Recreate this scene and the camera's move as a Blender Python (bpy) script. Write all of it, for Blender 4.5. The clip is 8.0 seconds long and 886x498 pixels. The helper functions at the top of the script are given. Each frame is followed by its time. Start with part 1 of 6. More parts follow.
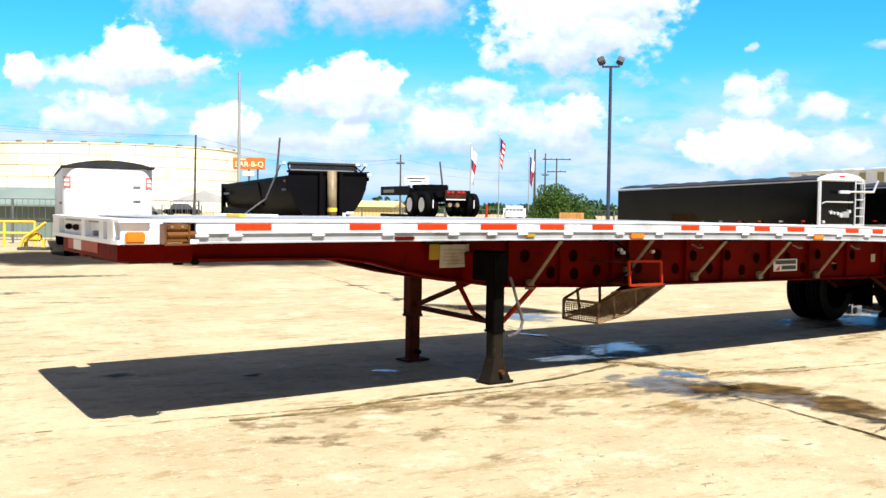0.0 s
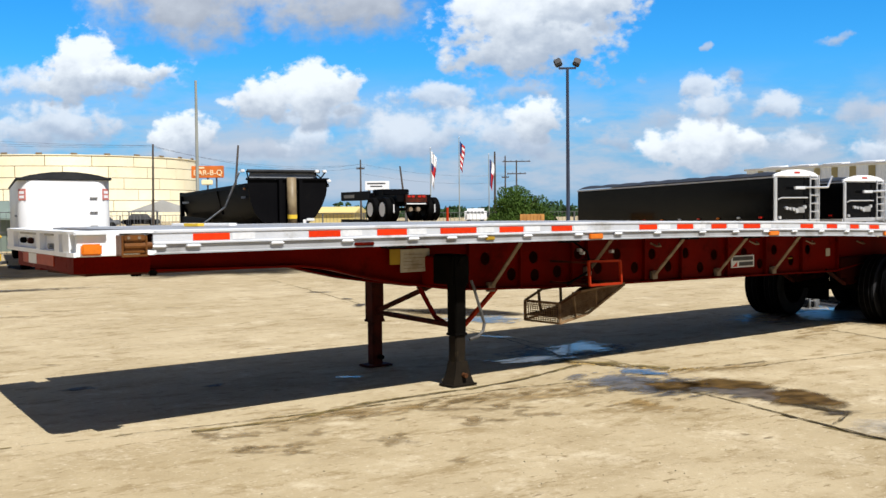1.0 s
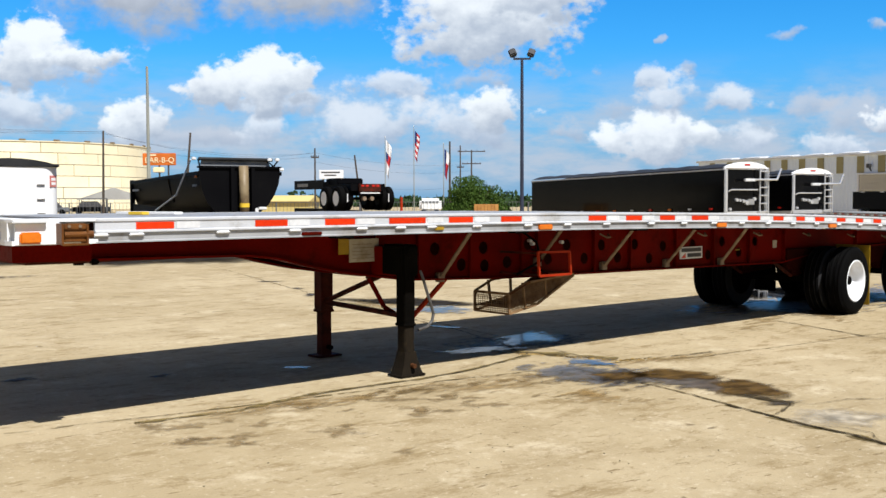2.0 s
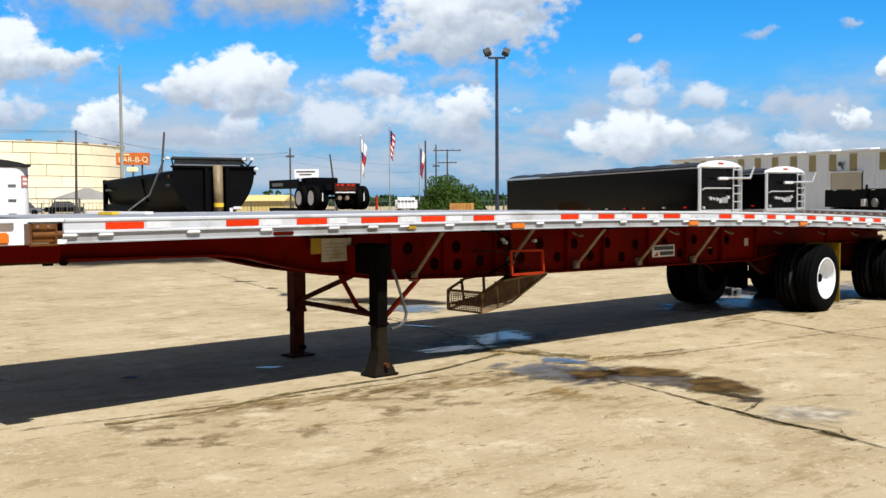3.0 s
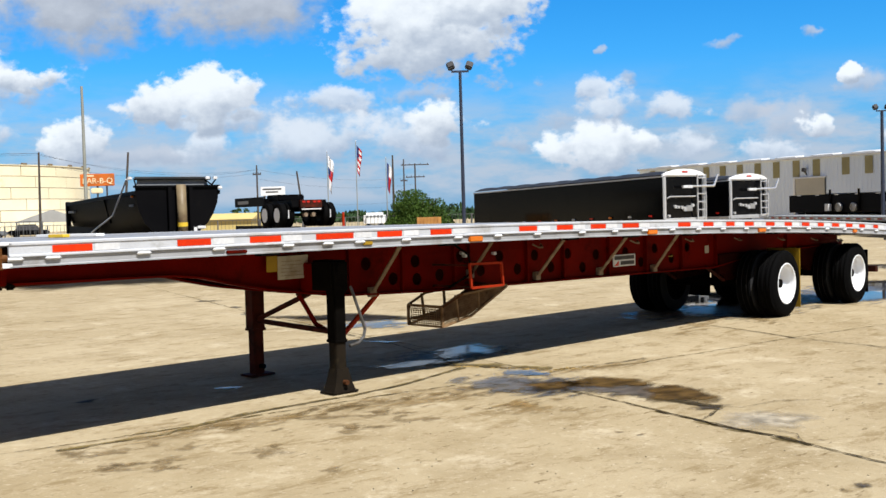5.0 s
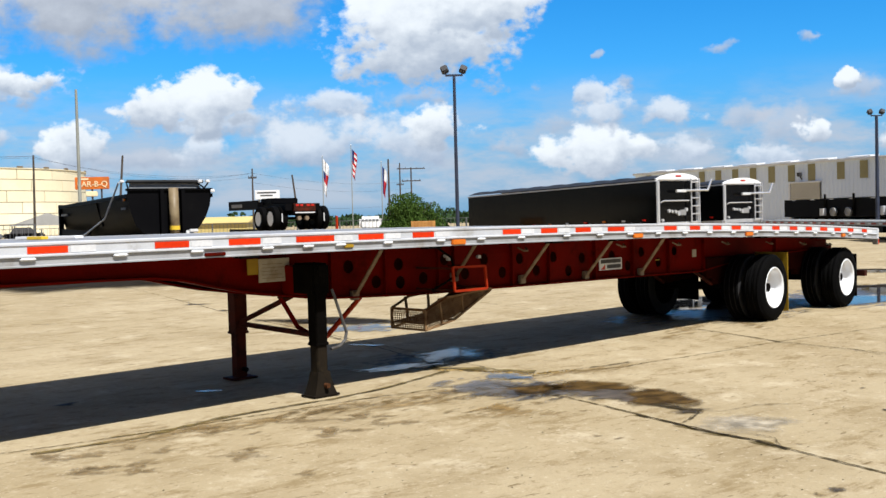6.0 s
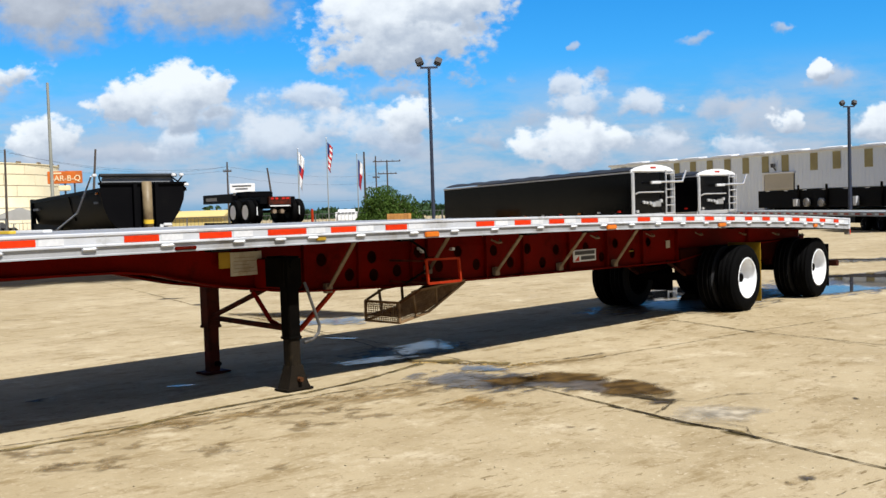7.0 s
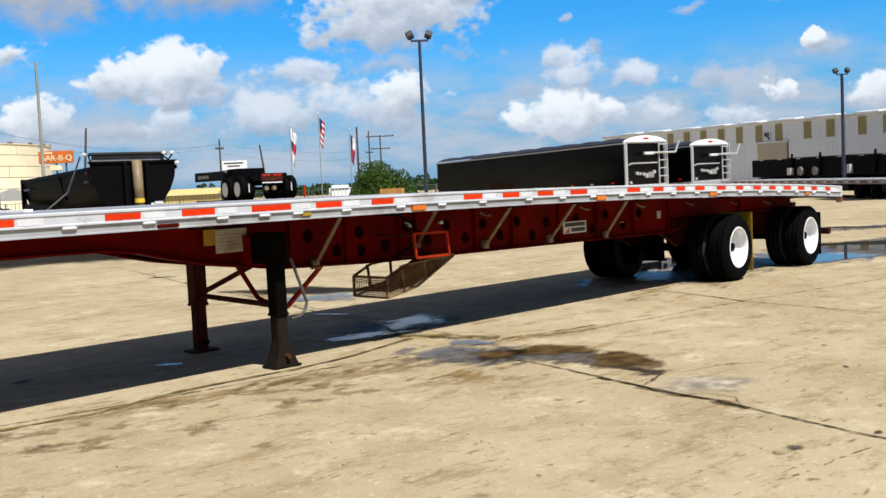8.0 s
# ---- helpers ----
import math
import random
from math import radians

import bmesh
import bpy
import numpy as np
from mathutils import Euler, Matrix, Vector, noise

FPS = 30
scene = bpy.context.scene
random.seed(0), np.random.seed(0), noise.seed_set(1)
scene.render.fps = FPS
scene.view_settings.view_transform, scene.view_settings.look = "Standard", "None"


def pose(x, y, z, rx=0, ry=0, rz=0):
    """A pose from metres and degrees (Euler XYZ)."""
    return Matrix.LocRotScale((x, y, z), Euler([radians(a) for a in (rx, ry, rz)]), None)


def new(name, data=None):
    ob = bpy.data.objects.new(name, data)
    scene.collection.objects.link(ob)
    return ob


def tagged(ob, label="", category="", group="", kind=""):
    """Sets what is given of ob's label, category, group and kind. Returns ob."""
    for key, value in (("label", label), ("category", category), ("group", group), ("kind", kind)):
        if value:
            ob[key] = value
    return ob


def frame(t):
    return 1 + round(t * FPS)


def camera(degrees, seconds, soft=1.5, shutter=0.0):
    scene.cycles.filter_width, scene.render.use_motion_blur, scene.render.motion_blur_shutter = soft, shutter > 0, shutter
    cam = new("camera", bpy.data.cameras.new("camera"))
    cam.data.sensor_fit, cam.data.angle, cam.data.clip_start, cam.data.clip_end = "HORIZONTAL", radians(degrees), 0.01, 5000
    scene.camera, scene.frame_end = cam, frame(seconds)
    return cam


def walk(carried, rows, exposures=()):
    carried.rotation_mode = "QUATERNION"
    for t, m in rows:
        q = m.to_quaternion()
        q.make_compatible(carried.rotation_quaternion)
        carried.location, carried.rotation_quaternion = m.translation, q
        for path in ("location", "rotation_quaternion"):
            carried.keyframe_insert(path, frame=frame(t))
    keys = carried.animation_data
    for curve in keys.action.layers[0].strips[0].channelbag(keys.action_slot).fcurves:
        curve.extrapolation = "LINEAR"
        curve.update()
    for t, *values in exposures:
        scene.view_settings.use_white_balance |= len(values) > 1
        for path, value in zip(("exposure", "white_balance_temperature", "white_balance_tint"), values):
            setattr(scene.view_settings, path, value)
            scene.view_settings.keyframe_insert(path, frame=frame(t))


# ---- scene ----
cam = camera(46.06, 8.0, soft=1.5)
PATH = [
    (0.0, pose(-2.542, -7.453, 1.708, 87.597, -0.731, -36.188)),
    (0.5, pose(-2.539, -7.486, 1.716, 88.216, 0.623, -37.488)),
    (1.0, pose(-2.534, -7.474, 1.712, 87.812, 0.556, -38.315)),
    (1.5, pose(-2.508, -7.483, 1.712, 87.039, 0.547, -38.864)),
    (1.7, pose(-2.490, -7.482, 1.715, 87.282, -0.041, -40.012)),
    (2.8, pose(-2.442, -7.495, 1.716, 87.013, 0.648, -41.868)),
    (3.0, pose(-2.444, -7.511, 1.716, 87.169, 0.313, -42.071)),
    (3.5, pose(-2.430, -7.526, 1.715, 87.646, 0.527, -43.120)),
    (4.0, pose(-2.410, -7.547, 1.715, 88.008, 1.035, -43.919)),
    (4.5, pose(-2.375, -7.555, 1.716, 87.898, 1.738, -44.317)),
    (5.8, pose(-2.210, -7.626, 1.714, 87.993, 1.060, -42.794)),
    (6.0, pose(-2.190, -7.646, 1.701, 88.124, 1.497, -43.878)),
    (6.5, pose(-2.171, -7.654, 1.698, 87.846, 1.692, -45.449)),
    (7.0, pose(-2.147, -7.653, 1.696, 87.681, 1.794, -45.163)),
    (7.5, pose(-2.109, -7.659, 1.694, 87.044, 2.114, -45.665)),
    (8.0, pose(-2.031, -7.649, 1.682, 86.263, 2.662, -45.458)),
]
EXPOSURES = [(0.0, 1.28), (0.25, 0.94), (0.5, 0.79), (1.0, 0.64), (3.0, 0.62), (7.0, 0.60), (8.0, 0.56)]
walk(cam, PATH, EXPOSURES)
SKY_SAT, SKY_VAL, SKY_TINT = 1.10, 1.62, (0.43, 0.90, 1.30)
HAZE = (2.5, 4.7, 8.2)
# colours of the added cloud out of view, set to darken and warm the shade
FILL_HIGH, FILL_LOW = (3.5, 3.0, 2.5), (1.95, 1.48, 1.05)

# ---- sky and sun ----
SUN = Vector((-0.08, -0.63, 1.0)).normalized()
AHEAD, RIGHT = Vector((0.6836, 0.7299, 0.0)), Vector((0.7299, -0.6836, 0.0))
# cumulus over the yard, far ones first: bearing to the right of AHEAD, height of the base, half width and height, as tangents,
# and its look: 0 sunlit, 1 half in shade, 2 thin and grey, 3 thick and grey
CLOUDS = [(-0.329, 0.171, 0.096, 0.087, 3), (-0.179, 0.172, 0.092, 0.082, 3), (0.123, 0.077, 0.023, 0.019, 2), (0.302, 0.076, 0.023, 0.029, 2), (0.344, 0.045, 0.047, 0.049, 2), (0.11, 0.115, 0.011, 0.013, 2),
          (0.193, 0.115, 0.009, 0.01, 2), (0.066, 0.054, 0.024, 0.019, 2), (-0.284, 0.053, 0.061, 0.016, 2), (-0.013, 0.106, 0.04, 0.016, 2), (-0.43, 0.112, 0.078, 0.039, 1), (-0.477, 0.069, 0.079, 0.035, 1),
          (-0.205, 0.081, 0.075, 0.027, 1), (-0.092, 0.097, 0.038, 0.023, 1), (-0.112, 0.054, 0.056, 0.04, 1), (-0.015, 0.05, 0.046, 0.047, 1), (-0.21, 0.053, 0.026, 0.029, 1), (0.406, 0.102, 0.025, 0.02, 2),
          (0.281, 0.151, 0.018, 0.009, 2), (0.371, 0.159, 0.009, 0.008, 2), (0.165, 0.143, 0.005, 0.007, 2), (-0.002, 0.137, 0.078, 0.10, 0), (0.059, 0.176, 0.046, 0.051, 0), (-0.45, 0.112, 0.032, 0.059, 0),
          (-0.391, 0.125, 0.041, 0.019, 0), (-0.34, 0.063, 0.031, 0.035, 0), (-0.55, 0.115, 0.018, 0.031, 0), (-0.261, 0.088, 0.03, 0.04, 0), (-0.202, 0.092, 0.043, 0.049, 0), (0.005, 0.067, 0.027, 0.035, 0),
          (0.162, 0.04, 0.049, 0.037, 0), (0.154, 0.099, 0.012, 0.026, 1), (0.176, 0.08, 0.026, 0.031, 1), (0.228, 0.079, 0.028, 0.022, 1), (0.243, 0.041, 0.022, 0.028, 1), (0.374, 0.062, 0.016, 0.02, 0),
          (0.333, 0.038, 0.038, 0.023, 1), (0.401, 0.115, 0.01, 0.014, 0), (0.479, 0.061, 0.036, 0.033, 0)]
LOOKS = (((12.0, 12.9, 13.8), (5.5, 6.6, 8.3), 1.0), ((9.9, 11.0, 12.4), (4.9, 6.2, 8.3), 0.92), ((7.6, 8.4, 9.8), (5.0, 6.1, 8.0), 0.72), ((7.6, 8.3, 9.4), (4.9, 5.5, 6.6), 0.97))

world = bpy.data.worlds.new("World")
scene.world = world
world.use_nodes = True
wn, wl = world.node_tree.nodes, world.node_tree.links.new


def calc(op, a, b=None, c=None):
    nd = wn.new("ShaderNodeMath")
    nd.operation = op
    for i, v in enumerate((a, b, c)):
        if v is None:
            continue
        if isinstance(v, (int, float)):
            nd.inputs[i].default_value = v
        else:
            wl(v, nd.inputs[i])
    return nd.outputs[0]


def vec(op, a, b):
    nd = wn.new("ShaderNodeVectorMath")
    nd.operation = op
    for i, v in enumerate((a, b)):
        if isinstance(v, (tuple, Vector)):
            nd.inputs[i].default_value = v
        else:
            wl(v, nd.inputs[i])
    return nd.outputs["Value"] if op in ("DOT_PRODUCT", "LENGTH") else nd.outputs["Vector"]


def ramp(v, a, b, c=0.0, d=1.0, smooth=True):
    nd = wn.new("ShaderNodeMapRange")
    nd.interpolation_type = "SMOOTHSTEP" if smooth else "LINEAR"
    for i, x in enumerate((a, b, c, d)):
        nd.inputs[i + 1].default_value = x
    wl(v, nd.inputs[0])
    return nd.outputs[0]


def blend(fac, a, b):
    nd = wn.new("ShaderNodeMix")
    nd.data_type = "RGBA"
    wl(fac, nd.inputs[0])
    for i, v in ((6, a), (7, b)):
        if isinstance(v, tuple):
            nd.inputs[i].default_value = (*v, 1)
        else:
            wl(v, nd.inputs[i])
    return nd.outputs[2]


def fbm(v, scale, detail=7, rough=0.6):
    nd = wn.new("ShaderNodeTexNoise")
    nd.inputs["Scale"].default_value, nd.inputs["Detail"].default_value, nd.inputs["Roughness"].default_value = scale, detail, rough
    wl(v, nd.inputs[0])
    return nd.outputs[0]


ray = wn.new("ShaderNodeTexCoord").outputs["Generated"]
fore = calc("MAXIMUM", vec("DOT_PRODUCT", ray, AHEAD), 0.15)
sep = wn.new("ShaderNodeSeparateXYZ")
wl(ray, sep.inputs[0])
com = wn.new("ShaderNodeCombineXYZ")
wl(calc("DIVIDE", vec("DOT_PRODUCT", ray, RIGHT), fore), com.inputs[0])
wl(calc("DIVIDE", sep.outputs[2], fore), com.inputs[1])
flat = com.outputs[0]


def sway(scale, amount):
    nd = wn.new("ShaderNodeTexNoise")
    nd.inputs["Scale"].default_value, nd.inputs["Detail"].default_value = scale, 4
    wl(flat, nd.inputs[0])
    return vec("MULTIPLY", vec("SUBTRACT", nd.outputs["Color"], (0.5, 0.5, 0.5)), (amount, amount * 0.5, 0.0))


swayed = vec("ADD", vec("ADD", flat, sway(16.0, 0.040)), vec("ADD", sway(45.0, 0.034), sway(130.0, 0.012)))
wide = wn.new("ShaderNodeMapping")
wide.inputs["Scale"].default_value = (1.0, 1.35, 1.0)
wl(flat, wide.inputs[0])
lumps, wisps = fbm(wide.outputs[0], 20, 6, 0.55), fbm(wide.outputs[0], 66, 6, 0.55)
rag = calc("MULTIPLY_ADD", calc("ADD", lumps, calc("MULTIPLY", wisps, 0.36)), 3.0, -2.04)
# billows catch the light on their upper sides
lower = vec("ADD", wide.outputs[0], (0.004, -0.009, 0.0))
billow = calc("MULTIPLY", calc("SUBTRACT", lumps, fbm(lower, 20, 6, 0.55)), -2.2)


def heap(under, u, v, a, b, look_of):
    """One cloud laid over the sky behind it, lit above and grey at its base."""
    lit, shade, most = LOOKS[look_of]
    q = vec("MULTIPLY", vec("SUBTRACT", swayed, (u, v + 0.47 * b, 0.0)), (1 / a, 1 / (0.56 * b), 0.0))
    edge, soft = ((0.75, 0.42), (1.0, 0.75), (1.2, 1.1), (0.55, 0.8))[look_of]
    deep = calc("ADD", calc("SUBTRACT", 1.26, vec("LENGTH", q, (0.0, 0.0, 0.0))), calc("MULTIPLY", rag, edge))
    high = calc("ADD", vec("DOT_PRODUCT", q, (-0.12, 0.85, 0.0)), calc("MULTIPLY_ADD", rag, 0.55, billow))
    tone_of = blend(ramp(high, -1.0, 0.55), shade, lit)
    fade = ramp(deep, 0.0, soft, 0.0, most)
    return blend(fade, under, tone_of)


# away from the heaps, unseen broken cloud is added, dim and warm to tune the fill light
elsewhere = wn.new("ShaderNodeMapping")
elsewhere.inputs["Scale"].default_value = (1.0, 1.0, 2.6)
wl(ray, elsewhere.inputs[0])
band = wn.new("ShaderNodeMapping")
band.inputs["Scale"].default_value = (1.0, 3.2, 1.0)
wl(flat, band.inputs[0])
low_band = calc("MULTIPLY", ramp(fbm(band.outputs[0], 9, 8, 0.6), 0.34, 0.60), calc("MULTIPLY", ramp(sep.outputs[2], 0.0, 0.02), ramp(sep.outputs[2], 0.05, 0.14, 1.0, 0.0)))
broken = ramp(fbm(elsewhere.outputs[0], 3.2, 8, 0.6), 0.28, 0.48)
side = ramp(vec("DOT_PRODUCT", ray, AHEAD), 0.55, 0.75, 1.0, 0.0)
cover = calc("MULTIPLY", broken, side)

sky = wn.new("ShaderNodeTexSky")
sky.sky_type, sky.sun_disc = "NISHITA", False
sky.sun_elevation, sky.sun_rotation = math.asin(SUN.z), math.atan2(SUN.x, SUN.y)
sky.air_density, sky.dust_density, sky.ozone_density = 1.0, 0.3, 4.0
hue = wn.new("ShaderNodeHueSaturation")
hue.inputs["Saturation"].default_value, hue.inputs["Value"].default_value = SKY_SAT, SKY_VAL
tone = wn.new("ShaderNodeMix")
tone.data_type, tone.blend_type = "RGBA", "MULTIPLY"
tone.inputs[0].default_value, tone.inputs[7].default_value = 1.0, (*SKY_TINT, 1)
wl(sky.outputs[0], tone.inputs[6])
wl(tone.outputs[2], hue.inputs["Color"])
# haze is thinned out of view to keep the shade dark
haze = calc("MULTIPLY", ramp(sep.outputs[2], 0.0, 0.15, 0.8, 0.0), calc("SUBTRACT", 1.0, calc("MULTIPLY", side, 0.75)))
clear = blend(haze, hue.outputs[0], HAZE)
clear = blend(calc("MULTIPLY", low_band, 0.92), clear, (6.6, 7.7, 9.3))
for cloud in CLOUDS:
    clear = heap(clear, *cloud)
both = blend(calc("MULTIPLY", cover, 0.77), clear, blend(ramp(sep.outputs[2], 0.25, 0.75), FILL_LOW, FILL_HIGH))
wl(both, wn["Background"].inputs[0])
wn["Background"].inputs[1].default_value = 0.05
sun = new("sun", bpy.data.lights.new("sun", "SUN"))
sun.data.energy, sun.data.angle, sun.data.color = 5.0, radians(0.5), (1.0, 0.975, 0.925)
sun.matrix_world = Matrix.Translation((0, 0, 30)) @ SUN.to_track_quat("Z", "Y").to_matrix().to_4x4()

# ---- helpers for meshes ----
def part(name, bm, material, parent=None, label="", smooth=False):
    me = bpy.data.meshes.new(name)
    bmesh.ops.recalc_face_normals(bm, faces=bm.faces[:])
    if smooth:
        for f in bm.faces:
            f.smooth = True
    bm.to_mesh(me)
    bm.free()
    me.materials.append(material)
    ob = new(name, me)
    if parent is not None:
        ob.parent = parent
    if label:
        tagged(ob, label)
    return ob


def again(ob, m):
    """One more piece on the same mesh, under the same parent."""
    o = new(ob.name, ob.data)
    o.parent = ob.parent
    o.matrix_basis = m
    return o


def thing(name, m, label, category, group=""):
    ob = new(name)
    ob.empty_display_size = 0.2
    ob.matrix_world = m
    return tagged(ob, label, category, group)


def slab(bm, x0, x1, y0, y1, z0, z1, bevel=0.0):
    r = bmesh.ops.create_cube(bm, size=1, matrix=Matrix.LocRotScale(
        ((x0 + x1) / 2, (y0 + y1) / 2, (z0 + z1) / 2), None, (abs(x1 - x0), abs(y1 - y0), abs(z1 - z0))))
    if bevel:
        es = list({e for v in r["verts"] for e in v.link_edges})
        bmesh.ops.bevel(bm, geom=es, offset=bevel, segments=2, affect="EDGES", clamp_overlap=True)
    return bm


def boxed(x0, x1, y0, y1, z0, z1, bevel=0.0):
    return slab(bmesh.new(), x0, x1, y0, y1, z0, z1, bevel)


def rod(bm, a, b, r, seg=10, r2=None):
    a, b = Vector(a), Vector(b)
    d = b - a
    m = Matrix.Translation((a + b) / 2) @ d.to_track_quat("Z", "Y").to_matrix().to_4x4()
    bmesh.ops.create_cone(bm, cap_ends=True, segments=seg, radius1=r, radius2=r if r2 is None else r2, depth=d.length, matrix=m)
    return bm


def bar(bm, a, b, w, t):
    """A flat bar from a to b, w wide across and t thick."""
    a, b = Vector(a), Vector(b)
    d = b - a
    m = Matrix.Translation((a + b) / 2) @ d.to_track_quat("Z", "Y").to_matrix().to_4x4()
    bmesh.ops.create_cube(bm, size=1, matrix=m @ Matrix.Diagonal((w, t, d.length, 1)))
    return bm


def bent(bm, pts, r, seg=8):
    for a, b in zip(pts, pts[1:]):
        rod(bm, a, b, r, seg)
    for p in pts[1:-1]:
        bmesh.ops.create_icosphere(bm, subdivisions=1, radius=r, matrix=Matrix.Translation(p))
    return bm


def prism(bm, outline, axis, lo, hi):
    """An outline of (a, b) pairs pushed along x, y or z from lo to hi."""
    def at(a, b, c):
        return {"x": (c, a, b), "y": (a, c, b), "z": (a, b, c)}[axis]
    v0 = [bm.verts.new(at(a, b, lo)) for a, b in outline]
    v1 = [bm.verts.new(at(a, b, hi)) for a, b in outline]
    bm.faces.new(v0)
    bm.faces.new(v1[::-1])
    for i in range(len(outline)):
        j = (i + 1) % len(outline)
        bm.faces.new((v0[i], v1[i], v1[j], v0[j]))
    return bm


def sweep(bm, outline, xs, height):
    """An outline of (y, dz) pairs carried along x, at the height that each x gives."""
    rings = [[bm.verts.new((x, y, height(x) + dz)) for y, dz in outline] for x in xs]
    for r0, r1 in zip(rings, rings[1:]):
        for i in range(len(outline)):
            j = (i + 1) % len(outline)
            bm.faces.new((r0[i], r1[i], r1[j], r0[j]))
    bm.faces.new(rings[0])
    bm.faces.new(rings[-1][::-1])
    return bm


def lathe(bm, profile, seg=36, m=Matrix(), capped=True):
    """A profile of (radius, y) pairs turned about the y axis."""
    rings = []
    for r, y in profile:
        rings.append([bm.verts.new(m @ Vector((r * math.cos(2 * math.pi * i / seg), y, r * math.sin(2 * math.pi * i / seg)))) for i in range(seg)])
    for r0, r1 in zip(rings, rings[1:]):
        for i in range(seg):
            j = (i + 1) % seg
            bm.faces.new((r0[i], r0[j], r1[j], r1[i]))
    if capped and profile[0][0] > 0.001:
        bm.faces.new(rings[0])
    if capped and profile[-1][0] > 0.001:
        bm.faces.new(rings[-1][::-1])
    bmesh.ops.remove_doubles(bm, verts=bm.verts[:], dist=1e-5)
    return bm


def holed(outline, holes, r, y, thick, seg=14):
    """A plate in the xz plane with round holes through it."""
    bm = bmesh.new()
    loops = [outline] + [[(cx + r * math.cos(2 * math.pi * i / seg), cz + r * math.sin(2 * math.pi * i / seg)) for i in range(seg)] for cx, cz in holes]
    for lp in loops:
        vs = [bm.verts.new((a, y, b)) for a, b in lp]
        for i in range(len(vs)):
            bm.edges.new((vs[i], vs[(i + 1) % len(vs)]))
    bmesh.ops.triangle_fill(bm, edges=bm.edges[:], use_beauty=True)
    ret = bmesh.ops.extrude_face_region(bm, geom=bm.faces[:])
    bmesh.ops.translate(bm, verts=[v for v in ret["geom"] if isinstance(v, bmesh.types.BMVert)], vec=(0, thick, 0))
    return bm


# ---- materials ----
def links(m):
    return m.node_tree.nodes, m.node_tree.links.new


def paint(name, c1, c2=None, scale=3.0, rough=0.5, metal=0.0, bump=0.0, fine=60.0, grime=None, grime_scale=1.5, grime_at=0.55, rand=0.0, stretch=(1, 1, 1), spec=0.3, coat=0.0):
    """A surface with slow variation, fine grain, grime in patches and a little relief, in real sizes."""
    m = bpy.data.materials.new(name)
    m.use_nodes = True
    n, link = links(m)
    p = n["Principled BSDF"]
    p.inputs["Roughness"].default_value, p.inputs["Metallic"].default_value = rough, metal
    p.inputs["Specular IOR Level"].default_value = spec
    p.inputs["Coat Weight"].default_value = coat
    geo = n.new("ShaderNodeNewGeometry")
    mp = n.new("ShaderNodeMapping")
    mp.inputs["Scale"].default_value = stretch
    link(geo.outputs["Position"], mp.inputs[0])
    n1 = n.new("ShaderNodeTexNoise")
    n1.inputs["Scale"].default_value, n1.inputs["Detail"].default_value = scale, 5
    link(mp.outputs[0], n1.inputs[0])
    n2 = n.new("ShaderNodeTexNoise")
    n2.inputs["Scale"].default_value, n2.inputs["Detail"].default_value = fine, 3
    link(mp.outputs[0], n2.inputs[0])
    mix = n.new("ShaderNodeMix")
    mix.data_type = "RGBA"
    ramp = n.new("ShaderNodeMapRange")
    ramp.inputs[1].default_value, ramp.inputs[2].default_value = 0.32, 0.68
    add = n.new("ShaderNodeMath")
    add.operation = "MULTIPLY_ADD"
    add.inputs[1].default_value, add.inputs[2].default_value = 0.35, -0.17
    link(n2.outputs[0], add.inputs[0])
    add2 = n.new("ShaderNodeMath")
    link(n1.outputs[0], add2.inputs[0])
    link(add.outputs[0], add2.inputs[1])
    link(add2.outputs[0], ramp.inputs[0])
    link(ramp.outputs[0], mix.inputs[0])
    c2 = c2 or tuple(c * 0.75 for c in c1)
    mix.inputs[6].default_value, mix.inputs[7].default_value = (*c1, 1), (*c2, 1)
    out = mix.outputs[2]
    if grime:
        n3 = n.new("ShaderNodeTexNoise")
        n3.inputs["Scale"].default_value, n3.inputs["Detail"].default_value, n3.inputs["Roughness"].default_value = grime_scale, 8, 0.65
        link(mp.outputs[0], n3.inputs[0])
        r3 = n.new("ShaderNodeMapRange")
        r3.inputs[1].default_value, r3.inputs[2].default_value = grime_at, grime_at + 0.16
        link(n3.outputs[0], r3.inputs[0])
        g = n.new("ShaderNodeMix")
        g.data_type = "RGBA"
        link(r3.outputs[0], g.inputs[0])
        link(out, g.inputs[6])
        g.inputs[7].default_value = (*grime, 1)
        out = g.outputs[2]
        rr = n.new("ShaderNodeMapRange")
        rr.inputs[3].default_value, rr.inputs[4].default_value = rough, min(0.95, rough + 0.3)
        link(r3.outputs[0], rr.inputs[0])
        link(rr.outputs[0], p.inputs["Roughness"])
        if metal:
            mm = n.new("ShaderNodeMapRange")
            mm.inputs[3].default_value, mm.inputs[4].default_value = metal, metal * 0.3
            link(r3.outputs[0], mm.inputs[0])
            link(mm.outputs[0], p.inputs["Metallic"])
    if rand:
        oi = n.new("ShaderNodeObjectInfo")
        hs = n.new("ShaderNodeHueSaturation")
        mr = n.new("ShaderNodeMapRange")
        mr.inputs[3].default_value, mr.inputs[4].default_value = 1 - rand, 1 + rand
        link(oi.outputs["Random"], mr.inputs[0])
        link(mr.outputs[0], hs.inputs["Value"])
        link(out, hs.inputs["Color"])
        out = hs.outputs[0]
    link(out, p.inputs["Base Color"])
    if bump:
        b = n.new("ShaderNodeBump")
        b.inputs["Strength"].default_value, b.inputs["Distance"].default_value = bump, 0.01
        link(n2.outputs[0], b.inputs["Height"])
        link(b.outputs[0], p.inputs["Normal"])
    return m


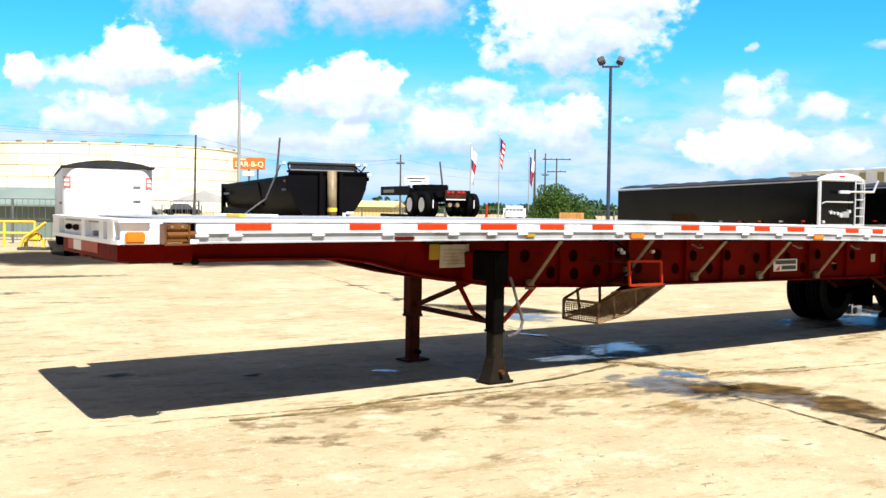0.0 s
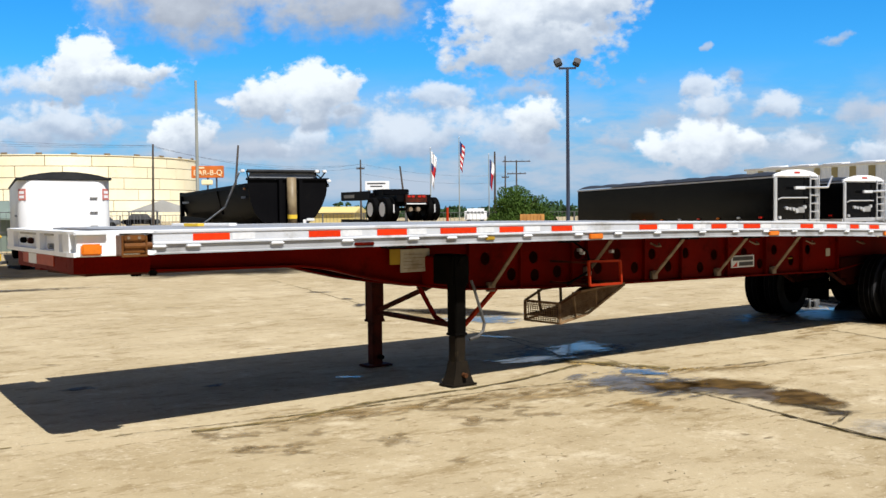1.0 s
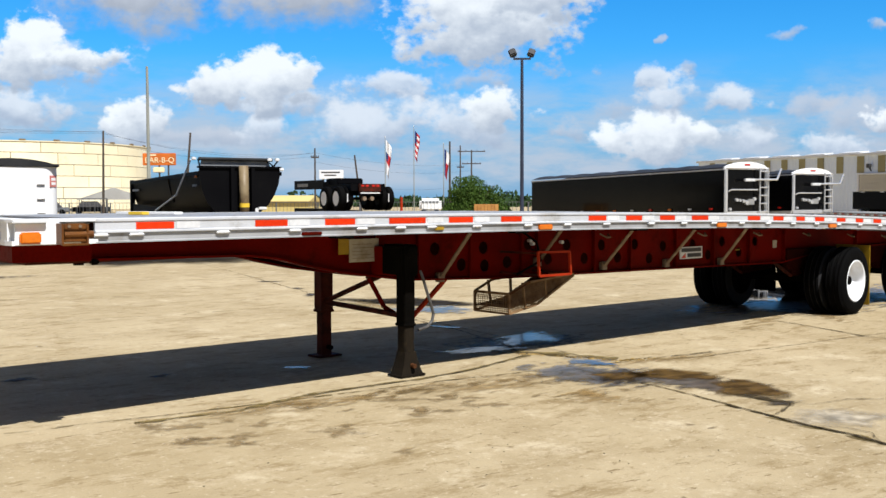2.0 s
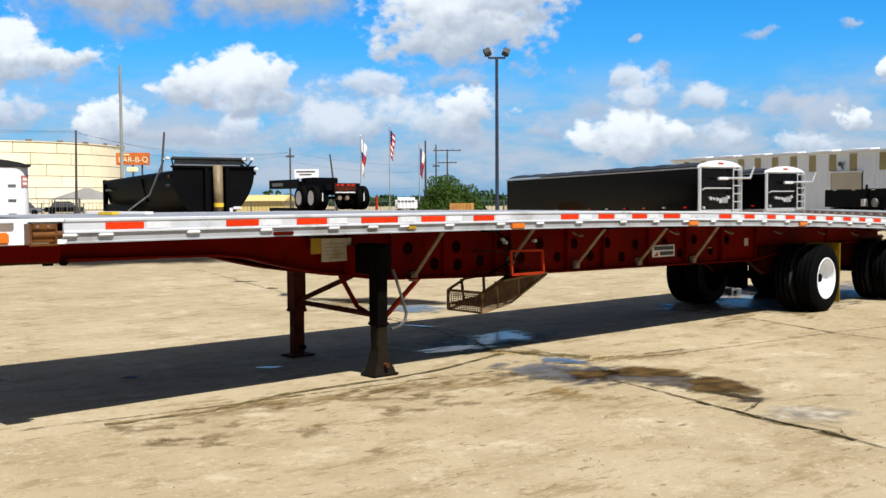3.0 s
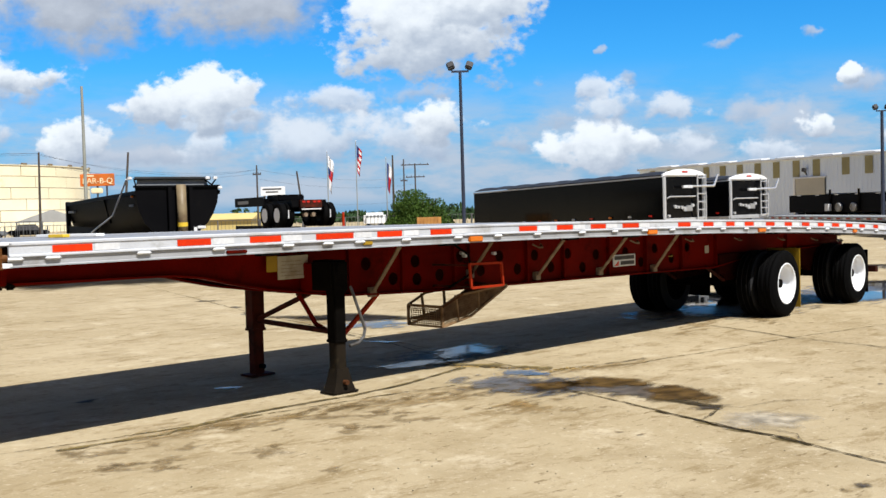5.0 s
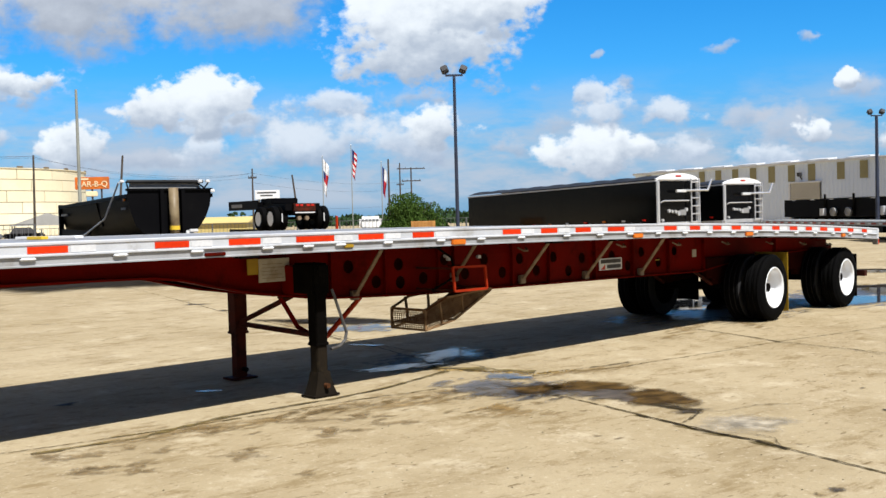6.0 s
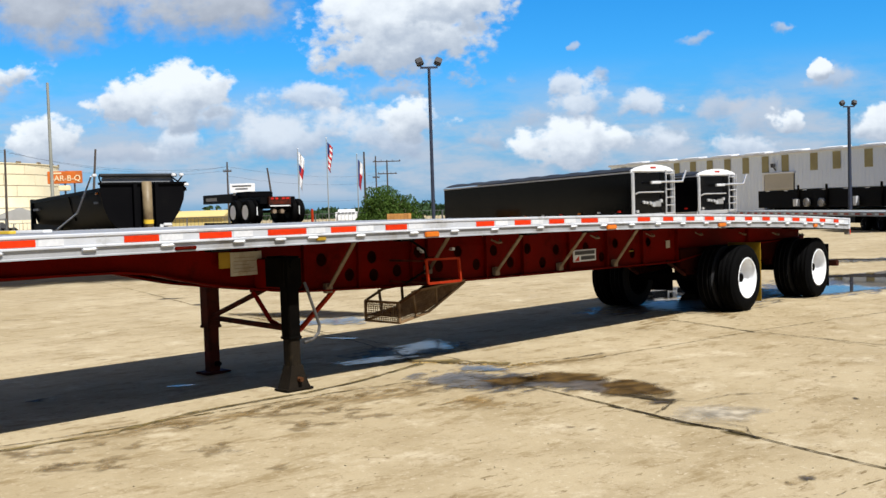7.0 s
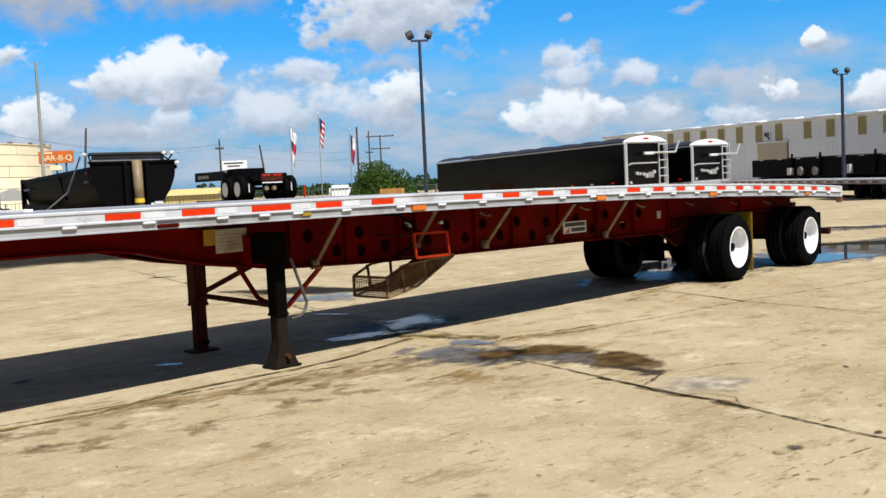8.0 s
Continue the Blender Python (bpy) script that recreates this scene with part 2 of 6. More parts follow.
ALU = paint("brushed_aluminium", (0.57, 0.59, 0.63), (0.46, 0.48, 0.515), 2.0, 0.42, 0.15, 0.15, 90, grime=(0.27, 0.26, 0.24), grime_scale=2.2, grime_at=0.58)
DIMALU = paint("bare_rail_aluminium", (0.40, 0.41, 0.43), (0.30, 0.305, 0.315), 3.0, 0.45, 0.25, 0.15, 90, grime=(0.22, 0.205, 0.185), grime_scale=3.0, grime_at=0.54)
ALU_DULL = paint("dull_aluminium", (0.34, 0.34, 0.34), (0.26, 0.26, 0.26), 3.0, 0.5, 0.4, 0.15, 70, grime=(0.30, 0.27, 0.24), grime_scale=3, grime_at=0.54)
CHROME = paint("polished_steel", (0.74, 0.75, 0.77), (0.62, 0.63, 0.65), 2.0, 0.25, 0.6)
WHITE = paint("white_paint", (0.80, 0.81, 0.83), (0.72, 0.73, 0.745), 1.2, 0.4, 0, 0.05, 40, grime=(0.60, 0.57, 0.52), grime_scale=1.1, grime_at=0.62)
RED = paint("oxide_red_paint", (0.138, 0.0034, 0.0009), (0.085, 0.0024, 0.0007), 1.6, 0.5, 0, 0.2, 50, grime=(0.045, 0.004, 0.002), grime_scale=2.4, grime_at=0.55, spec=0.02)
RUSTRED = paint("rusty_red_paint", (0.085, 0.014, 0.007), (0.035, 0.010, 0.006), 5, 0.75, 0, 0.4, 60, grime=(0.022, 0.010, 0.007), grime_scale=5, grime_at=0.5, spec=0.1)
# darker copy of the red paint, with the underside's shade put into its colour
SHADEDRED = paint("underbody_coat", (0.030, 0.004, 0.002), (0.018, 0.003, 0.002), 4, 0.8, 0, 0.2, 50, spec=0.03)
WINCH = paint("oily_rust", (0.16, 0.058, 0.010), (0.10, 0.036, 0.008), 9, 0.45, 0.2, 0.4, 80, grime=(0.22, 0.10, 0.03), grime_scale=16, grime_at=0.58)
BRIGHTRED = paint("faded_red_paint", (0.42, 0.036, 0.009), (0.30, 0.024, 0.007), 6, 0.6, 0, 0.2, 60, grime=(0.16, 0.028, 0.010), grime_scale=8, spec=0.06)
RUST = paint("rust", (0.095, 0.036, 0.013), (0.045, 0.018, 0.008), 9, 0.85, 0.1, 0.6, 80, grime=(0.16, 0.07, 0.025), grime_scale=14, grime_at=0.55, spec=0.1)
# rack rust made paler, light bounced off the ground put into its colour
PALERUST = paint("dusty_rust", (0.26, 0.165, 0.085), (0.15, 0.085, 0.04), 8, 0.85, 0, 0.5, 80, grime=(0.08, 0.04, 0.018), grime_scale=9, grime_at=0.56, spec=0.1)
BLACK = paint("black_grease_paint", (0.0028, 0.0025, 0.0022), (0.005, 0.0042, 0.0035), 5, 0.7, 0, 0.3, 50, spec=0.02)
MUDLEG = paint("muddy_steel", (0.006, 0.0045, 0.003), (0.013, 0.009, 0.005), 4, 0.7, 0, 0.4, 50, grime=(0.034, 0.025, 0.013), grime_scale=5, grime_at=0.55, spec=0.12)
GALV = paint("galvanised_bar", (0.24, 0.19, 0.14), (0.17, 0.12, 0.08), 8, 0.6, 0.3, 0.3, 80, grime=(0.16, 0.09, 0.05), grime_scale=9, spec=0.2)
RUBBER = paint("tyre_rubber", (0.0022, 0.0022, 0.0025), (0.003, 0.003, 0.003), 5, 0.75, 0, 0.3, 60, grime=(0.0045, 0.0042, 0.0036), grime_scale=3, grime_at=0.6, spec=0.03)
# lighter copy of the rubber, with sunlight put into its colour
SUNLITRUBBER = paint("dusty_tyre_rubber", (0.024, 0.024, 0.026), (0.016, 0.016, 0.017), 5, 0.7, 0, 0.3, 60, grime=(0.046, 0.042, 0.036), grime_scale=4, grime_at=0.55, spec=0.1)
CRANK = paint("worn_crank_steel", (0.13, 0.13, 0.13), (0.06, 0.055, 0.05), 6, 0.5, 0.3, 0.2, 60)
RIM = paint("white_rim", (0.80, 0.82, 0.85), (0.72, 0.74, 0.77), 6, 0.35, 0, 0.1, 50, grime=(0.55, 0.53, 0.50), grime_scale=6, grime_at=0.66)
YELLOW = paint("yellow_rubber", (0.34, 0.21, 0.012), (0.26, 0.16, 0.012), 4, 0.6, 0, 0.2, 40, grime=(0.25, 0.17, 0.06), grime_scale=4)
TAPE_RED = paint("red_reflector", (0.66, 0.036, 0.005), (0.54, 0.026, 0.004), 30, 0.5, 0, 0.1, 160, rand=0.12, spec=0.1)
PALERED = paint("dusty_red_tape", (0.40, 0.060, 0.030), (0.30, 0.045, 0.025), 12, 0.5, 0, 0.1, 120, grime=(0.45, 0.16, 0.10), grime_scale=14, spec=0.15)
TAPE_WHITE = paint("white_reflector", (0.63, 0.64, 0.66), (0.55, 0.56, 0.58), 30, 0.35, 0, 0.1, 160, rand=0.06)
AMBER = paint("amber_lens", (0.60, 0.15, 0.006), (0.52, 0.12, 0.005), 20, 0.2, 0, 0, 80, coat=0.5)
REDLENS = paint("red_lens", (0.55, 0.02, 0.012), (0.40, 0.015, 0.01), 20, 0.2, 0, 0, 80, coat=0.5)
PLACARD = paint("weathered_placard", (0.46, 0.42, 0.34), (0.38, 0.34, 0.27), 8, 0.55, 0, 0.1, 60, grime=(0.30, 0.24, 0.16), grime_scale=7)
DARKINK = paint("dark_ink", (0.05, 0.05, 0.055), (0.08, 0.08, 0.085), 30, 0.6, spec=0.1)
TUBBLACK = paint("satin_black_steel", (0.0022, 0.0022, 0.0030), (0.0035, 0.0035, 0.0042), 0.9, 0.5, 0, 0.08, 20, grime=(0.006, 0.0056, 0.005), grime_scale=0.9, grime_at=0.62, spec=0.05)
GLOSSBLACK = paint("glossy_black_panel", (0.0020, 0.0020, 0.0024), (0.0036, 0.0036, 0.0040), 0.6, 0.12, 0, 0.06, 3, spec=0.22)
TARP = paint("dark_tarpaulin", (0.018, 0.019, 0.021), (0.030, 0.031, 0.033), 1.5, 0.6, 0, 0.4, 12, spec=0.1)
FADEDPINK = paint("sun_faded_red", (0.55, 0.20, 0.17), (0.48, 0.16, 0.14), 5, 0.6, 0, 0, 40)
CARBLUE = paint("blue_car_paint", (0.03, 0.12, 0.30), (0.025, 0.10, 0.25), 1, 0.3, coat=0.4)
CARGREY = paint("grey_car_paint", (0.16, 0.17, 0.19), (0.13, 0.14, 0.16), 1, 0.3, coat=0.4)
CANOPY = paint("grey_canopy_cloth", (0.36, 0.36, 0.35), (0.30, 0.30, 0.29), 0.8, 0.8)
GREYTARP = paint("grey_tarpaulin", (0.24, 0.25, 0.26), (0.16, 0.17, 0.18), 2, 0.65, 0, 0.4, 12, spec=0.15)
TANPAINT = paint("tan_cylinder_paint", (0.22, 0.17, 0.10), (0.15, 0.11, 0.06), 3, 0.5, 0, 0.1, 30, grime=(0.12, 0.08, 0.05), grime_scale=3)
CREAM = paint("cream_tank_paint", (0.84, 0.78, 0.58), (0.74, 0.66, 0.46), 0.15, 0.6, 0, 0.05, 3, grime=(0.38, 0.28, 0.15), grime_scale=0.22, grime_at=0.62, rand=0.06)
SEAM = paint("rusty_seam", (0.24, 0.175, 0.095), (0.13, 0.09, 0.05), 0.8, 0.8)
WALLSHEET = paint("pale_grey_sheeting", (0.78, 0.86, 0.98), (0.73, 0.81, 0.93), 0.25, 0.55, 0, 0.05, 6, grime=(0.67, 0.72, 0.80), grime_scale=0.4, grime_at=0.6, stretch=(1, 1, 0.25))
TANPANEL = paint("olive_skylight", (0.36, 0.32, 0.16), (0.30, 0.26, 0.13), 0.8, 0.4, 0, 0, 6)
VENT = paint("pale_vent_metal", (0.55, 0.56, 0.57), (0.45, 0.46, 0.47), 1.0, 0.5, 0, 0.05, 8)
BEIGE = paint("beige_door", (0.55, 0.51, 0.43), (0.48, 0.45, 0.38), 0.6, 0.55, 0, 0.05, 6)
OLDWOOD = paint("weathered_wood", (0.075, 0.060, 0.048), (0.045, 0.036, 0.030), 2, 0.85, 0, 0.5, 30, stretch=(6, 6, 0.6))
PALEPOLE = paint("grey_pole", (0.30, 0.31, 0.28), (0.20, 0.21, 0.19), 1.5, 0.7, 0, 0.3, 20, stretch=(4, 4, 0.5))
NAVYPOLE = paint("dark_blue_pole", (0.035, 0.045, 0.075), (0.025, 0.03, 0.05), 2, 0.45)
CONCRETE_BASE = paint("pier_concrete", (0.40, 0.36, 0.29), (0.30, 0.27, 0.22), 3, 0.9, 0, 0.3, 40)
ORANGE = paint("orange_sign_face", (0.68, 0.17, 0.025), (0.55, 0.13, 0.02), 1, 0.45, 0, 0, 8, grime=(0.40, 0.12, 0.03), grime_scale=0.8)
SIGNCREAM = paint("cream_lettering", (0.85, 0.74, 0.50), (0.78, 0.66, 0.42), 4, 0.5)
FLAGRED = paint("red_cloth", (0.55, 0.035, 0.04), None, 3, 0.8)
FLAGWHITE = paint("white_cloth", (0.80, 0.80, 0.82), None, 3, 0.8)
FLAGBLUE = paint("blue_cloth", (0.04, 0.06, 0.20), None, 3, 0.8)
FENCE = paint("fence_steel", (0.10, 0.105, 0.11), (0.16, 0.165, 0.17), 4, 0.5, 0.4)
YELLOWPAINT = paint("yellow_paint", (0.72, 0.50, 0.04), (0.60, 0.40, 0.04), 3, 0.5, 0, 0.1, 30)
CRATEWOOD = paint("orange_timber", (0.50, 0.25, 0.07), (0.38, 0.18, 0.05), 3, 0.7, 0, 0.2, 30)
OCHRE = paint("ochre_wall", (0.55, 0.44, 0.17), (0.48, 0.38, 0.15), 0.3, 0.7)
GREENGREY = paint("grey_green_roof", (0.16, 0.20, 0.17), (0.12, 0.15, 0.13), 0.5, 0.6)
LEAF = paint("leaves", (0.054, 0.098, 0.015), (0.028, 0.058, 0.010), 2.5, 0.65, 0, 0, 20, spec=0.1, grime=(0.085, 0.135, 0.026), grime_scale=3, grime_at=0.55)
FARLEAF = paint("far_leaves", (0.035, 0.065, 0.025), (0.022, 0.045, 0.02), 0.2, 0.7, 0, 0, 3, spec=0.05)
BARK = paint("bark", (0.09, 0.065, 0.045), (0.055, 0.04, 0.03), 5, 0.9, 0, 0.5, 40)


def concrete():
    m = bpy.data.materials.new("yard_concrete")
    m.use_nodes = True
    n, link = links(m)
    p = n["Principled BSDF"]
    geo = n.new("ShaderNodeNewGeometry")

    def tex(scale, detail=6, rough=0.6, stretch=None, rot=0.0):
        src = geo.outputs["Position"]
        if stretch:
            mp = n.new("ShaderNodeMapping")
            mp.inputs["Scale"].default_value = stretch
            mp.inputs["Rotation"].default_value = (0, 0, rot)
            link(src, mp.inputs[0])
            src = mp.outputs[0]
        t = n.new("ShaderNodeTexNoise")
        t.inputs["Scale"].default_value, t.inputs["Detail"].default_value, t.inputs["Roughness"].default_value = scale, detail, rough
        link(src, t.inputs[0])
        return t.outputs[0]

    def span(src, a, b, c=0.0, d=1.0):
        r = n.new("ShaderNodeMapRange")
        for i, v in enumerate((a, b, c, d)):
            r.inputs[i + 1].default_value = v
        link(src, r.inputs[0])
        return r.outputs[0]

    def over(base, fac, col):
        g = n.new("ShaderNodeMix")
        g.data_type = "RGBA"
        link(fac, g.inputs[0])
        if isinstance(base, tuple):
            g.inputs[6].default_value = (*base, 1)
        else:
            link(base, g.inputs[6])
        g.inputs[7].default_value = (*col, 1)
        return g.outputs[2]
    c = over((0.385, 0.318, 0.206), span(tex(0.30, 5), 0.36, 0.64), (0.318, 0.256, 0.156))
    c = over(c, span(tex(0.9, 8, 0.68), 0.48, 0.66, 0, 0.6), (0.229, 0.175, 0.097))
    c = over(c, span(tex(2.1, 9, 0.76, (0.6, 1.5, 1), 0.15), 0.53, 0.62, 0, 0.65), (0.184, 0.130, 0.060))
    c = over(c, span(tex(1.4, 9, 0.78), 0.54, 0.64, 0, 0.6), (0.490, 0.422, 0.300))
    c = over(c, span(tex(5.0, 9, 0.78), 0.56, 0.64, 0, 0.6), (0.167, 0.115, 0.054))
    c = over(c, span(tex(7.5, 8, 0.7, (0.5, 1.6, 1), 0.12), 0.60, 0.66, 0, 0.8), (0.117, 0.077, 0.035))
    c = over(c, span(tex(16.0, 6, 0.8), 0.57, 0.65, 0, 0.7), (0.520, 0.452, 0.335))
    c = over(c, span(tex(30.0, 6, 0.8), 0.60, 0.68, 0, 0.85), (0.126, 0.091, 0.050))
    c = over(c, span(tex(95, 3, 0.6), 0.52, 0.74, 0, 0.5), (0.189, 0.149, 0.093))
    link(c, p.inputs["Base Color"])
    link(span(tex(2.6, 8, 0.7), 0.4, 0.75, 0.92, 0.6), p.inputs["Roughness"])
    p.inputs["Specular IOR Level"].default_value = 0.03
    b = n.new("ShaderNodeBump")
    b.inputs["Strength"].default_value, b.inputs["Distance"].default_value = 0.5, 0.012
    link(tex(28, 8, 0.7), b.inputs["Height"])
    link(b.outputs[0], p.inputs["Normal"])
    return m


CONCRETE = concrete()


def wet(name, col, rough, edge, scale, gloss=0.5, most=1.0, break_up=1.6, stretch=(1, 1, 1)):
    """A wet or muddy patch whose rim breaks up into the dry concrete."""
    m = bpy.data.materials.new(name)
    m.use_nodes = True
    n, link = links(m)
    p = n["Principled BSDF"]
    p.inputs["Roughness"].default_value = rough
    p.inputs["Specular IOR Level"].default_value = gloss
    tint = n.new("ShaderNodeMix")
    tint.data_type = "RGBA"
    tint.inputs[6].default_value, tint.inputs[7].default_value = (*(c * 0.55 for c in col), 1), (*(c * 1.35 for c in col), 1)
    link(tint.outputs[2], p.inputs["Base Color"])
    at = n.new("ShaderNodeAttribute")
    at.attribute_name = "deep"
    geo = n.new("ShaderNodeNewGeometry")
    t = n.new("ShaderNodeTexNoise")
    t.inputs["Scale"].default_value, t.inputs["Detail"].default_value, t.inputs["Roughness"].default_value = scale, 8, 0.65
    mp = n.new("ShaderNodeMapping")
    mp.inputs["Scale"].default_value = stretch
    mp.inputs["Rotation"].default_value = (0, 0, 0.12)
    link(geo.outputs["Position"], mp.inputs[0])
    link(mp.outputs[0], t.inputs[0])
    a = n.new("ShaderNodeMath")
    a.operation = "MULTIPLY_ADD"
    a.inputs[1].default_value = break_up
    link(t.outputs[0], a.inputs[0])
    s = n.new("ShaderNodeMath")
    s.operation = "ADD"
    s.inputs[1].default_value = -break_up / 2
    link(at.outputs["Fac"], s.inputs[0])
    link(s.outputs[0], a.inputs[2])
    r = n.new("ShaderNodeMapRange")
    r.inputs[1].default_value, r.inputs[2].default_value, r.inputs[4].default_value = 0.18, 0.18 + edge, most
    link(a.outputs[0], r.inputs[0])
    link(r.outputs[0], p.inputs["Alpha"])
    t2 = n.new("ShaderNodeTexNoise")
    t2.inputs["Scale"].default_value, t2.inputs["Detail"].default_value = scale * 1.7, 7
    link(mp.outputs[0], t2.inputs[0])
    r2 = n.new("ShaderNodeMapRange")
    r2.inputs[1].default_value, r2.inputs[2].default_value = 0.38, 0.62
    link(t2.outputs[0], r2.inputs[0])
    link(r2.outputs[0], tint.inputs[0])
    return m


WATER = wet("standing_water", (0.036, 0.028, 0.019), 0.10, 0.35, 5.5, 0.45, 0.72, 2.9, (0.6, 1.5, 1))
POOL = wet("deep_puddle", (0.040, 0.032, 0.022), 0.02, 0.25, 1.6, 0.5, 0.95, 1.0, (0.4, 1.4, 1))
DAMP = wet("damp_concrete", (0.098, 0.080, 0.062), 0.30, 0.4, 4.2, 0.55, 0.85, 2.3, (0.6, 1.3, 1))
MUD = wet("brown_mud", (0.074, 0.044, 0.014), 0.6, 0.30, 3.4, 0.04, 0.95, 1.0, (0.7, 1.3, 1))
CRACK = wet("dark_crack", (0.040, 0.029, 0.014), 0.9, 0.5, 9.0, 0.1, 0.95, 1.5)
GRIMEJOINT = wet("joint_dirt", (0.130, 0.096, 0.036), 0.95, 0.6, 5.0, 0.1, 0.85, 3.2)
SILT = wet("dried_silt", (0.225, 0.145, 0.055), 0.8, 0.6, 6.0, 0.1, 0.45, 5.5, (0.6, 1.5, 1))
SPLASH = wet("dried_splash", (0.185, 0.128, 0.062), 0.85, 0.6, 9.0, 0.1, 0.55, 2.2)
# serves real wet ground and also shade painted under parked trailers
WETSHADE = wet("dark_wet_ground", (0.022, 0.018, 0.014), 0.8, 0.25, 2.0, 0.03, 0.95, 0.8, (0.5, 1.6, 1))
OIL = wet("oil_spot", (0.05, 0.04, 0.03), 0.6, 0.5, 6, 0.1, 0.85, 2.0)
PALE = wet("pale_patch", (0.36, 0.315, 0.24), 0.9, 0.8, 3.5, 0.3)

# ---- ground ----
bm = bmesh.new()
R = 2200
vs = [bm.verts.new((x, y, 0)) for x, y in ((-R, -R), (R, -R), (R, R), (-R, R))]
bm.faces.new(vs)
ground = tagged(part("ground", bm, CONCRETE), "pale tan concrete truck yard, stained and cracked", "ground", kind="structure")


def patch(name, cx, cy, rx, ry, turn, z, material, seed, label, ragged=0.25):
    """A flat patch on the ground, with depth 1 in its middle and 0 at its uneven rim."""
    rnd = random.Random(seed)
    seg, rings = 40, 5
    ph = [rnd.uniform(0, 6.28) for _ in range(6)]
    bm = bmesh.new()
    c = bm.verts.new((0, 0, 0))
    last, deep = None, {0: 1.0}
    loops = []
    for k in range(1, rings + 1):
        loop = []
        for i in range(seg):
            a = 2 * math.pi * i / seg
            w = 1 + ragged * sum(math.sin((j + 2) * a + ph[j]) / (j + 1.5) for j in range(6))
            loop.append(bm.verts.new((rx * k / rings * w * math.cos(a), ry * k / rings * w * math.sin(a), 0)))
        loops.append(loop)
    for i in range(seg):
        bm.faces.new((c, loops[0][i], loops[0][(i + 1) % seg]))
        for k in range(rings - 1):
            bm.faces.new((loops[k][i], loops[k + 1][i], loops[k + 1][(i + 1) % seg], loops[k][(i + 1) % seg]))
    ob = part(name, bm, material, ground, label)
    ob.matrix_basis = pose(cx, cy, z, 0, 0, turn)
    at = ob.data.attributes.new("deep", "FLOAT", "POINT")
    vals = [1.0] + [1 - k / rings for k in range(1, rings + 1) for _ in range(seg)]
    at.data.foreach_set("value", vals)
    return ob


def joint(pts, width, seed, gap=0.0, z=0.004, material=GRIMEJOINT, deep=0.45):
    """A ribbon of dirt along a joint or crack of the slabs."""
    rnd = random.Random(seed)
    line = []
    for (x0, y0), (x1, y1) in zip(pts, pts[1:]):
        k = max(2, int(math.hypot(x1 - x0, y1 - y0) / 0.06))
        line += [(x0 + (x1 - x0) * i / k, y0 + (y1 - y0) * i / k) for i in range(k)]
    line.append(pts[-1])
    bm = bmesh.new()
    last = None
    for i, (x, y) in enumerate(line):
        a, b = line[max(0, i - 1)], line[min(len(line) - 1, i + 1)]
        d = Vector((b[0] - a[0], b[1] - a[1])).normalized()
        j = noise.noise(Vector((x * 1.7, y * 1.7, seed))) * 0.035 + noise.noise(Vector((x * 7.0, y * 7.0, seed + 4))) * 0.018
        w = width * (0.25 + 1.3 * abs(noise.noise(Vector((x * 3.3, y * 3.3, seed + 9)))) + 0.6 * rnd.random())
        p = Vector((x - d.y * j, y + d.x * j))
        l, r = bm.verts.new((p.x - d.y * w, p.y + d.x * w, z)), bm.verts.new((p.x + d.y * w, p.y - d.x * w, z))
        if last and rnd.random() > gap:
            bm.faces.new((last[0], last[1], r, l))
        last = (l, r)
    n_verts = len(bm.verts)
    ob = part("joint", bm, material, ground)
    ob.data.attributes.new("deep", "FLOAT", "POINT").data.foreach_set("value", [deep] * n_verts)
    return ob


# joints between the slabs
MAIN = [(5.98, -0.41), (5.46, -0.96), (5.19, -1.41), (5.05, -1.97), (4.9, -2.54), (4.78, -2.99), (4.66, -3.37), (4.64, -3.72), (4.52, -4.08), (4.38, -4.52), (4.0, -6.2)]
joint(MAIN[1:], 0.022, 1)
joint(MAIN[2:], 0.009, 1, 0.0, 0.009, CRACK, 0.7)
joint(MAIN[4:9], 0.050, 2)
joint(MAIN[4:9], 0.020, 22, 0.0, 0.0095, CRACK, 0.7)
joint([(4.67, -3.42), (4.80, -3.62), (4.79, -3.83), (4.53, -4.05)], 0.008, 21, 0.0, 0.0097, CRACK, 0.45)
joint([(4.83, -3.01), (5.34, -2.86), (5.44, -3.01), (5.86, -3.08), (6.07, -3.29)], 0.008, 24, 0.0, 0.0097, CRACK, 0.42)
joint([(4.85, -3.02), (5.33, -2.88)], 0.022, 25, 0.0, 0.0092, CRACK, 0.35)
joint([(5.95, -0.15), (6.4, 1.6), (7.89, 7.95), (9.45, 13.2), (14, 29)], 0.014, 3, 0.15)
joint([(10.45, 0.38), (9.95, -1.1), (9.53, -2.25), (8.6, -5.5)], 0.010, 4, 0.1)
joint([(10.45, 0.38), (11.6, 4.4), (14, 13)], 0.012, 5, 0.2)
joint([(0.4, 0.30), (1.66, 0.11), (2.58, 0.02), (3.87, -0.12), (5.0, -0.3), (5.95, -0.5)], 0.022, 7, 0.1)
joint([(5.9, -0.48), (6.5, -0.66), (6.99, -0.84), (8.4, -1.0), (9.92, -1.16), (13, -1.7), (18, -2.6)], 0.013, 8, 0.08)
joint([(-4, 0.9), (-1.2, 0.55), (0.4, 0.30)], 0.014, 9, 0.1)
joint([(2, 7.2), (8, 6.4), (14, 5.6), (22, 4.4)], 0.012, 10, 0.2)
joint([(0, 13.6), (9, 12.6), (20, 11)], 0.014, 11, 0.2)
joint([(0, -4.6), (2.6, -4.95), (6, -5.5)], 0.008, 12, 0.4)
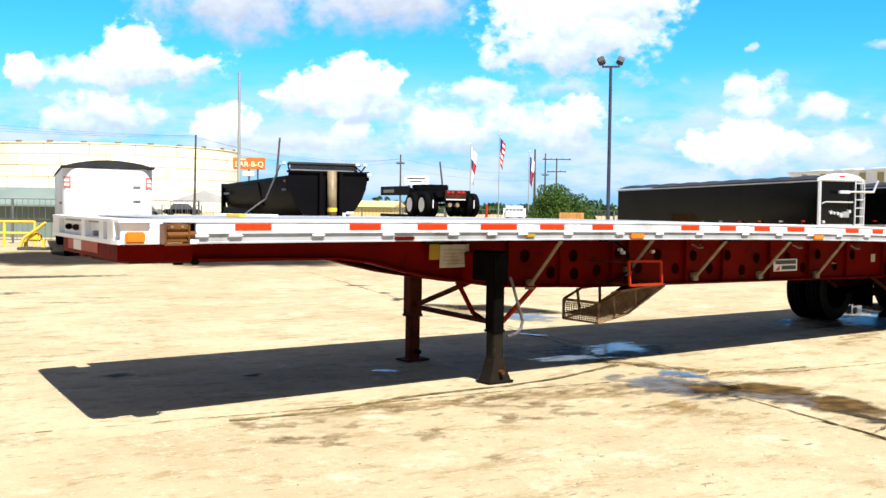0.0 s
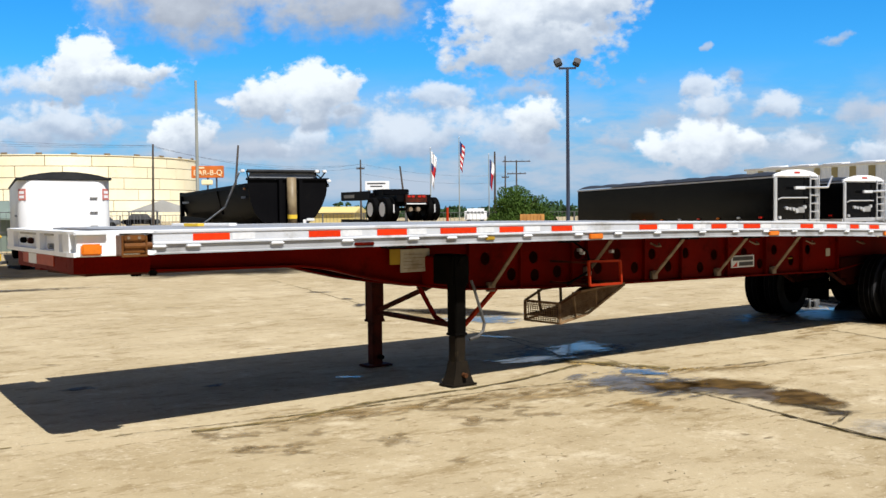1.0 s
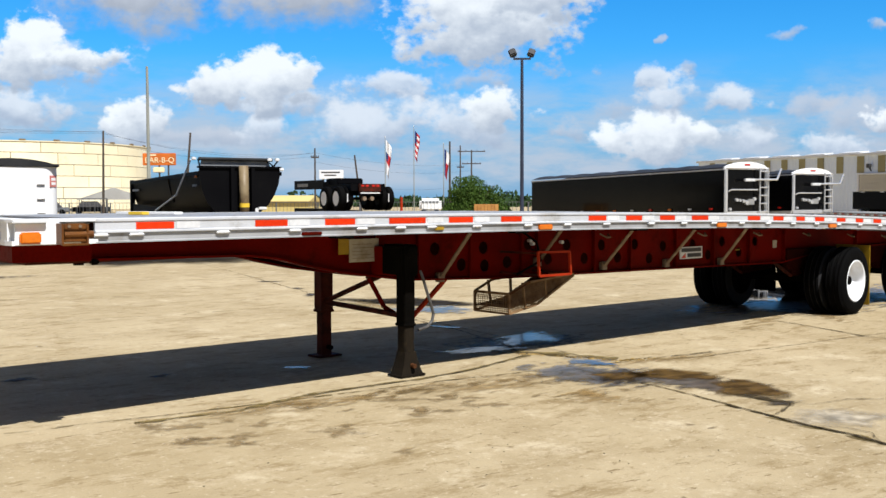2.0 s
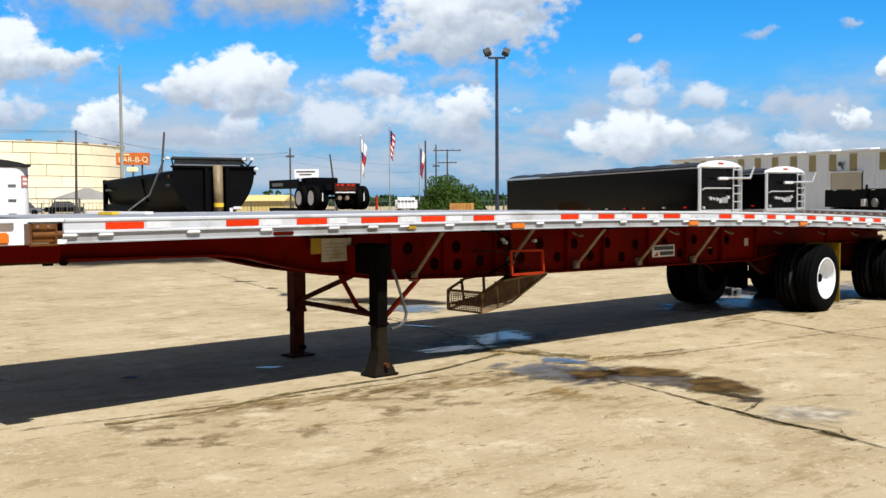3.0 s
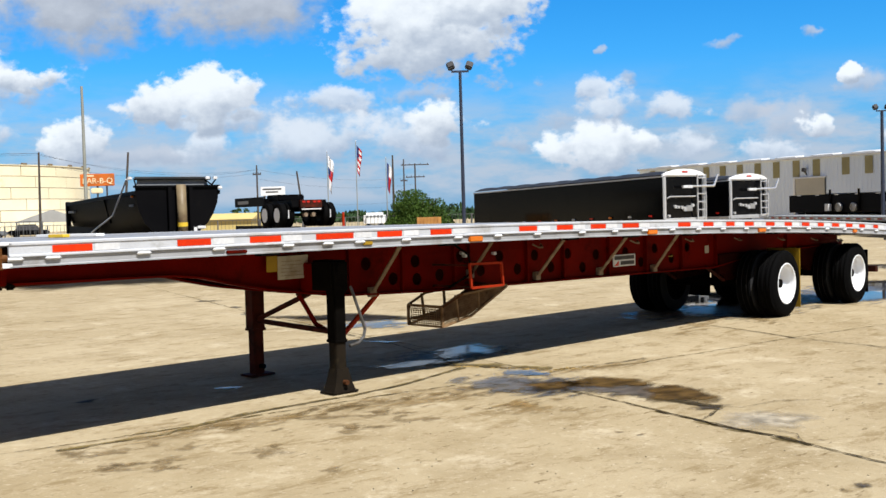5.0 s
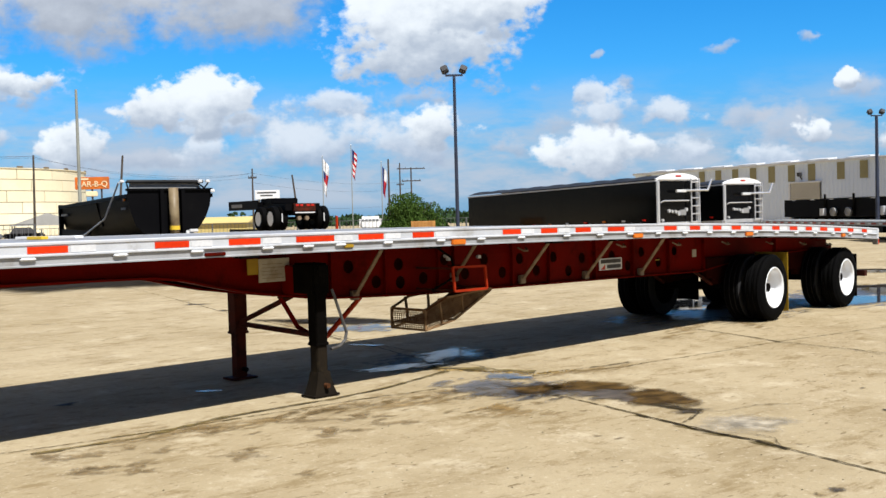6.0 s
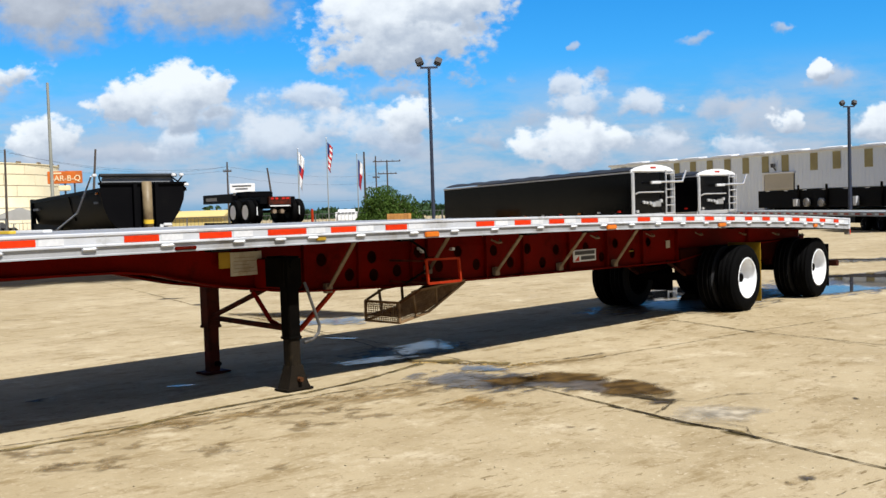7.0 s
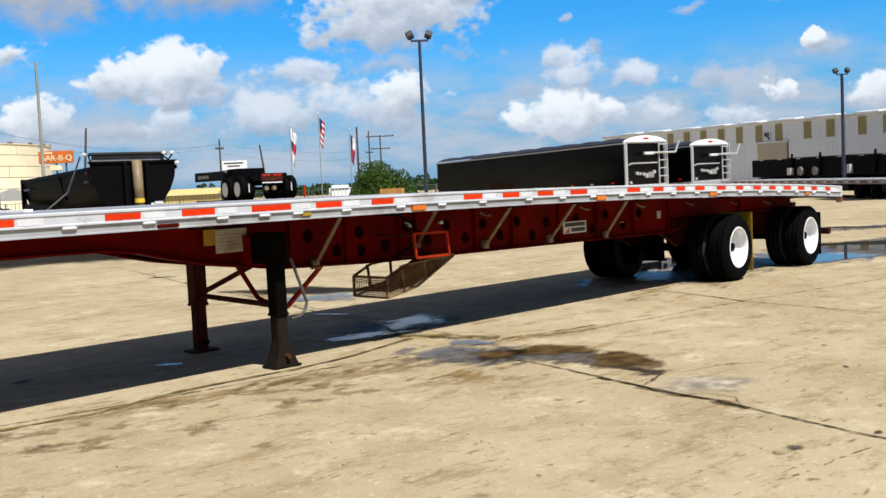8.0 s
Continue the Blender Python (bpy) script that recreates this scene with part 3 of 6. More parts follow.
joint([(5.9, -0.48), (6.5, -0.66), (6.99, -0.84), (8.4, -1.0), (9.92, -1.16), (13, -1.7), (18, -2.6)], 0.006, 8, 0.0, 0.007, CRACK)
joint([(5.60, 0.66), (5.75, 0.55), (5.87, 0.0), (5.99, -0.46), (6.46, -0.55)], 0.015, 14, 0.0, 0.014, CRACK, 0.6)
joint([(5.66, 0.80), (5.98, 0.10), (6.12, -0.35)], 0.09, 16, 0.0, 0.0135, GRIMEJOINT, 0.7)
joint([(0.9, 0.05), (1.74, -0.06), (2.5, 0.12), (3.2, 0.13), (3.74, 0.09), (4.33, 0.14), (5.03, 0.33), (5.62, 0.50)], 0.034, 17, 0.0, 0.0085, GRIMEJOINT, 0.7)
joint([(2.3, 0.10), (3.2, 0.13), (3.74, 0.09), (4.33, 0.14), (5.03, 0.33), (5.62, 0.50)], 0.010, 18, 0.0, 0.009, CRACK, 0.6)
joint([(5.66, 0.66), (6.06, 1.37), (6.48, 2.69), (6.61, 3.25), (7.3, 5.6)], 0.013, 19, 0.0, 0.0135, CRACK, 0.7)
joint([(6.5, -0.58), (6.9, -0.66), (7.3, -0.72)], 0.026, 15, 0.0, 0.0095, CRACK, 0.42)


joint([(10.45, 0.38), (10.12, -0.5), (9.80, -1.2), (9.64, -2.13), (9.45, -3.0), (8.8, -5.5)], 0.011, 31, 0.0, 0.0095, CRACK, 0.75)
joint([(5.95, -0.15), (6.4, 1.6), (7.89, 7.95), (9.45, 13.2)], 0.010, 32, 0.0, 0.007, CRACK)
joint([(0.4, 0.30), (1.66, 0.11), (2.58, 0.02), (3.87, -0.12), (5.0, -0.3), (5.8, -0.45)], 0.008, 33, 0.0, 0.007, CRACK)


def crumbs(name, line, count, spread, lo, hi, material, seed, label):
    """Loose grit and dried mud crumbs strewn along a line on the concrete."""
    r = random.Random(seed)
    verts, faces = [], []
    for _ in range(count):
        k = r.randrange(len(line) - 1)
        t = r.random()
        x = line[k][0] + (line[k + 1][0] - line[k][0]) * t + r.gauss(0, spread)
        y = line[k][1] + (line[k + 1][1] - line[k][1]) * t + r.gauss(0, spread)
        s = r.uniform(lo, hi)
        a = r.uniform(0, 6.28)
        b = len(verts)
        for q in range(4):
            verts.append((x + s * math.cos(a + q * 1.57) * r.uniform(0.6, 1.2), y + s * math.sin(a + q * 1.57) * r.uniform(0.6, 1.2), 0.003))
        verts.append((x, y, 0.003 + s * 0.6))
        faces += [(b + q, b + (q + 1) % 4, b + 4) for q in range(4)]
    me = bpy.data.meshes.new(name)
    me.from_pydata(verts, [], faces)
    me.materials.append(material)
    return tagged(new(name, me), label, "grit", kind="stuff")


crumbs("yard_grit", [(-2, -4), (1, -3), (3, -2), (5, -4), (7, -3), (9, -2.5)], 160, 1.0, 0.003, 0.008, MUDLEG, 7, "loose grit scattered over the concrete yard")
STRAW = paint("dry_straw_mud", (0.36, 0.25, 0.09), (0.20, 0.13, 0.045), 12, 0.9, 0, 0.3, 80)
crumbs("joint_debris", [(5.62, 0.62), (5.78, 0.42), (5.90, 0.0), (6.02, -0.42), (6.46, -0.56)], 240, 0.035, 0.006, 0.020, STRAW, 8, "dry straw-coloured debris caught along a slab joint")
# standing water, damp and mud, and shade painted by the parked trailers
STAINS = [(8.86, 11.19, 0.30, 0.22), (8.4, 9.37, 0.16, 0.2), (7.86, 8.11, 0.2, 0.3), (5.14, 9.98, 0.22, 0.10), (2.54, 10.3, 0.4, 0.15), (3.36, 10.83, 0.35, 0.12),
          (1.22, 4.4, 0.12, 0.06), (1.85, 4.73, 0.10, 0.05), (3.7, 3.94, 0.10, 0.05), (1.94, -3.91, 0.10, 0.05)]
patch("mud_patch", 5.28, -2.80, 0.12, 0.20, 60, 0.011, OIL, 83, "dark wet mud at a crack", 0.4)
patch("mud_patch", 4.3, -1.6, 0.45, 0.35, -40, 0.007, SILT, 81, "dried brown silt on concrete", 0.4)
patch("puddle", 7.80, 4.75, 0.75, 0.72, -60, 0.012, WATER, 82, "shallow puddle behind the landing legs")
patch("puddle", 5.47, 1.10, 0.58, 0.24, -26, 0.012, WATER, 31, "shallow puddle in the trailer's shade")
patch("puddle", 6.58, 1.45, 0.42, 0.74, -52, 0.012, WATER, 32, "shallow puddle in the trailer's shade")
patch("damp_patch", 6.2, 1.3, 1.3, 0.7, 12, 0.008, OIL, 33, "damp dark concrete round a puddle")
patch("puddle", 6.54, 2.98, 0.09, 0.32, 14, 0.0145, WATER, 34, "thin streak of water")
patch("puddle", 3.25, 1.43, 0.16, 0.07, -40, 0.012, WATER, 84, "thin streak of water")
patch("puddle", 5.74, -0.27, 0.36, 0.26, -56, 0.012, WATER, 35, "small puddle at a slab joint")
patch("damp_patch", 5.20, -0.82, 0.72, 0.90, -50, 0.008, DAMP, 36, "damp dark concrete round a puddle")
patch("damp_patch", 5.48, -1.55, 0.55, 0.95, 10, 0.008, DAMP, 37, "damp brown concrete")
patch("mud_patch", 5.66, -2.22, 0.44, 0.58, -48, 0.010, MUD, 38, "brown wet mud over a slab joint")
patch("mud_patch", 5.76, -1.35, 0.50, 0.46, -60, 0.010, MUD, 39, "brown wet mud over a slab joint")
patch("mud_patch", 2.4, -0.18, 1.5, 0.30, -7, 0.008, SILT, 41, "dried brown silt along a joint")
patch("mud_patch", 3.9, -0.45, 1.3, 0.34, -8, 0.008, SILT, 42, "dried brown silt along a joint")
patch("mud_patch", 6.5, -0.7, 1.0, 0.16, -12, 0.008, SILT, 43, "dried brown silt along a joint")
patch("pale_patch", 5.12, -3.40, 0.50, 0.55, 20, 0.006, PALE, 44, "pale bare concrete by a crack")
patch("puddle", 16.6, 0.35, 2.4, 0.85, -10, 0.012, POOL, 45, "wide puddle mirroring the warehouse", 0.12)
patch("puddle", 19.5, 0.6, 3.2, 1.5, -14, 0.013, POOL, 46, "wide puddle mirroring the warehouse", 0.15)
patch("damp_patch", 17.5, 0.6, 4.8, 2.0, -12, 0.008, DAMP, 47, "damp dark concrete round a puddle", 0.15)
patch("puddle", 25.0, 3.0, 3.6, 0.7, -20, 0.012, WATER, 48, "long shallow puddle", 0.2)
patch("puddle", 14.0, 2.6, 1.7, 1.2, 20, 0.012, POOL, 49, "puddle under the rear axles")
patch("damp_patch", 12.6, 1.4, 2.4, 1.4, 10, 0.008, DAMP, 50, "damp dark concrete under the axles")
patch("damp_patch", 8.35, 5.9, 1.35, 0.85, -66, 0.010, WETSHADE, 51, "dark damp patch on concrete")
patch("oil_spot", 3.73, -4.81, 0.10, 0.07, 20, 0.008, OIL, 53, "small dark oil spot")
patch("oil_spot", 2.0, 1.9, 0.16, 0.10, 20, 0.008, OIL, 54, "small dark oil spot")
patch("oil_spot", 4.35, -5.05, 0.05, 0.04, 0, 0.008, OIL, 55, "small dark oil spot")
patch("oil_spot", 0.05, -5.3, 0.35, 0.12, 0, 0.008, OIL, 56, "dark stain on concrete")
patch("mud_patch", 5.32, -1.05, 0.25, 0.40, 30, 0.010, MUD, 60, "brown wet mud over a slab joint", 0.4)
patch("mud_patch", 4.42, -1.42, 0.20, 0.34, 50, 0.010, SILT, 61, "brown wet mud on concrete", 0.4)
patch("mud_patch", 5.34, -2.60, 0.11, 0.34, 4, 0.0115, CRACK, 62, "brown wet mud along a crack", 0.4)
patch("mud_patch", 7.7, 6.0, 0.5, 1.0, -50, 0.010, SILT, 63, "dried brown silt round a puddle")
patch("mud_patch", 10.4, 0.55, 1.2, 0.28, 14, 0.008, SILT, 66, "dried brown silt on concrete", 0.4)
patch("mud_patch", 11.6, 0.3, 0.9, 0.3, 40, 0.008, SILT, 67, "dried brown silt on concrete", 0.4)
patch("oil_spot", 0.9, 2.6, 0.22, 0.12, 10, 0.008, OIL, 68, "dark stain on concrete")
patch("oil_spot", 7.2, -3.4, 0.05, 0.03, 10, 0.008, OIL, 69, "small dark oil spot")
patch("oil_spot", 6.3, -4.0, 0.06, 0.03, 40, 0.008, OIL, 70, "small dark oil spot")
# the next two patches paint the trailers' underside shade on the ground
patch("damp_patch", 11.5, 22.4, 4.2, 6.2, -8, 0.020, WETSHADE, 74, "shade painted on the ground before the dump trailer")
patch("damp_patch", 6.4, 24.0, 2.6, 6.4, -4, 0.021, WETSHADE, 73, "shade painted on the ground before the tarped trailer")
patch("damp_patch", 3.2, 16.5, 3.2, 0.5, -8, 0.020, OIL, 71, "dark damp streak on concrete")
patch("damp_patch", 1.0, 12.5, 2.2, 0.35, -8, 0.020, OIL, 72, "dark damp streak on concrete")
patch("mud_patch", 24.4, 3.8, 1.0, 0.35, -70, 0.0125, WETSHADE, 75, "wet silt beside a puddle")
# this patch paints the dark under the far flatbed
patch("damp_patch", 44.3, 12.35, 3.6, 1.2, 50, 0.02, WETSHADE, 78, "shade painted on the ground under the far flatbed", 0.2)
patch("mud_patch", 19.2, 1.2, 1.3, 0.75, -50, 0.0145, WETSHADE, 76, "wet silt across a puddle")
for k, (x, y, sx, sy) in enumerate(STAINS):
    patch("mud_patch", x, y, sx, sy, -38, 0.0105, OIL if k < 3 else SPLASH, 400 + k, "dark stain on concrete", 0.5)
# dried splashes strewn along the joint and round the puddles
srnd = random.Random(17)
for k in range(44):
    x = srnd.uniform(0.9, 5.6)
    y = 0.05 - abs(srnd.gauss(0.35, 0.55)) - 0.10 * (x - 1)
    size = srnd.uniform(0.05, 0.16)
    patch("mud_patch", x, y, size * srnd.uniform(1.0, 2.0), size, srnd.uniform(-35, 15), 0.0065 + 0.00002 * k, SPLASH, 200 + k, "", 0.5)
for k in range(30):
    patch("mud_patch", srnd.uniform(1.5, 9.5), srnd.uniform(-6.0, -2.0), srnd.uniform(0.02, 0.06), srnd.uniform(0.015, 0.04), srnd.uniform(-60, 20), 0.0065, SPLASH, 300 + k, "", 0.5)

# ---- the flatbed trailer ----
WIDTH, LENGTH = 2.44, 15.42


def top(x):
    """Height of the rail's top edge: the trailer stands nose up and sags to the rear."""
    return 1.577 - 8e-5 * x ** 3


flatbed = thing("flatbed_trailer", pose(0, 0, 0), "long red-framed flatbed trailer with aluminium side rails", "trailer")
XS = [0.60 + (LENGTH - 0.60) * i / 24 for i in range(25)]
RAIL = [(0.10, 0.0), (0.004, 0.0), (0.0, -0.006), (0.0, -0.022), (0.008, -0.028), (0.008, -0.090), (-0.004, -0.096), (-0.004, -0.108), (0.014, -0.114),
        (0.014, -0.168), (0.0, -0.174), (0.0, -0.184), (0.10, -0.184), (0.10, -0.172), (0.03, -0.166), (0.03, -0.03), (0.10, -0.02)]
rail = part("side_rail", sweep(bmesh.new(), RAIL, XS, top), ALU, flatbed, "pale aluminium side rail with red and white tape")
# lower band: its dim reflection of the ground is painted in as darker metal
rail.data.materials.append(DIMALU)
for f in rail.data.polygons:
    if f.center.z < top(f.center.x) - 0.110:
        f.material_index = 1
part("side_rail", sweep(bmesh.new(), [(WIDTH + 0.10 - y, z) for y, z in RAIL], [max(x, 0.75) for x in XS], top), ALU, flatbed, "pale aluminium side rail")
# deck planks
for i in range(9):
    y0 = 0.102 + i * 0.2485
    part("deck_plank", sweep(bmesh.new(), [(y0 + 0.003, -0.002), (y0 + 0.245, -0.002), (y0 + 0.245, -0.034), (y0 + 0.003, -0.034)], [max(x, 0.36) for x in XS], top), ALU_DULL, flatbed)


def strip(x0, x1, dz0, dz1, y, material, name="reflector_tape", thick=0.003, label=""):
    bm = bmesh.new()
    sweep(bm, [(y, dz0), (y - thick, dz0), (y - thick, dz1), (y, dz1)], [x0, (x0 + x1) / 2, x1], top)
    return part(name, bm, material, flatbed, label)


REDS = [(0.92, 1.23), (1.95, 2.26), (2.64, 2.96), (3.34, 3.77), (4.06, 4.37), (4.75, 5.04), (6.06, 6.35), (6.69, 6.97), (7.30, 7.58), (7.91, 8.24),
        (9.09, 9.37), (9.68, 9.92), (10.24, 10.45), (10.72, 10.96), (11.30, 11.54), (11.84, 12.05), (12.36, 12.59), (12.86, 13.05), (13.33, 13.56), (13.81, 14.03), (14.28, 14.48), (14.80, 14.98)]
for i, (a, b) in enumerate(REDS):
    strip(a, b, -0.034, -0.086, 0.0075, TAPE_RED, label="red reflective tape")
    c = REDS[i + 1][0] if i + 1 < len(REDS) else 15.2
    w0, w1 = b + 0.02, min(b + 0.22, c - 0.02)
    if w1 - w0 > 0.06:
        strip(w0, w1, -0.034, -0.086, 0.0075, TAPE_WHITE, label="white reflective tape")
# stake pockets and strap spools along the rail
for x in (0.64, 0.92, 1.65, 2.33, 3.03, 3.47, 3.84, 4.42, 5.13, 5.72, 6.35, 7.13, 7.75, 8.35, 8.95, 9.55, 10.15, 10.75, 11.35, 11.95, 12.55, 13.15, 13.75, 14.35, 14.9):
    part("strap_spool", slab(bmesh.new(), x - 0.062, x + 0.062, -0.016, 0.014, top(x) - 0.137, top(x) - 0.112, 0.010), RIM, flatbed, "bright aluminium strap spool")
for x in (2.85, 5.05, 6.98, 8.15, 9.45, 11.6, 13.3):
    part("bracket", slab(bmesh.new(), x - 0.10, x + 0.10, 0.004, 0.12, top(x) - 0.206, top(x) - 0.186, 0.003), BLACK, flatbed, "dark steel outrigger end")
# side lights
for x, w in ((5.38, 0.10), (8.51, 0.10), (11.17, 0.10), (14.1, 0.06)):
    lamp = part("marker_lamp", slab(bmesh.new(), x - w, x + w, -0.016, 0.013, top(x) - 0.176, top(x) - 0.120, 0.008), AMBER, flatbed, "amber side marker lamp")
part("marker_lamp", slab(bmesh.new(), 2.40, 2.60, -0.012, 0.013, 1.405, 1.435, 0.006), RED, flatbed, "dark red side marker")
part("marker_lamp", slab(bmesh.new(), 3.88, 3.99, -0.012, 0.013, 1.415, 1.450, 0.006), YELLOW, flatbed, "yellow side marker")

# nose: headboard sill with recesses, hoses and corner lamp
NOSE = [(0.0, 0.0), (-0.015, 0.10), (0.02, 0.5), (0.085, 1.2), (0.155, 1.9), (0.205, 2.34), (0.27, 2.42), (0.60, 2.44), (0.60, 2.30), (0.36, 2.25), (0.24, 1.3), (0.18, 0.5), (0.16, 0.16), (0.62, 0.14), (0.62, 0.0)]
bm = bmesh.new()
prism(bm, NOSE, "z", 1.392, 1.424)
prism(bm, NOSE, "z", 1.556, 1.578)
part("nose_sill", bm, WHITE, flatbed, "bright aluminium nose sill")
for a, b in (((0.012, 0.35), (0.026, 0.50)), ((0.070, 0.98), (0.080, 1.10)), ((0.175, 2.04), (0.215, 2.36)), ((-0.012, 0.06), (-0.004, 0.22))):
    bm = bmesh.new()
    bar_m = [(a[0], a[1]), (b[0], b[1]), (b[0] + 0.09, b[1] - 0.01), (a[0] + 0.09, a[1] - 0.01)]
    prism(bm, bar_m, "z", 1.424, 1.556)
    part("nose_panel", bm, WHITE, flatbed, "white nose divider")
bm = bmesh.new()
prism(bm, [(0.055, 0.16), (0.08, 0.5), (0.15, 1.3), (0.235, 2.25), (0.26, 2.24), (0.17, 1.3), (0.10, 0.5), (0.075, 0.16)], "z", 1.424, 1.556)
part("nose_back_panel", bm, WHITE, flatbed)
for x, y in ((0.12, 1.44), (0.145, 1.72)):
    bm = rod(bmesh.new(), (x + 0.08, y, 1.49), (x + 0.02, y, 1.485), 0.018, 12)
    rod(bm, (x + 0.02, y - 0.02, 1.485), (x + 0.02, y + 0.02, 1.485), 0.026, 12)
    part("air_coupling", bm, BLACK if y > 1.5 else RUSTRED, flatbed, "dark air hose coupling")
part("socket", rod(bmesh.new(), (0.14, 0.74, 1.455), (0.06, 0.74, 1.455), 0.022, 12), ALU_DULL, flatbed)
bm = slab(bmesh.new(), 0.02, 0.335, -0.006, 0.02, 1.394, 1.576, 0.003)
part("corner_plate", bm, WHITE, flatbed, "aluminium corner plate")
part("corner_lip", slab(bmesh.new(), -0.01, 0.235, -0.045, 0.0, 1.545, 1.572, 0.008), TAPE_WHITE, flatbed, "bright white lip over the corner lamp")
part("marker_lamp", slab(bmesh.new(), 0.045, 0.195, -0.04, -0.004, 1.402, 1.486, 0.012), AMBER, flatbed, "large amber corner marker lamp")
# rusty strap winch
winch = part("strap_winch", slab(bmesh.new(), 0.325, 0.49, -0.10, -0.004, 1.415, 1.525, 0.012), WINCH, flatbed, "rusty brown strap winch")
bm = bmesh.new()
slab(bm, 0.308, 0.324, -0.115, 0.0, 1.392, 1.545, 0.003)
slab(bm, 0.310, 0.505, -0.125, -0.096, 1.385, 1.402, 0.003)
slab(bm, 0.326, 0.488, -0.118, -0.096, 1.500, 1.545, 0.006)
slab(bm, 0.326, 0.488, -0.112, -0.096, 1.412, 1.430, 0.004)
slab(bm, 0.490, 0.506, -0.115, 0.0, 1.395, 1.540, 0.003)
part("winch_frame", bm, WINCH, winch)
part("winch_drum", rod(bmesh.new(), (0.33, -0.09, 1.465), (0.545, -0.09, 1.465), 0.026, 12), WINCH, winch, "rusty winch drum end")
part("bolt", rod(bmesh.new(), (0.36, -0.115, 1.525), (0.36, -0.125, 1.525), 0.012, 8), GALV, winch)
part("bolt", rod(bmesh.new(), (0.44, -0.115, 1.525), (0.44, -0.125, 1.525), 0.012, 8), GALV, winch)
part("nose_deck", prism(bmesh.new(), [(0.05, 0.12), (0.12, 1.2), (0.20, 1.9), (0.26, 2.32), (0.61, 2.40), (0.61, 0.12)], "z", 1.536, 1.5555), ALU_DULL, flatbed)
# red nose beam with tape
bm = prism(bmesh.new(), [(0.10, 0.08), (0.045, 0.14), (0.065, 0.55), (0.115, 1.2), (0.172, 1.90), (0.60, 1.96), (0.60, 0.08)], "z", 1.27, 1.39)
part("front_beam", bm, RED, flatbed)
for (a, b, mtl) in (((0.066, 0.65), (0.110, 1.20), PALERED), ((0.110, 1.205), (0.138, 1.50), TAPE_WHITE), ((0.138, 1.505), (0.170, 1.86), PALERED)):
    part("reflector_tape", prism(bmesh.new(), [a, b, (b[0] + 0.02, b[1]), (a[0] + 0.02, a[1])], "z", 1.302, 1.384), mtl, flatbed)
part("king_pin", rod(bmesh.new(), (0.95, 1.22, 1.16), (0.95, 1.22, 1.36), 0.045, 14), BLACK, flatbed)
part("coupler_plate", slab(bmesh.new(), 0.35, 1.7, 0.75, 1.69, 1.205, 1.225), RUSTRED, flatbed)

# main beams: deep webs with round holes, flanges top and bottom
LOW = [(0.25, 1.235), (2.30, 1.205), (2.62, 1.165), (2.95, 1.085), (3.30, 1.010), (3.70, 0.950), (4.15, 0.888), (5.5, 0.838), (9.0, 0.800), (11.1, 0.772), (11.9, 0.86), (13.0, 0.92), (15.15, 0.97)]


def low(x):
    for (x0, z0), (x1, z1) in zip(LOW, LOW[1:]):
        if x <= x1:
            return z0 + (z1 - z0) * (x - x0) / (x1 - x0)
    return LOW[-1][1]


HOLES = [(4.56, 1.19), (4.93, 1.01), (5.25, 1.18), (5.27, 0.985), (5.61, 1.01), (5.94, 1.20), (6.26, 1.02), (6.58, 1.17), (6.89, 1.0), (7.2, 1.15), (7.5, 0.99), (7.83, 1.14),
         (8.12, 0.95), (8.40, 1.10), (9.03, 1.10), (9.38, 0.95), (9.7, 1.12), (10.1, 0.96), (10.5, 1.1)]
UP = [15.15, 13.5, 12, 10, 8, 6, 4, 2, 0.25]
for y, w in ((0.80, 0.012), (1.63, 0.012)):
    # the far web takes the shade-darkened red, so the holes look black
    part("main_beam", holed(LOW + [(x, top(x) - 0.20) for x in UP], HOLES if y < 1 else [], 0.070, y, w), RED if y < 1 else SHADEDRED, flatbed, "red beam web with round holes")
    bm = bmesh.new()
    xs = sorted([x for x, _ in LOW] + [1.2, 7.2, 10.2, 14])
    for lo_, hi_, f in ((-0.006, 0.012, low), (-0.205, -0.19, top)):
        sweep(bm, [(y - 0.065, lo_), (y + 0.075, lo_), (y + 0.075, hi_), (y - 0.065, hi_)], xs, f)
    part("beam_flange", bm, RED, flatbed)
    for x in (3.75, 4.30, 5.02, 5.80, 6.05, 7.02, 7.70, 8.62, 9.45, 10.3, 11.2, 13.3):
        part("stiffener", slab(bmesh.new(), x - 0.006, x + 0.006, y - 0.055 if y < 1 else y + 0.012, y if y < 1 else y + 0.07, low(x) + 0.012, top(x) - 0.206), RED, flatbed)
# cross members
bm = bmesh.new()
slab(bm, -0.035, 0.035, 0.10, WIDTH + 0.05, -0.008, 0.0)
slab(bm, -0.035, 0.035, 0.10, WIDTH + 0.05, -0.10, -0.092)
slab(bm, -0.004, 0.004, 0.10, WIDTH - 0.03, -0.10, 0.0)
cross = part("cross_member", bm, RUSTRED, flatbed)
cross.matrix_basis = pose(0.8, 0, top(0.8) - 0.036)
for i in range(1, 31):
    x = 0.8 + i * 0.475
    again(cross, pose(x, 0, top(x) - 0.036))
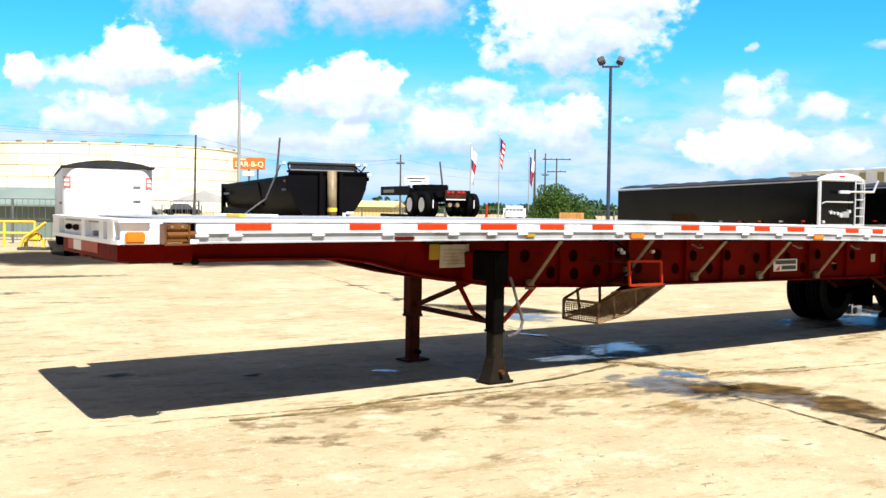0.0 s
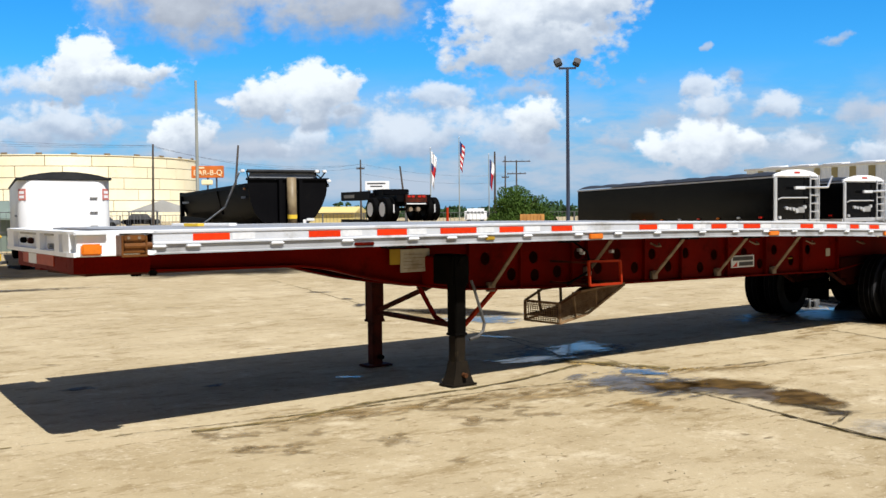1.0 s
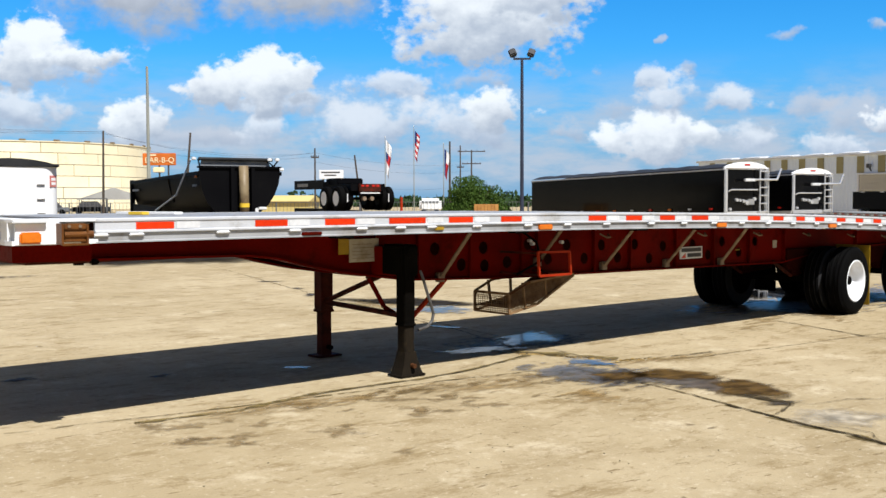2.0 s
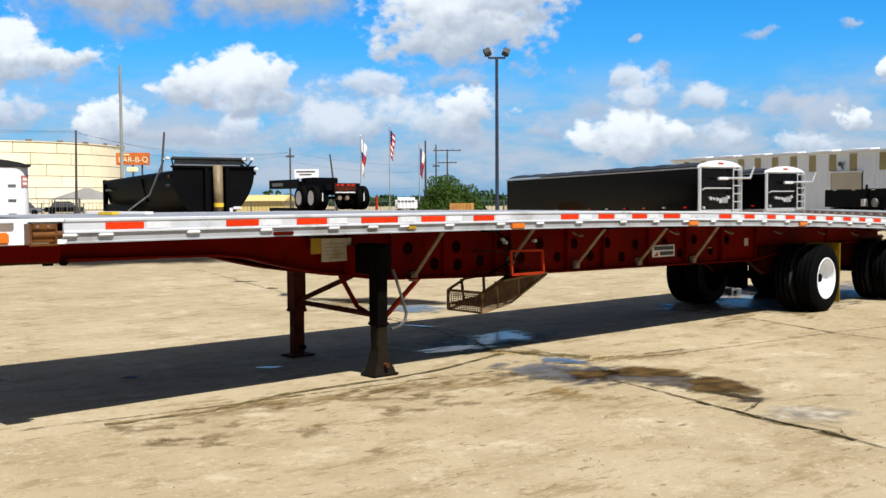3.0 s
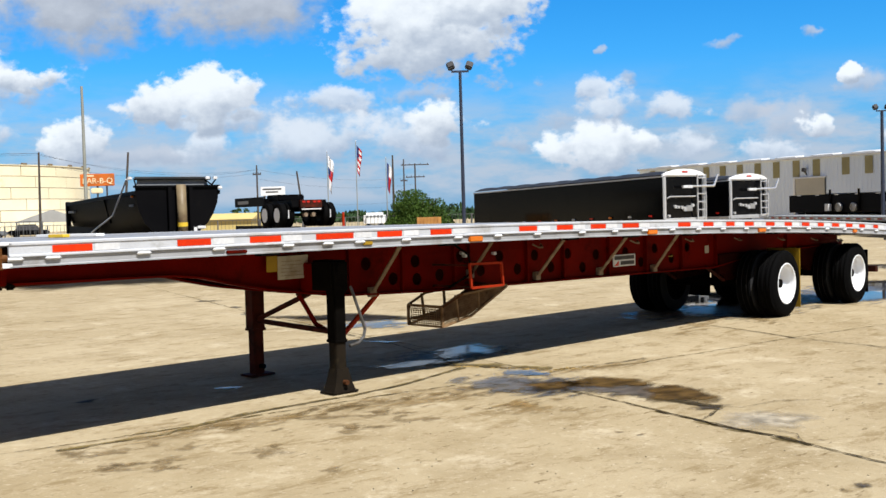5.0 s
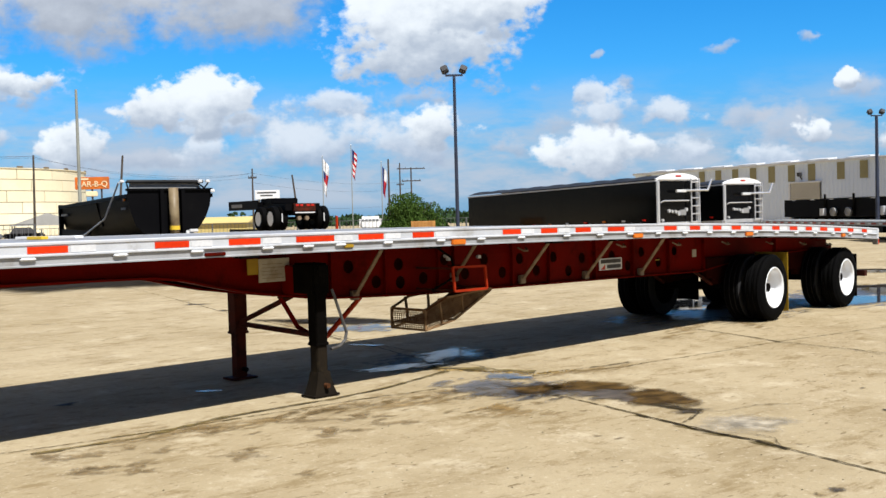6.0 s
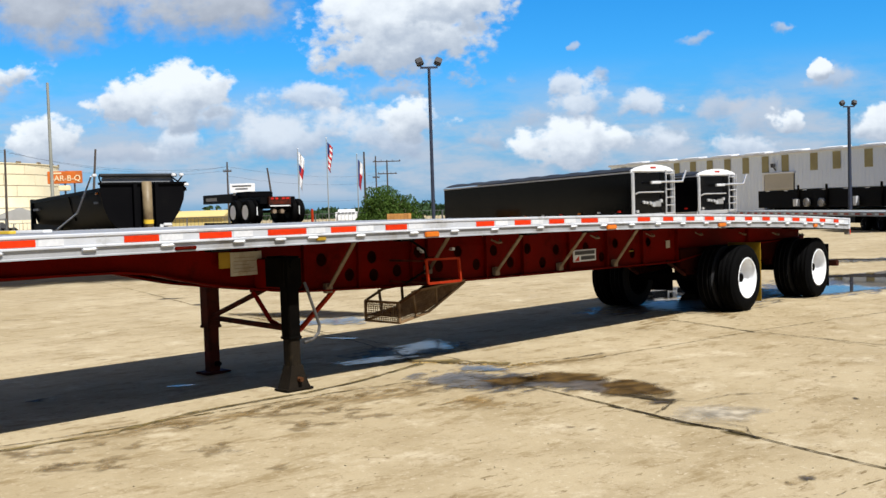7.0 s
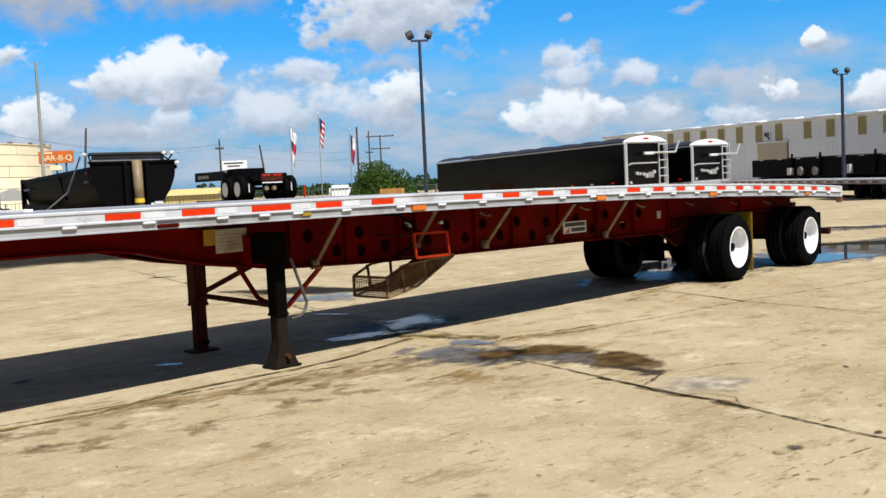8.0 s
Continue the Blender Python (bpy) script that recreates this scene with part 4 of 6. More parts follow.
# diagonal struts from the beam to the rail
for (xa, za), (xb, zb) in (((4.40, 1.375), (4.60, 0.90)), ((5.70, 1.37), (6.05, 1.0)), ((6.90, 1.355), (7.19, 0.905)), ((8.09, 1.34), (8.42, 0.885)), ((9.18, 1.32), (9.62, 0.855))):
    st = part("strut", bar(bmesh.new(), (xa, 0.08, za), (xb, 0.74, zb), 0.040, 0.014), GALV, flatbed, "bare steel diagonal strut")
    part("foot_plate", slab(bmesh.new(), xb - 0.045, xb + 0.045, 0.735, 0.795, zb - 0.055, zb + 0.045, 0.006), GALV, st)
for x in (7.05, 9.0, 10.3, 11.6, 12.9, 14.0, 14.9):
    part("tie_ring", bent(bmesh.new(), [(x, 0.70, top(x) - 0.26), (x + 0.05, 0.64, top(x) - 0.30), (x + 0.12, 0.64, top(x) - 0.30), (x + 0.15, 0.70, top(x) - 0.27)], 0.011), GALV, flatbed)
for x, z in ((5.93, 1.235), (5.97, 1.20), (6.45, 1.205)):
    part("lamp_bulb", slab(bmesh.new(), x - 0.025, x + 0.025, 0.74, 0.79, z - 0.015, z + 0.02, 0.006), TAPE_WHITE, flatbed, "small white wire tag")
# placards on the beam
pl = part("placard", slab(bmesh.new(), 3.405, 3.76, 0.715, 0.728, 1.10, 1.325, 0.002), PLACARD, flatbed, "weathered pale placard")
for i in range(5):
    part("print_bar", slab(bmesh.new(), 3.44, 3.72 - 0.05 * (i % 3), 0.7130, 0.715, 1.135 + i * 0.034, 1.139 + i * 0.034), GALV, pl)
part("placard", slab(bmesh.new(), 3.28, 3.403, 0.717, 0.728, 1.18, 1.33, 0.002), YELLOW, flatbed, "yellow warning sticker")
lb = part("maker_plate", slab(bmesh.new(), 8.74, 9.23, 0.785, 0.798, 0.915, 1.07, 0.002), TAPE_WHITE, flatbed, "white plate with dark bars")
part("print_bar", slab(bmesh.new(), 8.77, 9.20, 0.782, 0.786, 1.005, 1.055), DARKINK, lb)
part("print_bar", slab(bmesh.new(), 8.90, 9.20, 0.782, 0.786, 0.935, 0.985), DARKINK, lb)
part("maker_mark", prism(bmesh.new(), [(8.76, 0.925), (8.86, 0.925), (8.86, 0.99)], "y", 0.782, 0.786), REDLENS, lb)
part("sticker", slab(bmesh.new(), 10.95, 11.05, 0.790, 0.799, 0.99, 1.10, 0.002), PLACARD, flatbed)
part("sticker", slab(bmesh.new(), 10.02, 10.12, 0.793, 0.799, 0.985, 1.0), YELLOW, flatbed)
# handles and the small step frame below the rail
bm = bmesh.new()
for a, b in (((5.48, 0.2, 1.145), (5.97, 0.2, 1.135)), ((5.50, 0.2, 0.89), (5.99, 0.2, 0.89)), ((5.48, 0.2, 1.145), (5.50, 0.2, 0.89)), ((5.97, 0.2, 1.135), (5.99, 0.2, 0.89))):
    bar(bm, a, b, 0.024, 0.024)
step = part("step_frame", bm, BRIGHTRED, flatbed, "square red step frame")
for x in (5.49, 5.98):
    part("step_arm", bar(bmesh.new(), (x, 0.21, 1.13), (x, 0.78, 1.13), 0.022, 0.022), RUSTRED, step)
    part("step_arm", bar(bmesh.new(), (x, 0.21, 0.90), (x, 0.78, 0.90), 0.022, 0.022), RUSTRED, step)
part("air_line", bent(bmesh.new(), [(5.35, 0.3, 1.36), (5.50, 0.24, 1.25), (5.54, 0.22, 1.05), (5.45, 0.3, 0.98), (5.38, 0.42, 0.90)], 0.012), BLACK, flatbed)

# mesh dunnage rack slung under the beam; u runs along it from 0 to 1
def rk(u, y, z):
    return (5.27 + u * 1.01, y, z - 0.065 * (1 - u))


RY0, RY1 = 0.42, 0.96
rack = part("dunnage_rack", bar(bmesh.new(), rk(0, RY0, 0.765), rk(0.3, RY0, 0.86), 0.035, 0.02), RUST, flatbed, "rusty expanded-metal rack slung below the frame")
bm = bmesh.new()
for y in (RY0, RY1):
    for a, b in (((0, 0.765), (0.25, 0.855)), ((0.25, 0.855), (1.0, 0.865)), ((0, 0.55), (0.42, 0.60)), ((0.42, 0.60), (1.0, 0.85)), ((0, 0.55), (0, 0.765)), ((0.24, 0.58), (0.20, 0.86)), ((0.55, 0.66), (0.54, 0.86))):
        bar(bm, rk(a[0], y, a[1]), rk(b[0], y, b[1]), 0.026, 0.02)
for u, z in ((0, 0.55), (0, 0.765), (0.42, 0.60), (1.0, 0.85)):
    bar(bm, rk(u, RY0, z), rk(u, RY1, z), 0.026, 0.02)
part("rack_frame", bm, PALERUST, rack)


def rack_low(u):
    return 0.55 + 0.119 * u if u < 0.42 else 0.60 + 0.431 * (u - 0.42)


def rack_high(u):
    return 0.765 + 0.36 * u if u < 0.25 else 0.855 + 0.013 * (u - 0.25)


bm = bmesh.new()
for i in range(-6, 62):
    for du in (-0.10, 0.10):
        u = i / 56
        a_, b_ = max(0.0, min(1.0, u)), max(0.0, min(1.0, u + du))
        if abs(a_ - b_) > 0.02:
            f0, f1 = (a_ - u) / du, (b_ - u) / du
            za, zb = (rack_low(q) + (rack_high(q) - rack_low(q)) * f for q, f in ((a_, f0), (b_, f1)))
            bar(bm, rk(a_, RY0, za), rk(b_, RY0, zb), 0.006, 0.003)
for i in range(16):
    t = i / 15
    bar(bm, rk(0, RY0 + t * (RY1 - RY0), 0.55), rk(0, RY0 + min(1, t + 0.06) * (RY1 - RY0), 0.765), 0.005, 0.004)
    bar(bm, rk(0, RY0 + t * (RY1 - RY0), 0.55), rk(0, RY0 + max(0, t - 0.06) * (RY1 - RY0), 0.765), 0.005, 0.004)
for i in range(9):
    z = 0.575 + i * 0.022
    bar(bm, rk(0, RY0, z), rk(0, RY1, z), 0.004, 0.006)
part("rack_mesh", bm, PALERUST, rack, "rusty expanded metal mesh")
bm = prism(bmesh.new(), [(rk(u, 0, 0)[0], z) for u, z in ((0, 0.543), (0.42, 0.592), (1.0, 0.842), (1.0, 0.850), (0.42, 0.600), (0, 0.551))], "y", RY0, RY1)
part("rack_floor", bm, RUST, rack)

# landing legs
def leg(x, y, body, foot, outer, wide):
    h = 0.066 if wide else 0.075
    g = part("landing_leg", slab(bmesh.new(), x - h, x + h, y - h, y + h, 0.50, 1.22, 0.008), body, flatbed)
    part("collar", slab(bmesh.new(), x - h - 0.008, x + h + 0.008, y - h - 0.008, y + h + 0.008, 0.49, 0.52, 0.006), body, g)
    bm = slab(bmesh.new(), x - 0.145, x + 0.165, y - 0.11, y + 0.11, 0.006, 0.026, 0.006)
    if wide:
        # the tube flares out into the shoe
        rings = []
        for z, a, d in ((0.026, 0.130, 0.09), (0.09, 0.104, 0.080), (0.16, 0.084, 0.072), (0.24, 0.068, 0.064)):
            rings.append([bm.verts.new((x + 0.01 + sx * a, y + sy * d, z)) for sx, sy in ((-1, -1), (1, -1), (1, 1), (-1, 1))])
        for r0, r1 in zip(rings, rings[1:]):
            for q in range(4):
                bm.faces.new((r0[q], r0[(q + 1) % 4], r1[(q + 1) % 4], r1[q]))
        bm.faces.new(rings[-1])
        bm.faces.new(rings[0][::-1])
    part("inner_tube", slab(bmesh.new(), x - 0.058, x + 0.064, y - 0.058, y + 0.058, 0.026, 0.505, 0.008), foot, g)
    part("sand_shoe", bm, foot, g)
    part("pivot_pin", rod(bmesh.new(), (x + 0.015, y - 0.125, 0.11), (x + 0.015, y + 0.12, 0.11), 0.024, 10), RUST if wide else BLACK, g)
    part("mount_plate", slab(bmesh.new(), x - 0.09, x + 0.10, min(y, outer) if y > 1 else 0.38, max(y, outer) if y > 1 else 0.79, 0.97, 1.25, 0.01), RED, g)
    return g


near_leg = leg(3.795, 0.34, BLACK, MUDLEG, 0.79, True)
far_leg = leg(3.92, 1.92, RUSTRED, RUSTRED, 1.65, False)
bm = slab(bmesh.new(), 3.70, 3.90, 0.262, 0.60, 0.965, 1.275, 0.02)
rod(bm, (3.80, 0.272, 1.20), (3.80, 0.25, 1.20), 0.05, 16)
part("gearbox", bm, BLACK, near_leg, "black greasy gearbox")
part("label_plate", slab(bmesh.new(), 3.775, 3.82, 0.266, 0.272, 0.855, 0.895), TAPE_WHITE, near_leg, "small white label")
part("label_plate", slab(bmesh.new(), 3.775, 3.82, 0.266, 0.272, 0.80, 0.845), FENCE, near_leg)
part("crank_handle", bent(bmesh.new(), [(3.92, 0.27, 1.02), (3.93, 0.24, 0.95), (4.03, 0.20, 0.60), (4.01, 0.20, 0.53), (3.95, 0.20, 0.48), (3.84, 0.20, 0.46)], 0.015), CRANK, near_leg, "grey bent crank handle")
part("cross_tube", bent(bmesh.new(), [(3.91, 1.86, 0.60), (3.86, 0.40, 0.57)], 0.028), RUSTRED, flatbed)
part("diagonal_brace", bent(bmesh.new(), [(3.91, 1.84, 0.62), (3.86, 0.86, 0.93)], 0.028), RUSTRED, flatbed)
part("diagonal_brace", bent(bmesh.new(), [(3.90, 1.95, 0.72), (3.98, 1.90, 0.95)], 0.022), RUSTRED, flatbed)
part("drag_brace", bent(bmesh.new(), [(4.75, 0.86, 0.86), (4.68, 0.86, 0.80), (4.25, 0.80, 0.50), (3.95, 0.5, 0.53)], 0.026), BRIGHTRED, flatbed, "red bent drag brace")
part("drag_brace", bent(bmesh.new(), [(3.74, 0.86, 0.93), (3.95, 0.88, 0.62), (4.02, 0.72, 0.53), (3.90, 0.44, 0.52)], 0.024), RED, flatbed)
part("drag_brace", bent(bmesh.new(), [(3.72, 0.86, 0.94), (3.78, 0.86, 0.91), (3.88, 0.86, 0.93), (3.92, 0.86, 0.985)], 0.022), RUSTRED, flatbed)
part("hook", slab(bmesh.new(), 0.62, 0.68, 0.12, 0.17, 1.225, 1.27, 0.01), BLACK, flatbed)


# wheels
def wheel(parent, x, y, z, r, w, out, rim_material=RIM):
    """A tyre and a dished rim whose face looks along out (-1 or 1 in y)."""
    m = Matrix.Translation((x, y, z)) @ Matrix.Diagonal((1, out, 1, 1))
    h = w / 2
    prof = [(r * 0.60, -h * 0.86), (r * 0.64, -h), (r * 0.72, -h * 1.02), (r * 0.90, -h * 0.95), (r * 0.965, -h * 0.84), (r, -h * 0.66)]
    for k in (-0.36, 0.0, 0.36):
        prof += [(r, (k - 0.09) * h * 1.5), (r - 0.004, (k - 0.07) * h * 1.5), (r - 0.004, (k + 0.07) * h * 1.5), (r, (k + 0.09) * h * 1.5)]
    prof += [(r, h * 0.66), (r * 0.965, h * 0.84), (r * 0.90, h * 0.95), (r * 0.72, h * 1.02), (r * 0.64, h), (r * 0.60, h * 0.86)]
    tyre = part("tyre", lathe(bmesh.new(), prof, 48, m, False), RUBBER, parent, smooth=True)
    # outward sidewalls get the sunlit rubber copy, treads keep the dark one
    tyre.data.materials.append(SUNLITRUBBER)
    for f in tyre.data.polygons:
        f.material_index = 1 if f.normal.y * out > 0.6 else 0
    rp = [(r * 0.63, h * 0.90), (r * 0.605, h * 1.0), (r * 0.575, h * 0.96), (r * 0.555, h * 0.60), (r * 0.54, h * 0.10), (r * 0.44, -h * 0.12), (r * 0.24, -h * 0.22), (r * 0.21, -h * 0.18), (0.0, -h * 0.18)]
    rim = part("rim", lathe(bmesh.new(), rp, 40, m, False), rim_material, parent, "white steel disc rim" if rim_material is RIM else "dark inner rim", smooth=True)
    hp = [(r * 0.10, -h * 0.3), (r * 0.10, h * 0.10), (r * 0.08, h * 0.16), (0.0, h * 0.17)]
    part("hub", lathe(bmesh.new(), hp, 20, m), BLACK if out < 0 else ALU_DULL, rim, "dark oily hub", smooth=True)
    bm = bmesh.new()
    for k in range(10):
        a = 2 * math.pi * k / 10
        rod(bm, m @ Vector((r * 0.30 * math.cos(a), -h * 0.25, r * 0.30 * math.sin(a))), m @ Vector((r * 0.30 * math.cos(a), -h * 0.08, r * 0.30 * math.sin(a))), 0.012, 6)
    tagged(part("wheel_nuts", bm, rim_material, rim), kind="stuff")
    part("back_disc", lathe(bmesh.new(), [(r * 0.57, -h * 0.8), (r * 0.5, -h * 0.5), (0.0, -h * 0.5)], 24, m), BLACK, parent)
    return tyre


for x, inset in ((12.03, 0.03), (14.57, 0.11)):
    ax = part("axle", rod(bmesh.new(), (0, 0.15, 0.495), (0, WIDTH - 0.03, 0.495), 0.065, 14), BLACK, flatbed)
    ax.matrix_basis = pose(x, inset, 0, 0, 0, 3.5)
    for y, out in ((0.19, -1), (0.52, 1), (WIDTH - 0.07, 1), (WIDTH - 0.40, -1)):
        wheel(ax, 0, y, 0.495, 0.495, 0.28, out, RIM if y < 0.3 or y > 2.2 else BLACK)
    for y in (0.80, 1.64):
        bm = bmesh.new()
        prism(bm, [(x - 0.62, 0.95), (x - 0.42, 0.95), (x - 0.40, 0.56), (x - 0.58, 0.56)], "y", y - 0.05, y + 0.06)
        prism(bm, [(x + 0.35, 0.95), (x + 0.52, 0.95), (x + 0.50, 0.62), (x + 0.40, 0.62)], "y", y - 0.05, y + 0.06)
        bar(bm, (x - 0.50, y, 0.60), (x, y, 0.62), 0.08, 0.07)
        bar(bm, (x, y, 0.62), (x + 0.46, y, 0.68), 0.08, 0.07)
        part("suspension_hanger", bm, SHADEDRED, flatbed)
    for y in (0.95, 1.49):
        part("air_spring", rod(bmesh.new(), (x + 0.22, y, 0.62), (x + 0.22, y, 0.88), 0.11, 16), RUBBER, flatbed)
for y in (0.80, 1.64):
    part("stay", bar(bmesh.new(), (10.95, y, 0.80), (11.45, y, 0.56), 0.05, 0.03), RUSTRED, flatbed)
part("air_tank", rod(bmesh.new(), (13.0, 0.9, 0.72), (13.0, 1.55, 0.72), 0.12, 18), BLACK, flatbed)
part("mud_flap", slab(bmesh.new(), 12.55, 12.565, 0.15, 0.70, 0.10, 1.00, 0.004), YELLOW, flatbed, "yellow rubber mud flap")
part("mud_flap", slab(bmesh.new(), 12.64, 12.66, WIDTH - 0.66, WIDTH - 0.06, 0.20, 1.00, 0.004), BLACK, flatbed, "black rubber mud flap")
part("mud_flap", slab(bmesh.new(), 15.09, 15.105, 0.24, 0.72, 0.14, 0.86, 0.004), BLACK, flatbed, "black rubber mud flap")
part("mud_flap", slab(bmesh.new(), 15.30, 15.315, WIDTH - 0.66, WIDTH - 0.08, 0.22, 0.98, 0.004), BLACK, flatbed, "black rubber mud flap")
# slider rails and hangers use the same red with shade in its colour
for y in (0.74, 1.62):
    part("slider_rail", slab(bmesh.new(), 11.25, 15.05, y, y + 0.09, 0.66, 0.965, 0.01), SHADEDRED, flatbed, "suspension slider rail in a red darkened for shade")
for x in (12.75, 13.25):
    part("slider_tie", slab(bmesh.new(), x, x + 0.10, 0.83, 1.62, 0.70, 0.92, 0.01), RUSTRED, flatbed)
# rear end
for y in (0.02, WIDTH - 0.14):
    br = part("tail_bracket", slab(bmesh.new(), 15.445, 15.480, y, y + 0.10, top(LENGTH) - 0.28, top(LENGTH) - 0.03, 0.008), ALU_DULL, flatbed, "pale aluminium tail bracket")
    part("reflector_tape", slab(bmesh.new(), 15.450, 15.470, y - 0.004, y, top(LENGTH) - 0.27, top(LENGTH) - 0.19), TAPE_RED, br)
part("rear_sill", slab(bmesh.new(), 15.360, 15.440, 0.0, WIDTH, top(LENGTH) - 0.188, top(LENGTH) - 0.004, 0.008), ALU, flatbed, "aluminium rear sill")
for y in (0.12, 0.36, 1.9, 2.14):
    part("tail_lamp", rod(bmesh.new(), (15.420, y, top(LENGTH) - 0.14), (15.470, y, top(LENGTH) - 0.14), 0.04, 14), REDLENS, flatbed)
for y0, mt in ((0.02, TAPE_RED), (0.24, TAPE_WHITE), (0.46, TAPE_RED), (0.68, TAPE_WHITE)):
    part("reflector_tape", slab(bmesh.new(), 15.440, 15.444, y0, y0 + 0.2, top(LENGTH) - 0.12, top(LENGTH) - 0.06), mt, flatbed)
bm = bmesh.new()
slab(bm, 15.42, 15.52, 0.25, WIDTH - 0.25, 0.46, 0.56, 0.006)
slab(bm, 15.34, 15.46, 0.86, 0.94, 0.50, 1.0)
slab(bm, 15.34, 15.46, WIDTH - 0.94, WIDTH - 0.86, 0.50, 1.0)
part("underride_guard", bm, RUSTRED, flatbed, "rusty red underride guard")

# the deck's near edge is slid out along the camera's sight lines, to fit its view and the shadow's edge
for ob in list(flatbed.children_recursive):
    if ob.type == "MESH" and ob.matrix_basis == Matrix() and ob.parent.matrix_basis == Matrix() and ob.data.users == 1:
        for v in ob.data.vertices:
            x, y, z = v.co
            w = min(1.0, max(0.0, 1 - y / WIDTH)) * min(1.0, max(0.0, (z - 0.70) / 0.55)) * 0.0268 * (1 - x / 13)
            v.co = (x - (x + 2.4) * w, y - (y + 7.55) * w, z + (1.712 - z) * w)

# ---- the yard behind ----
# black half-round end dump
TURN = -11.0
tub = thing("end_dump_trailer", pose(13.22, 22.48, 0, 0, 0, TURN), "black half-round end-dump trailer with a tan lift cylinder", "trailer")
W = 2.7
arc = [(W, 2.72), (W - 0.02, 2.45), (W - 0.06, 2.20), (W - 0.20, 1.85), (W - 0.42, 1.52), (W - 0.72, 1.26), (W - 1.1, 1.12), (1.25, 1.08), (0.85, 1.14), (0.5, 1.32), (0.24, 1.60), (0.08, 2.0), (0.0, 2.45), (0.0, 2.72)]
bm = prism(bmesh.new(), arc, "y", 0.0, 0.06)
part("front_plate", bm, TUBBLACK, tub, "black half-round front plate")
bm = bmesh.new()
a0 = [bm.verts.new((x, 0.06, z if z < 2.7 else 2.55)) for x, z in arc]
a1 = [bm.verts.new((x, 9.0, z - 0.12 if z < 2.7 else 2.36)) for x, z in arc]
b0 = [bm.verts.new((W / 2 + (x - W / 2) * 0.97, 0.06, z + 0.03 if z < 2.6 else 2.55)) for x, z in arc]
b1 = [bm.verts.new((W / 2 + (x - W / 2) * 0.97, 9.0, z - 0.09 if z < 2.6 else 2.36)) for x, z in arc]
for i in range(len(arc) - 1):
    bm.faces.new((a0[i], a1[i], a1[i + 1], a0[i + 1]))
    bm.faces.new((b0[i], b0[i + 1], b1[i + 1], b1[i]))
for i in (0, len(arc) - 1):
    bm.faces.new((a0[i], b0[i], b1[i], a1[i]))
part("tub_shell", bm, TUBBLACK, tub, "black curved tub shell", smooth=True)
part("tailgate", prism(bmesh.new(), [(x, z - 0.12 if z < 2.7 else 2.40) for x, z in arc], "y", 8.96, 9.06), TUBBLACK, tub)
bm = bmesh.new()
for x in (-0.035, W - 0.03):
    bar(bm, (x + 0.03, 0.0, 2.54), (x + 0.03, 9.05, 2.36), 0.10, 0.12)
part("top_rail", bm, TUBBLACK, tub)
for y in (3.6, 8.8):
    part("side_rib", prism(bmesh.new(), [(-0.06, 2.45), (0.02, 2.45), (0.22, 1.62), (0.15, 1.60)], "y", y, y + 0.10), TUBBLACK, tub)
part("side_skirt", prism(bmesh.new(), [(4.6, 1.45), (9.0, 1.55), (9.0, 0.92), (5.4, 0.92)], "x", -0.02, 0.03), TUBBLACK, tub)
part("fender", prism(bmesh.new(), [(5.2, 1.02), (6.2, 1.16), (8.2, 1.20), (9.1, 1.08), (9.1, 1.04), (8.2, 1.15), (6.2, 1.11)], "x", -0.42, -0.03), ALU_DULL, tub, "dull grey wheel fender")
part("tail_post", slab(bmesh.new(), -0.06, 0.10, 8.86, 9.06, 0.9, 2.46, 0.02), TUBBLACK, tub)
for x0 in (0.98, 1.66):
    part("cylinder_guard", slab(bmesh.new(), x0, x0 + 0.12, -0.16, 0.0, 1.0, 2.72, 0.01), TUBBLACK, tub)
cyl = part("lift_cylinder", rod(bmesh.new(), (1.40, -0.20, 0.95), (1.40, -0.16, 2.78), 0.15, 20), TANPAINT, tub, "tan hydraulic lift cylinder", smooth=True)
part("cylinder_collar", rod(bmesh.new(), (1.40, -0.20, 1.45), (1.40, -0.20, 1.58), 0.158, 20), YELLOWPAINT, cyl)
part("cylinder_base", slab(bmesh.new(), 1.2, 1.6, -0.36, -0.02, 0.90, 1.25, 0.02), RUST, cyl)
part("top_cap", slab(bmesh.new(), -0.04, W + 0.04, -0.06, 0.12, 2.70, 2.77, 0.01), TUBBLACK, tub)
bm = bmesh.new()
prism(bm, [(0.12, 2.77), (W - 0.25, 2.77), (W - 0.35, 2.96), (0.16, 2.99)], "y", 0.25, 0.32)
part("cab_shield", bm, GREYTARP, tub, "grey tarp roll guard")
part("tarp_roll", rod(bmesh.new(), (0.05, 0.2, 3.0), (W - 0.2, 0.2, 2.99), 0.055, 12), TARP, tub)
for a, b in (((0.08, 0.2, 2.74), (0.02, 0.2, 3.0)), ((W - 0.1, 0.2, 2.74), (W - 0.42, 0.2, 2.98)), ((W - 0.2, 0.15, 2.74), (W + 0.02, 0.15, 3.02))):
    part("shield_post", rod(bmesh.new(), a, b, 0.025, 8), TUBBLACK, tub)
for p in ((-0.12, 0.2, 3.0), (W - 0.32, 0.15, 3.0), (W - 0.06, 0.15, 3.0), (W + 0.02, -0.04, 2.68)):
    part("corner_lamp", slab(bmesh.new(), p[0] - 0.07, p[0] + 0.07, p[1] - 0.08, p[1] + 0.02, p[2] - 0.05, p[2] + 0.05, 0.02), TAPE_WHITE, tub, "small white fitting")
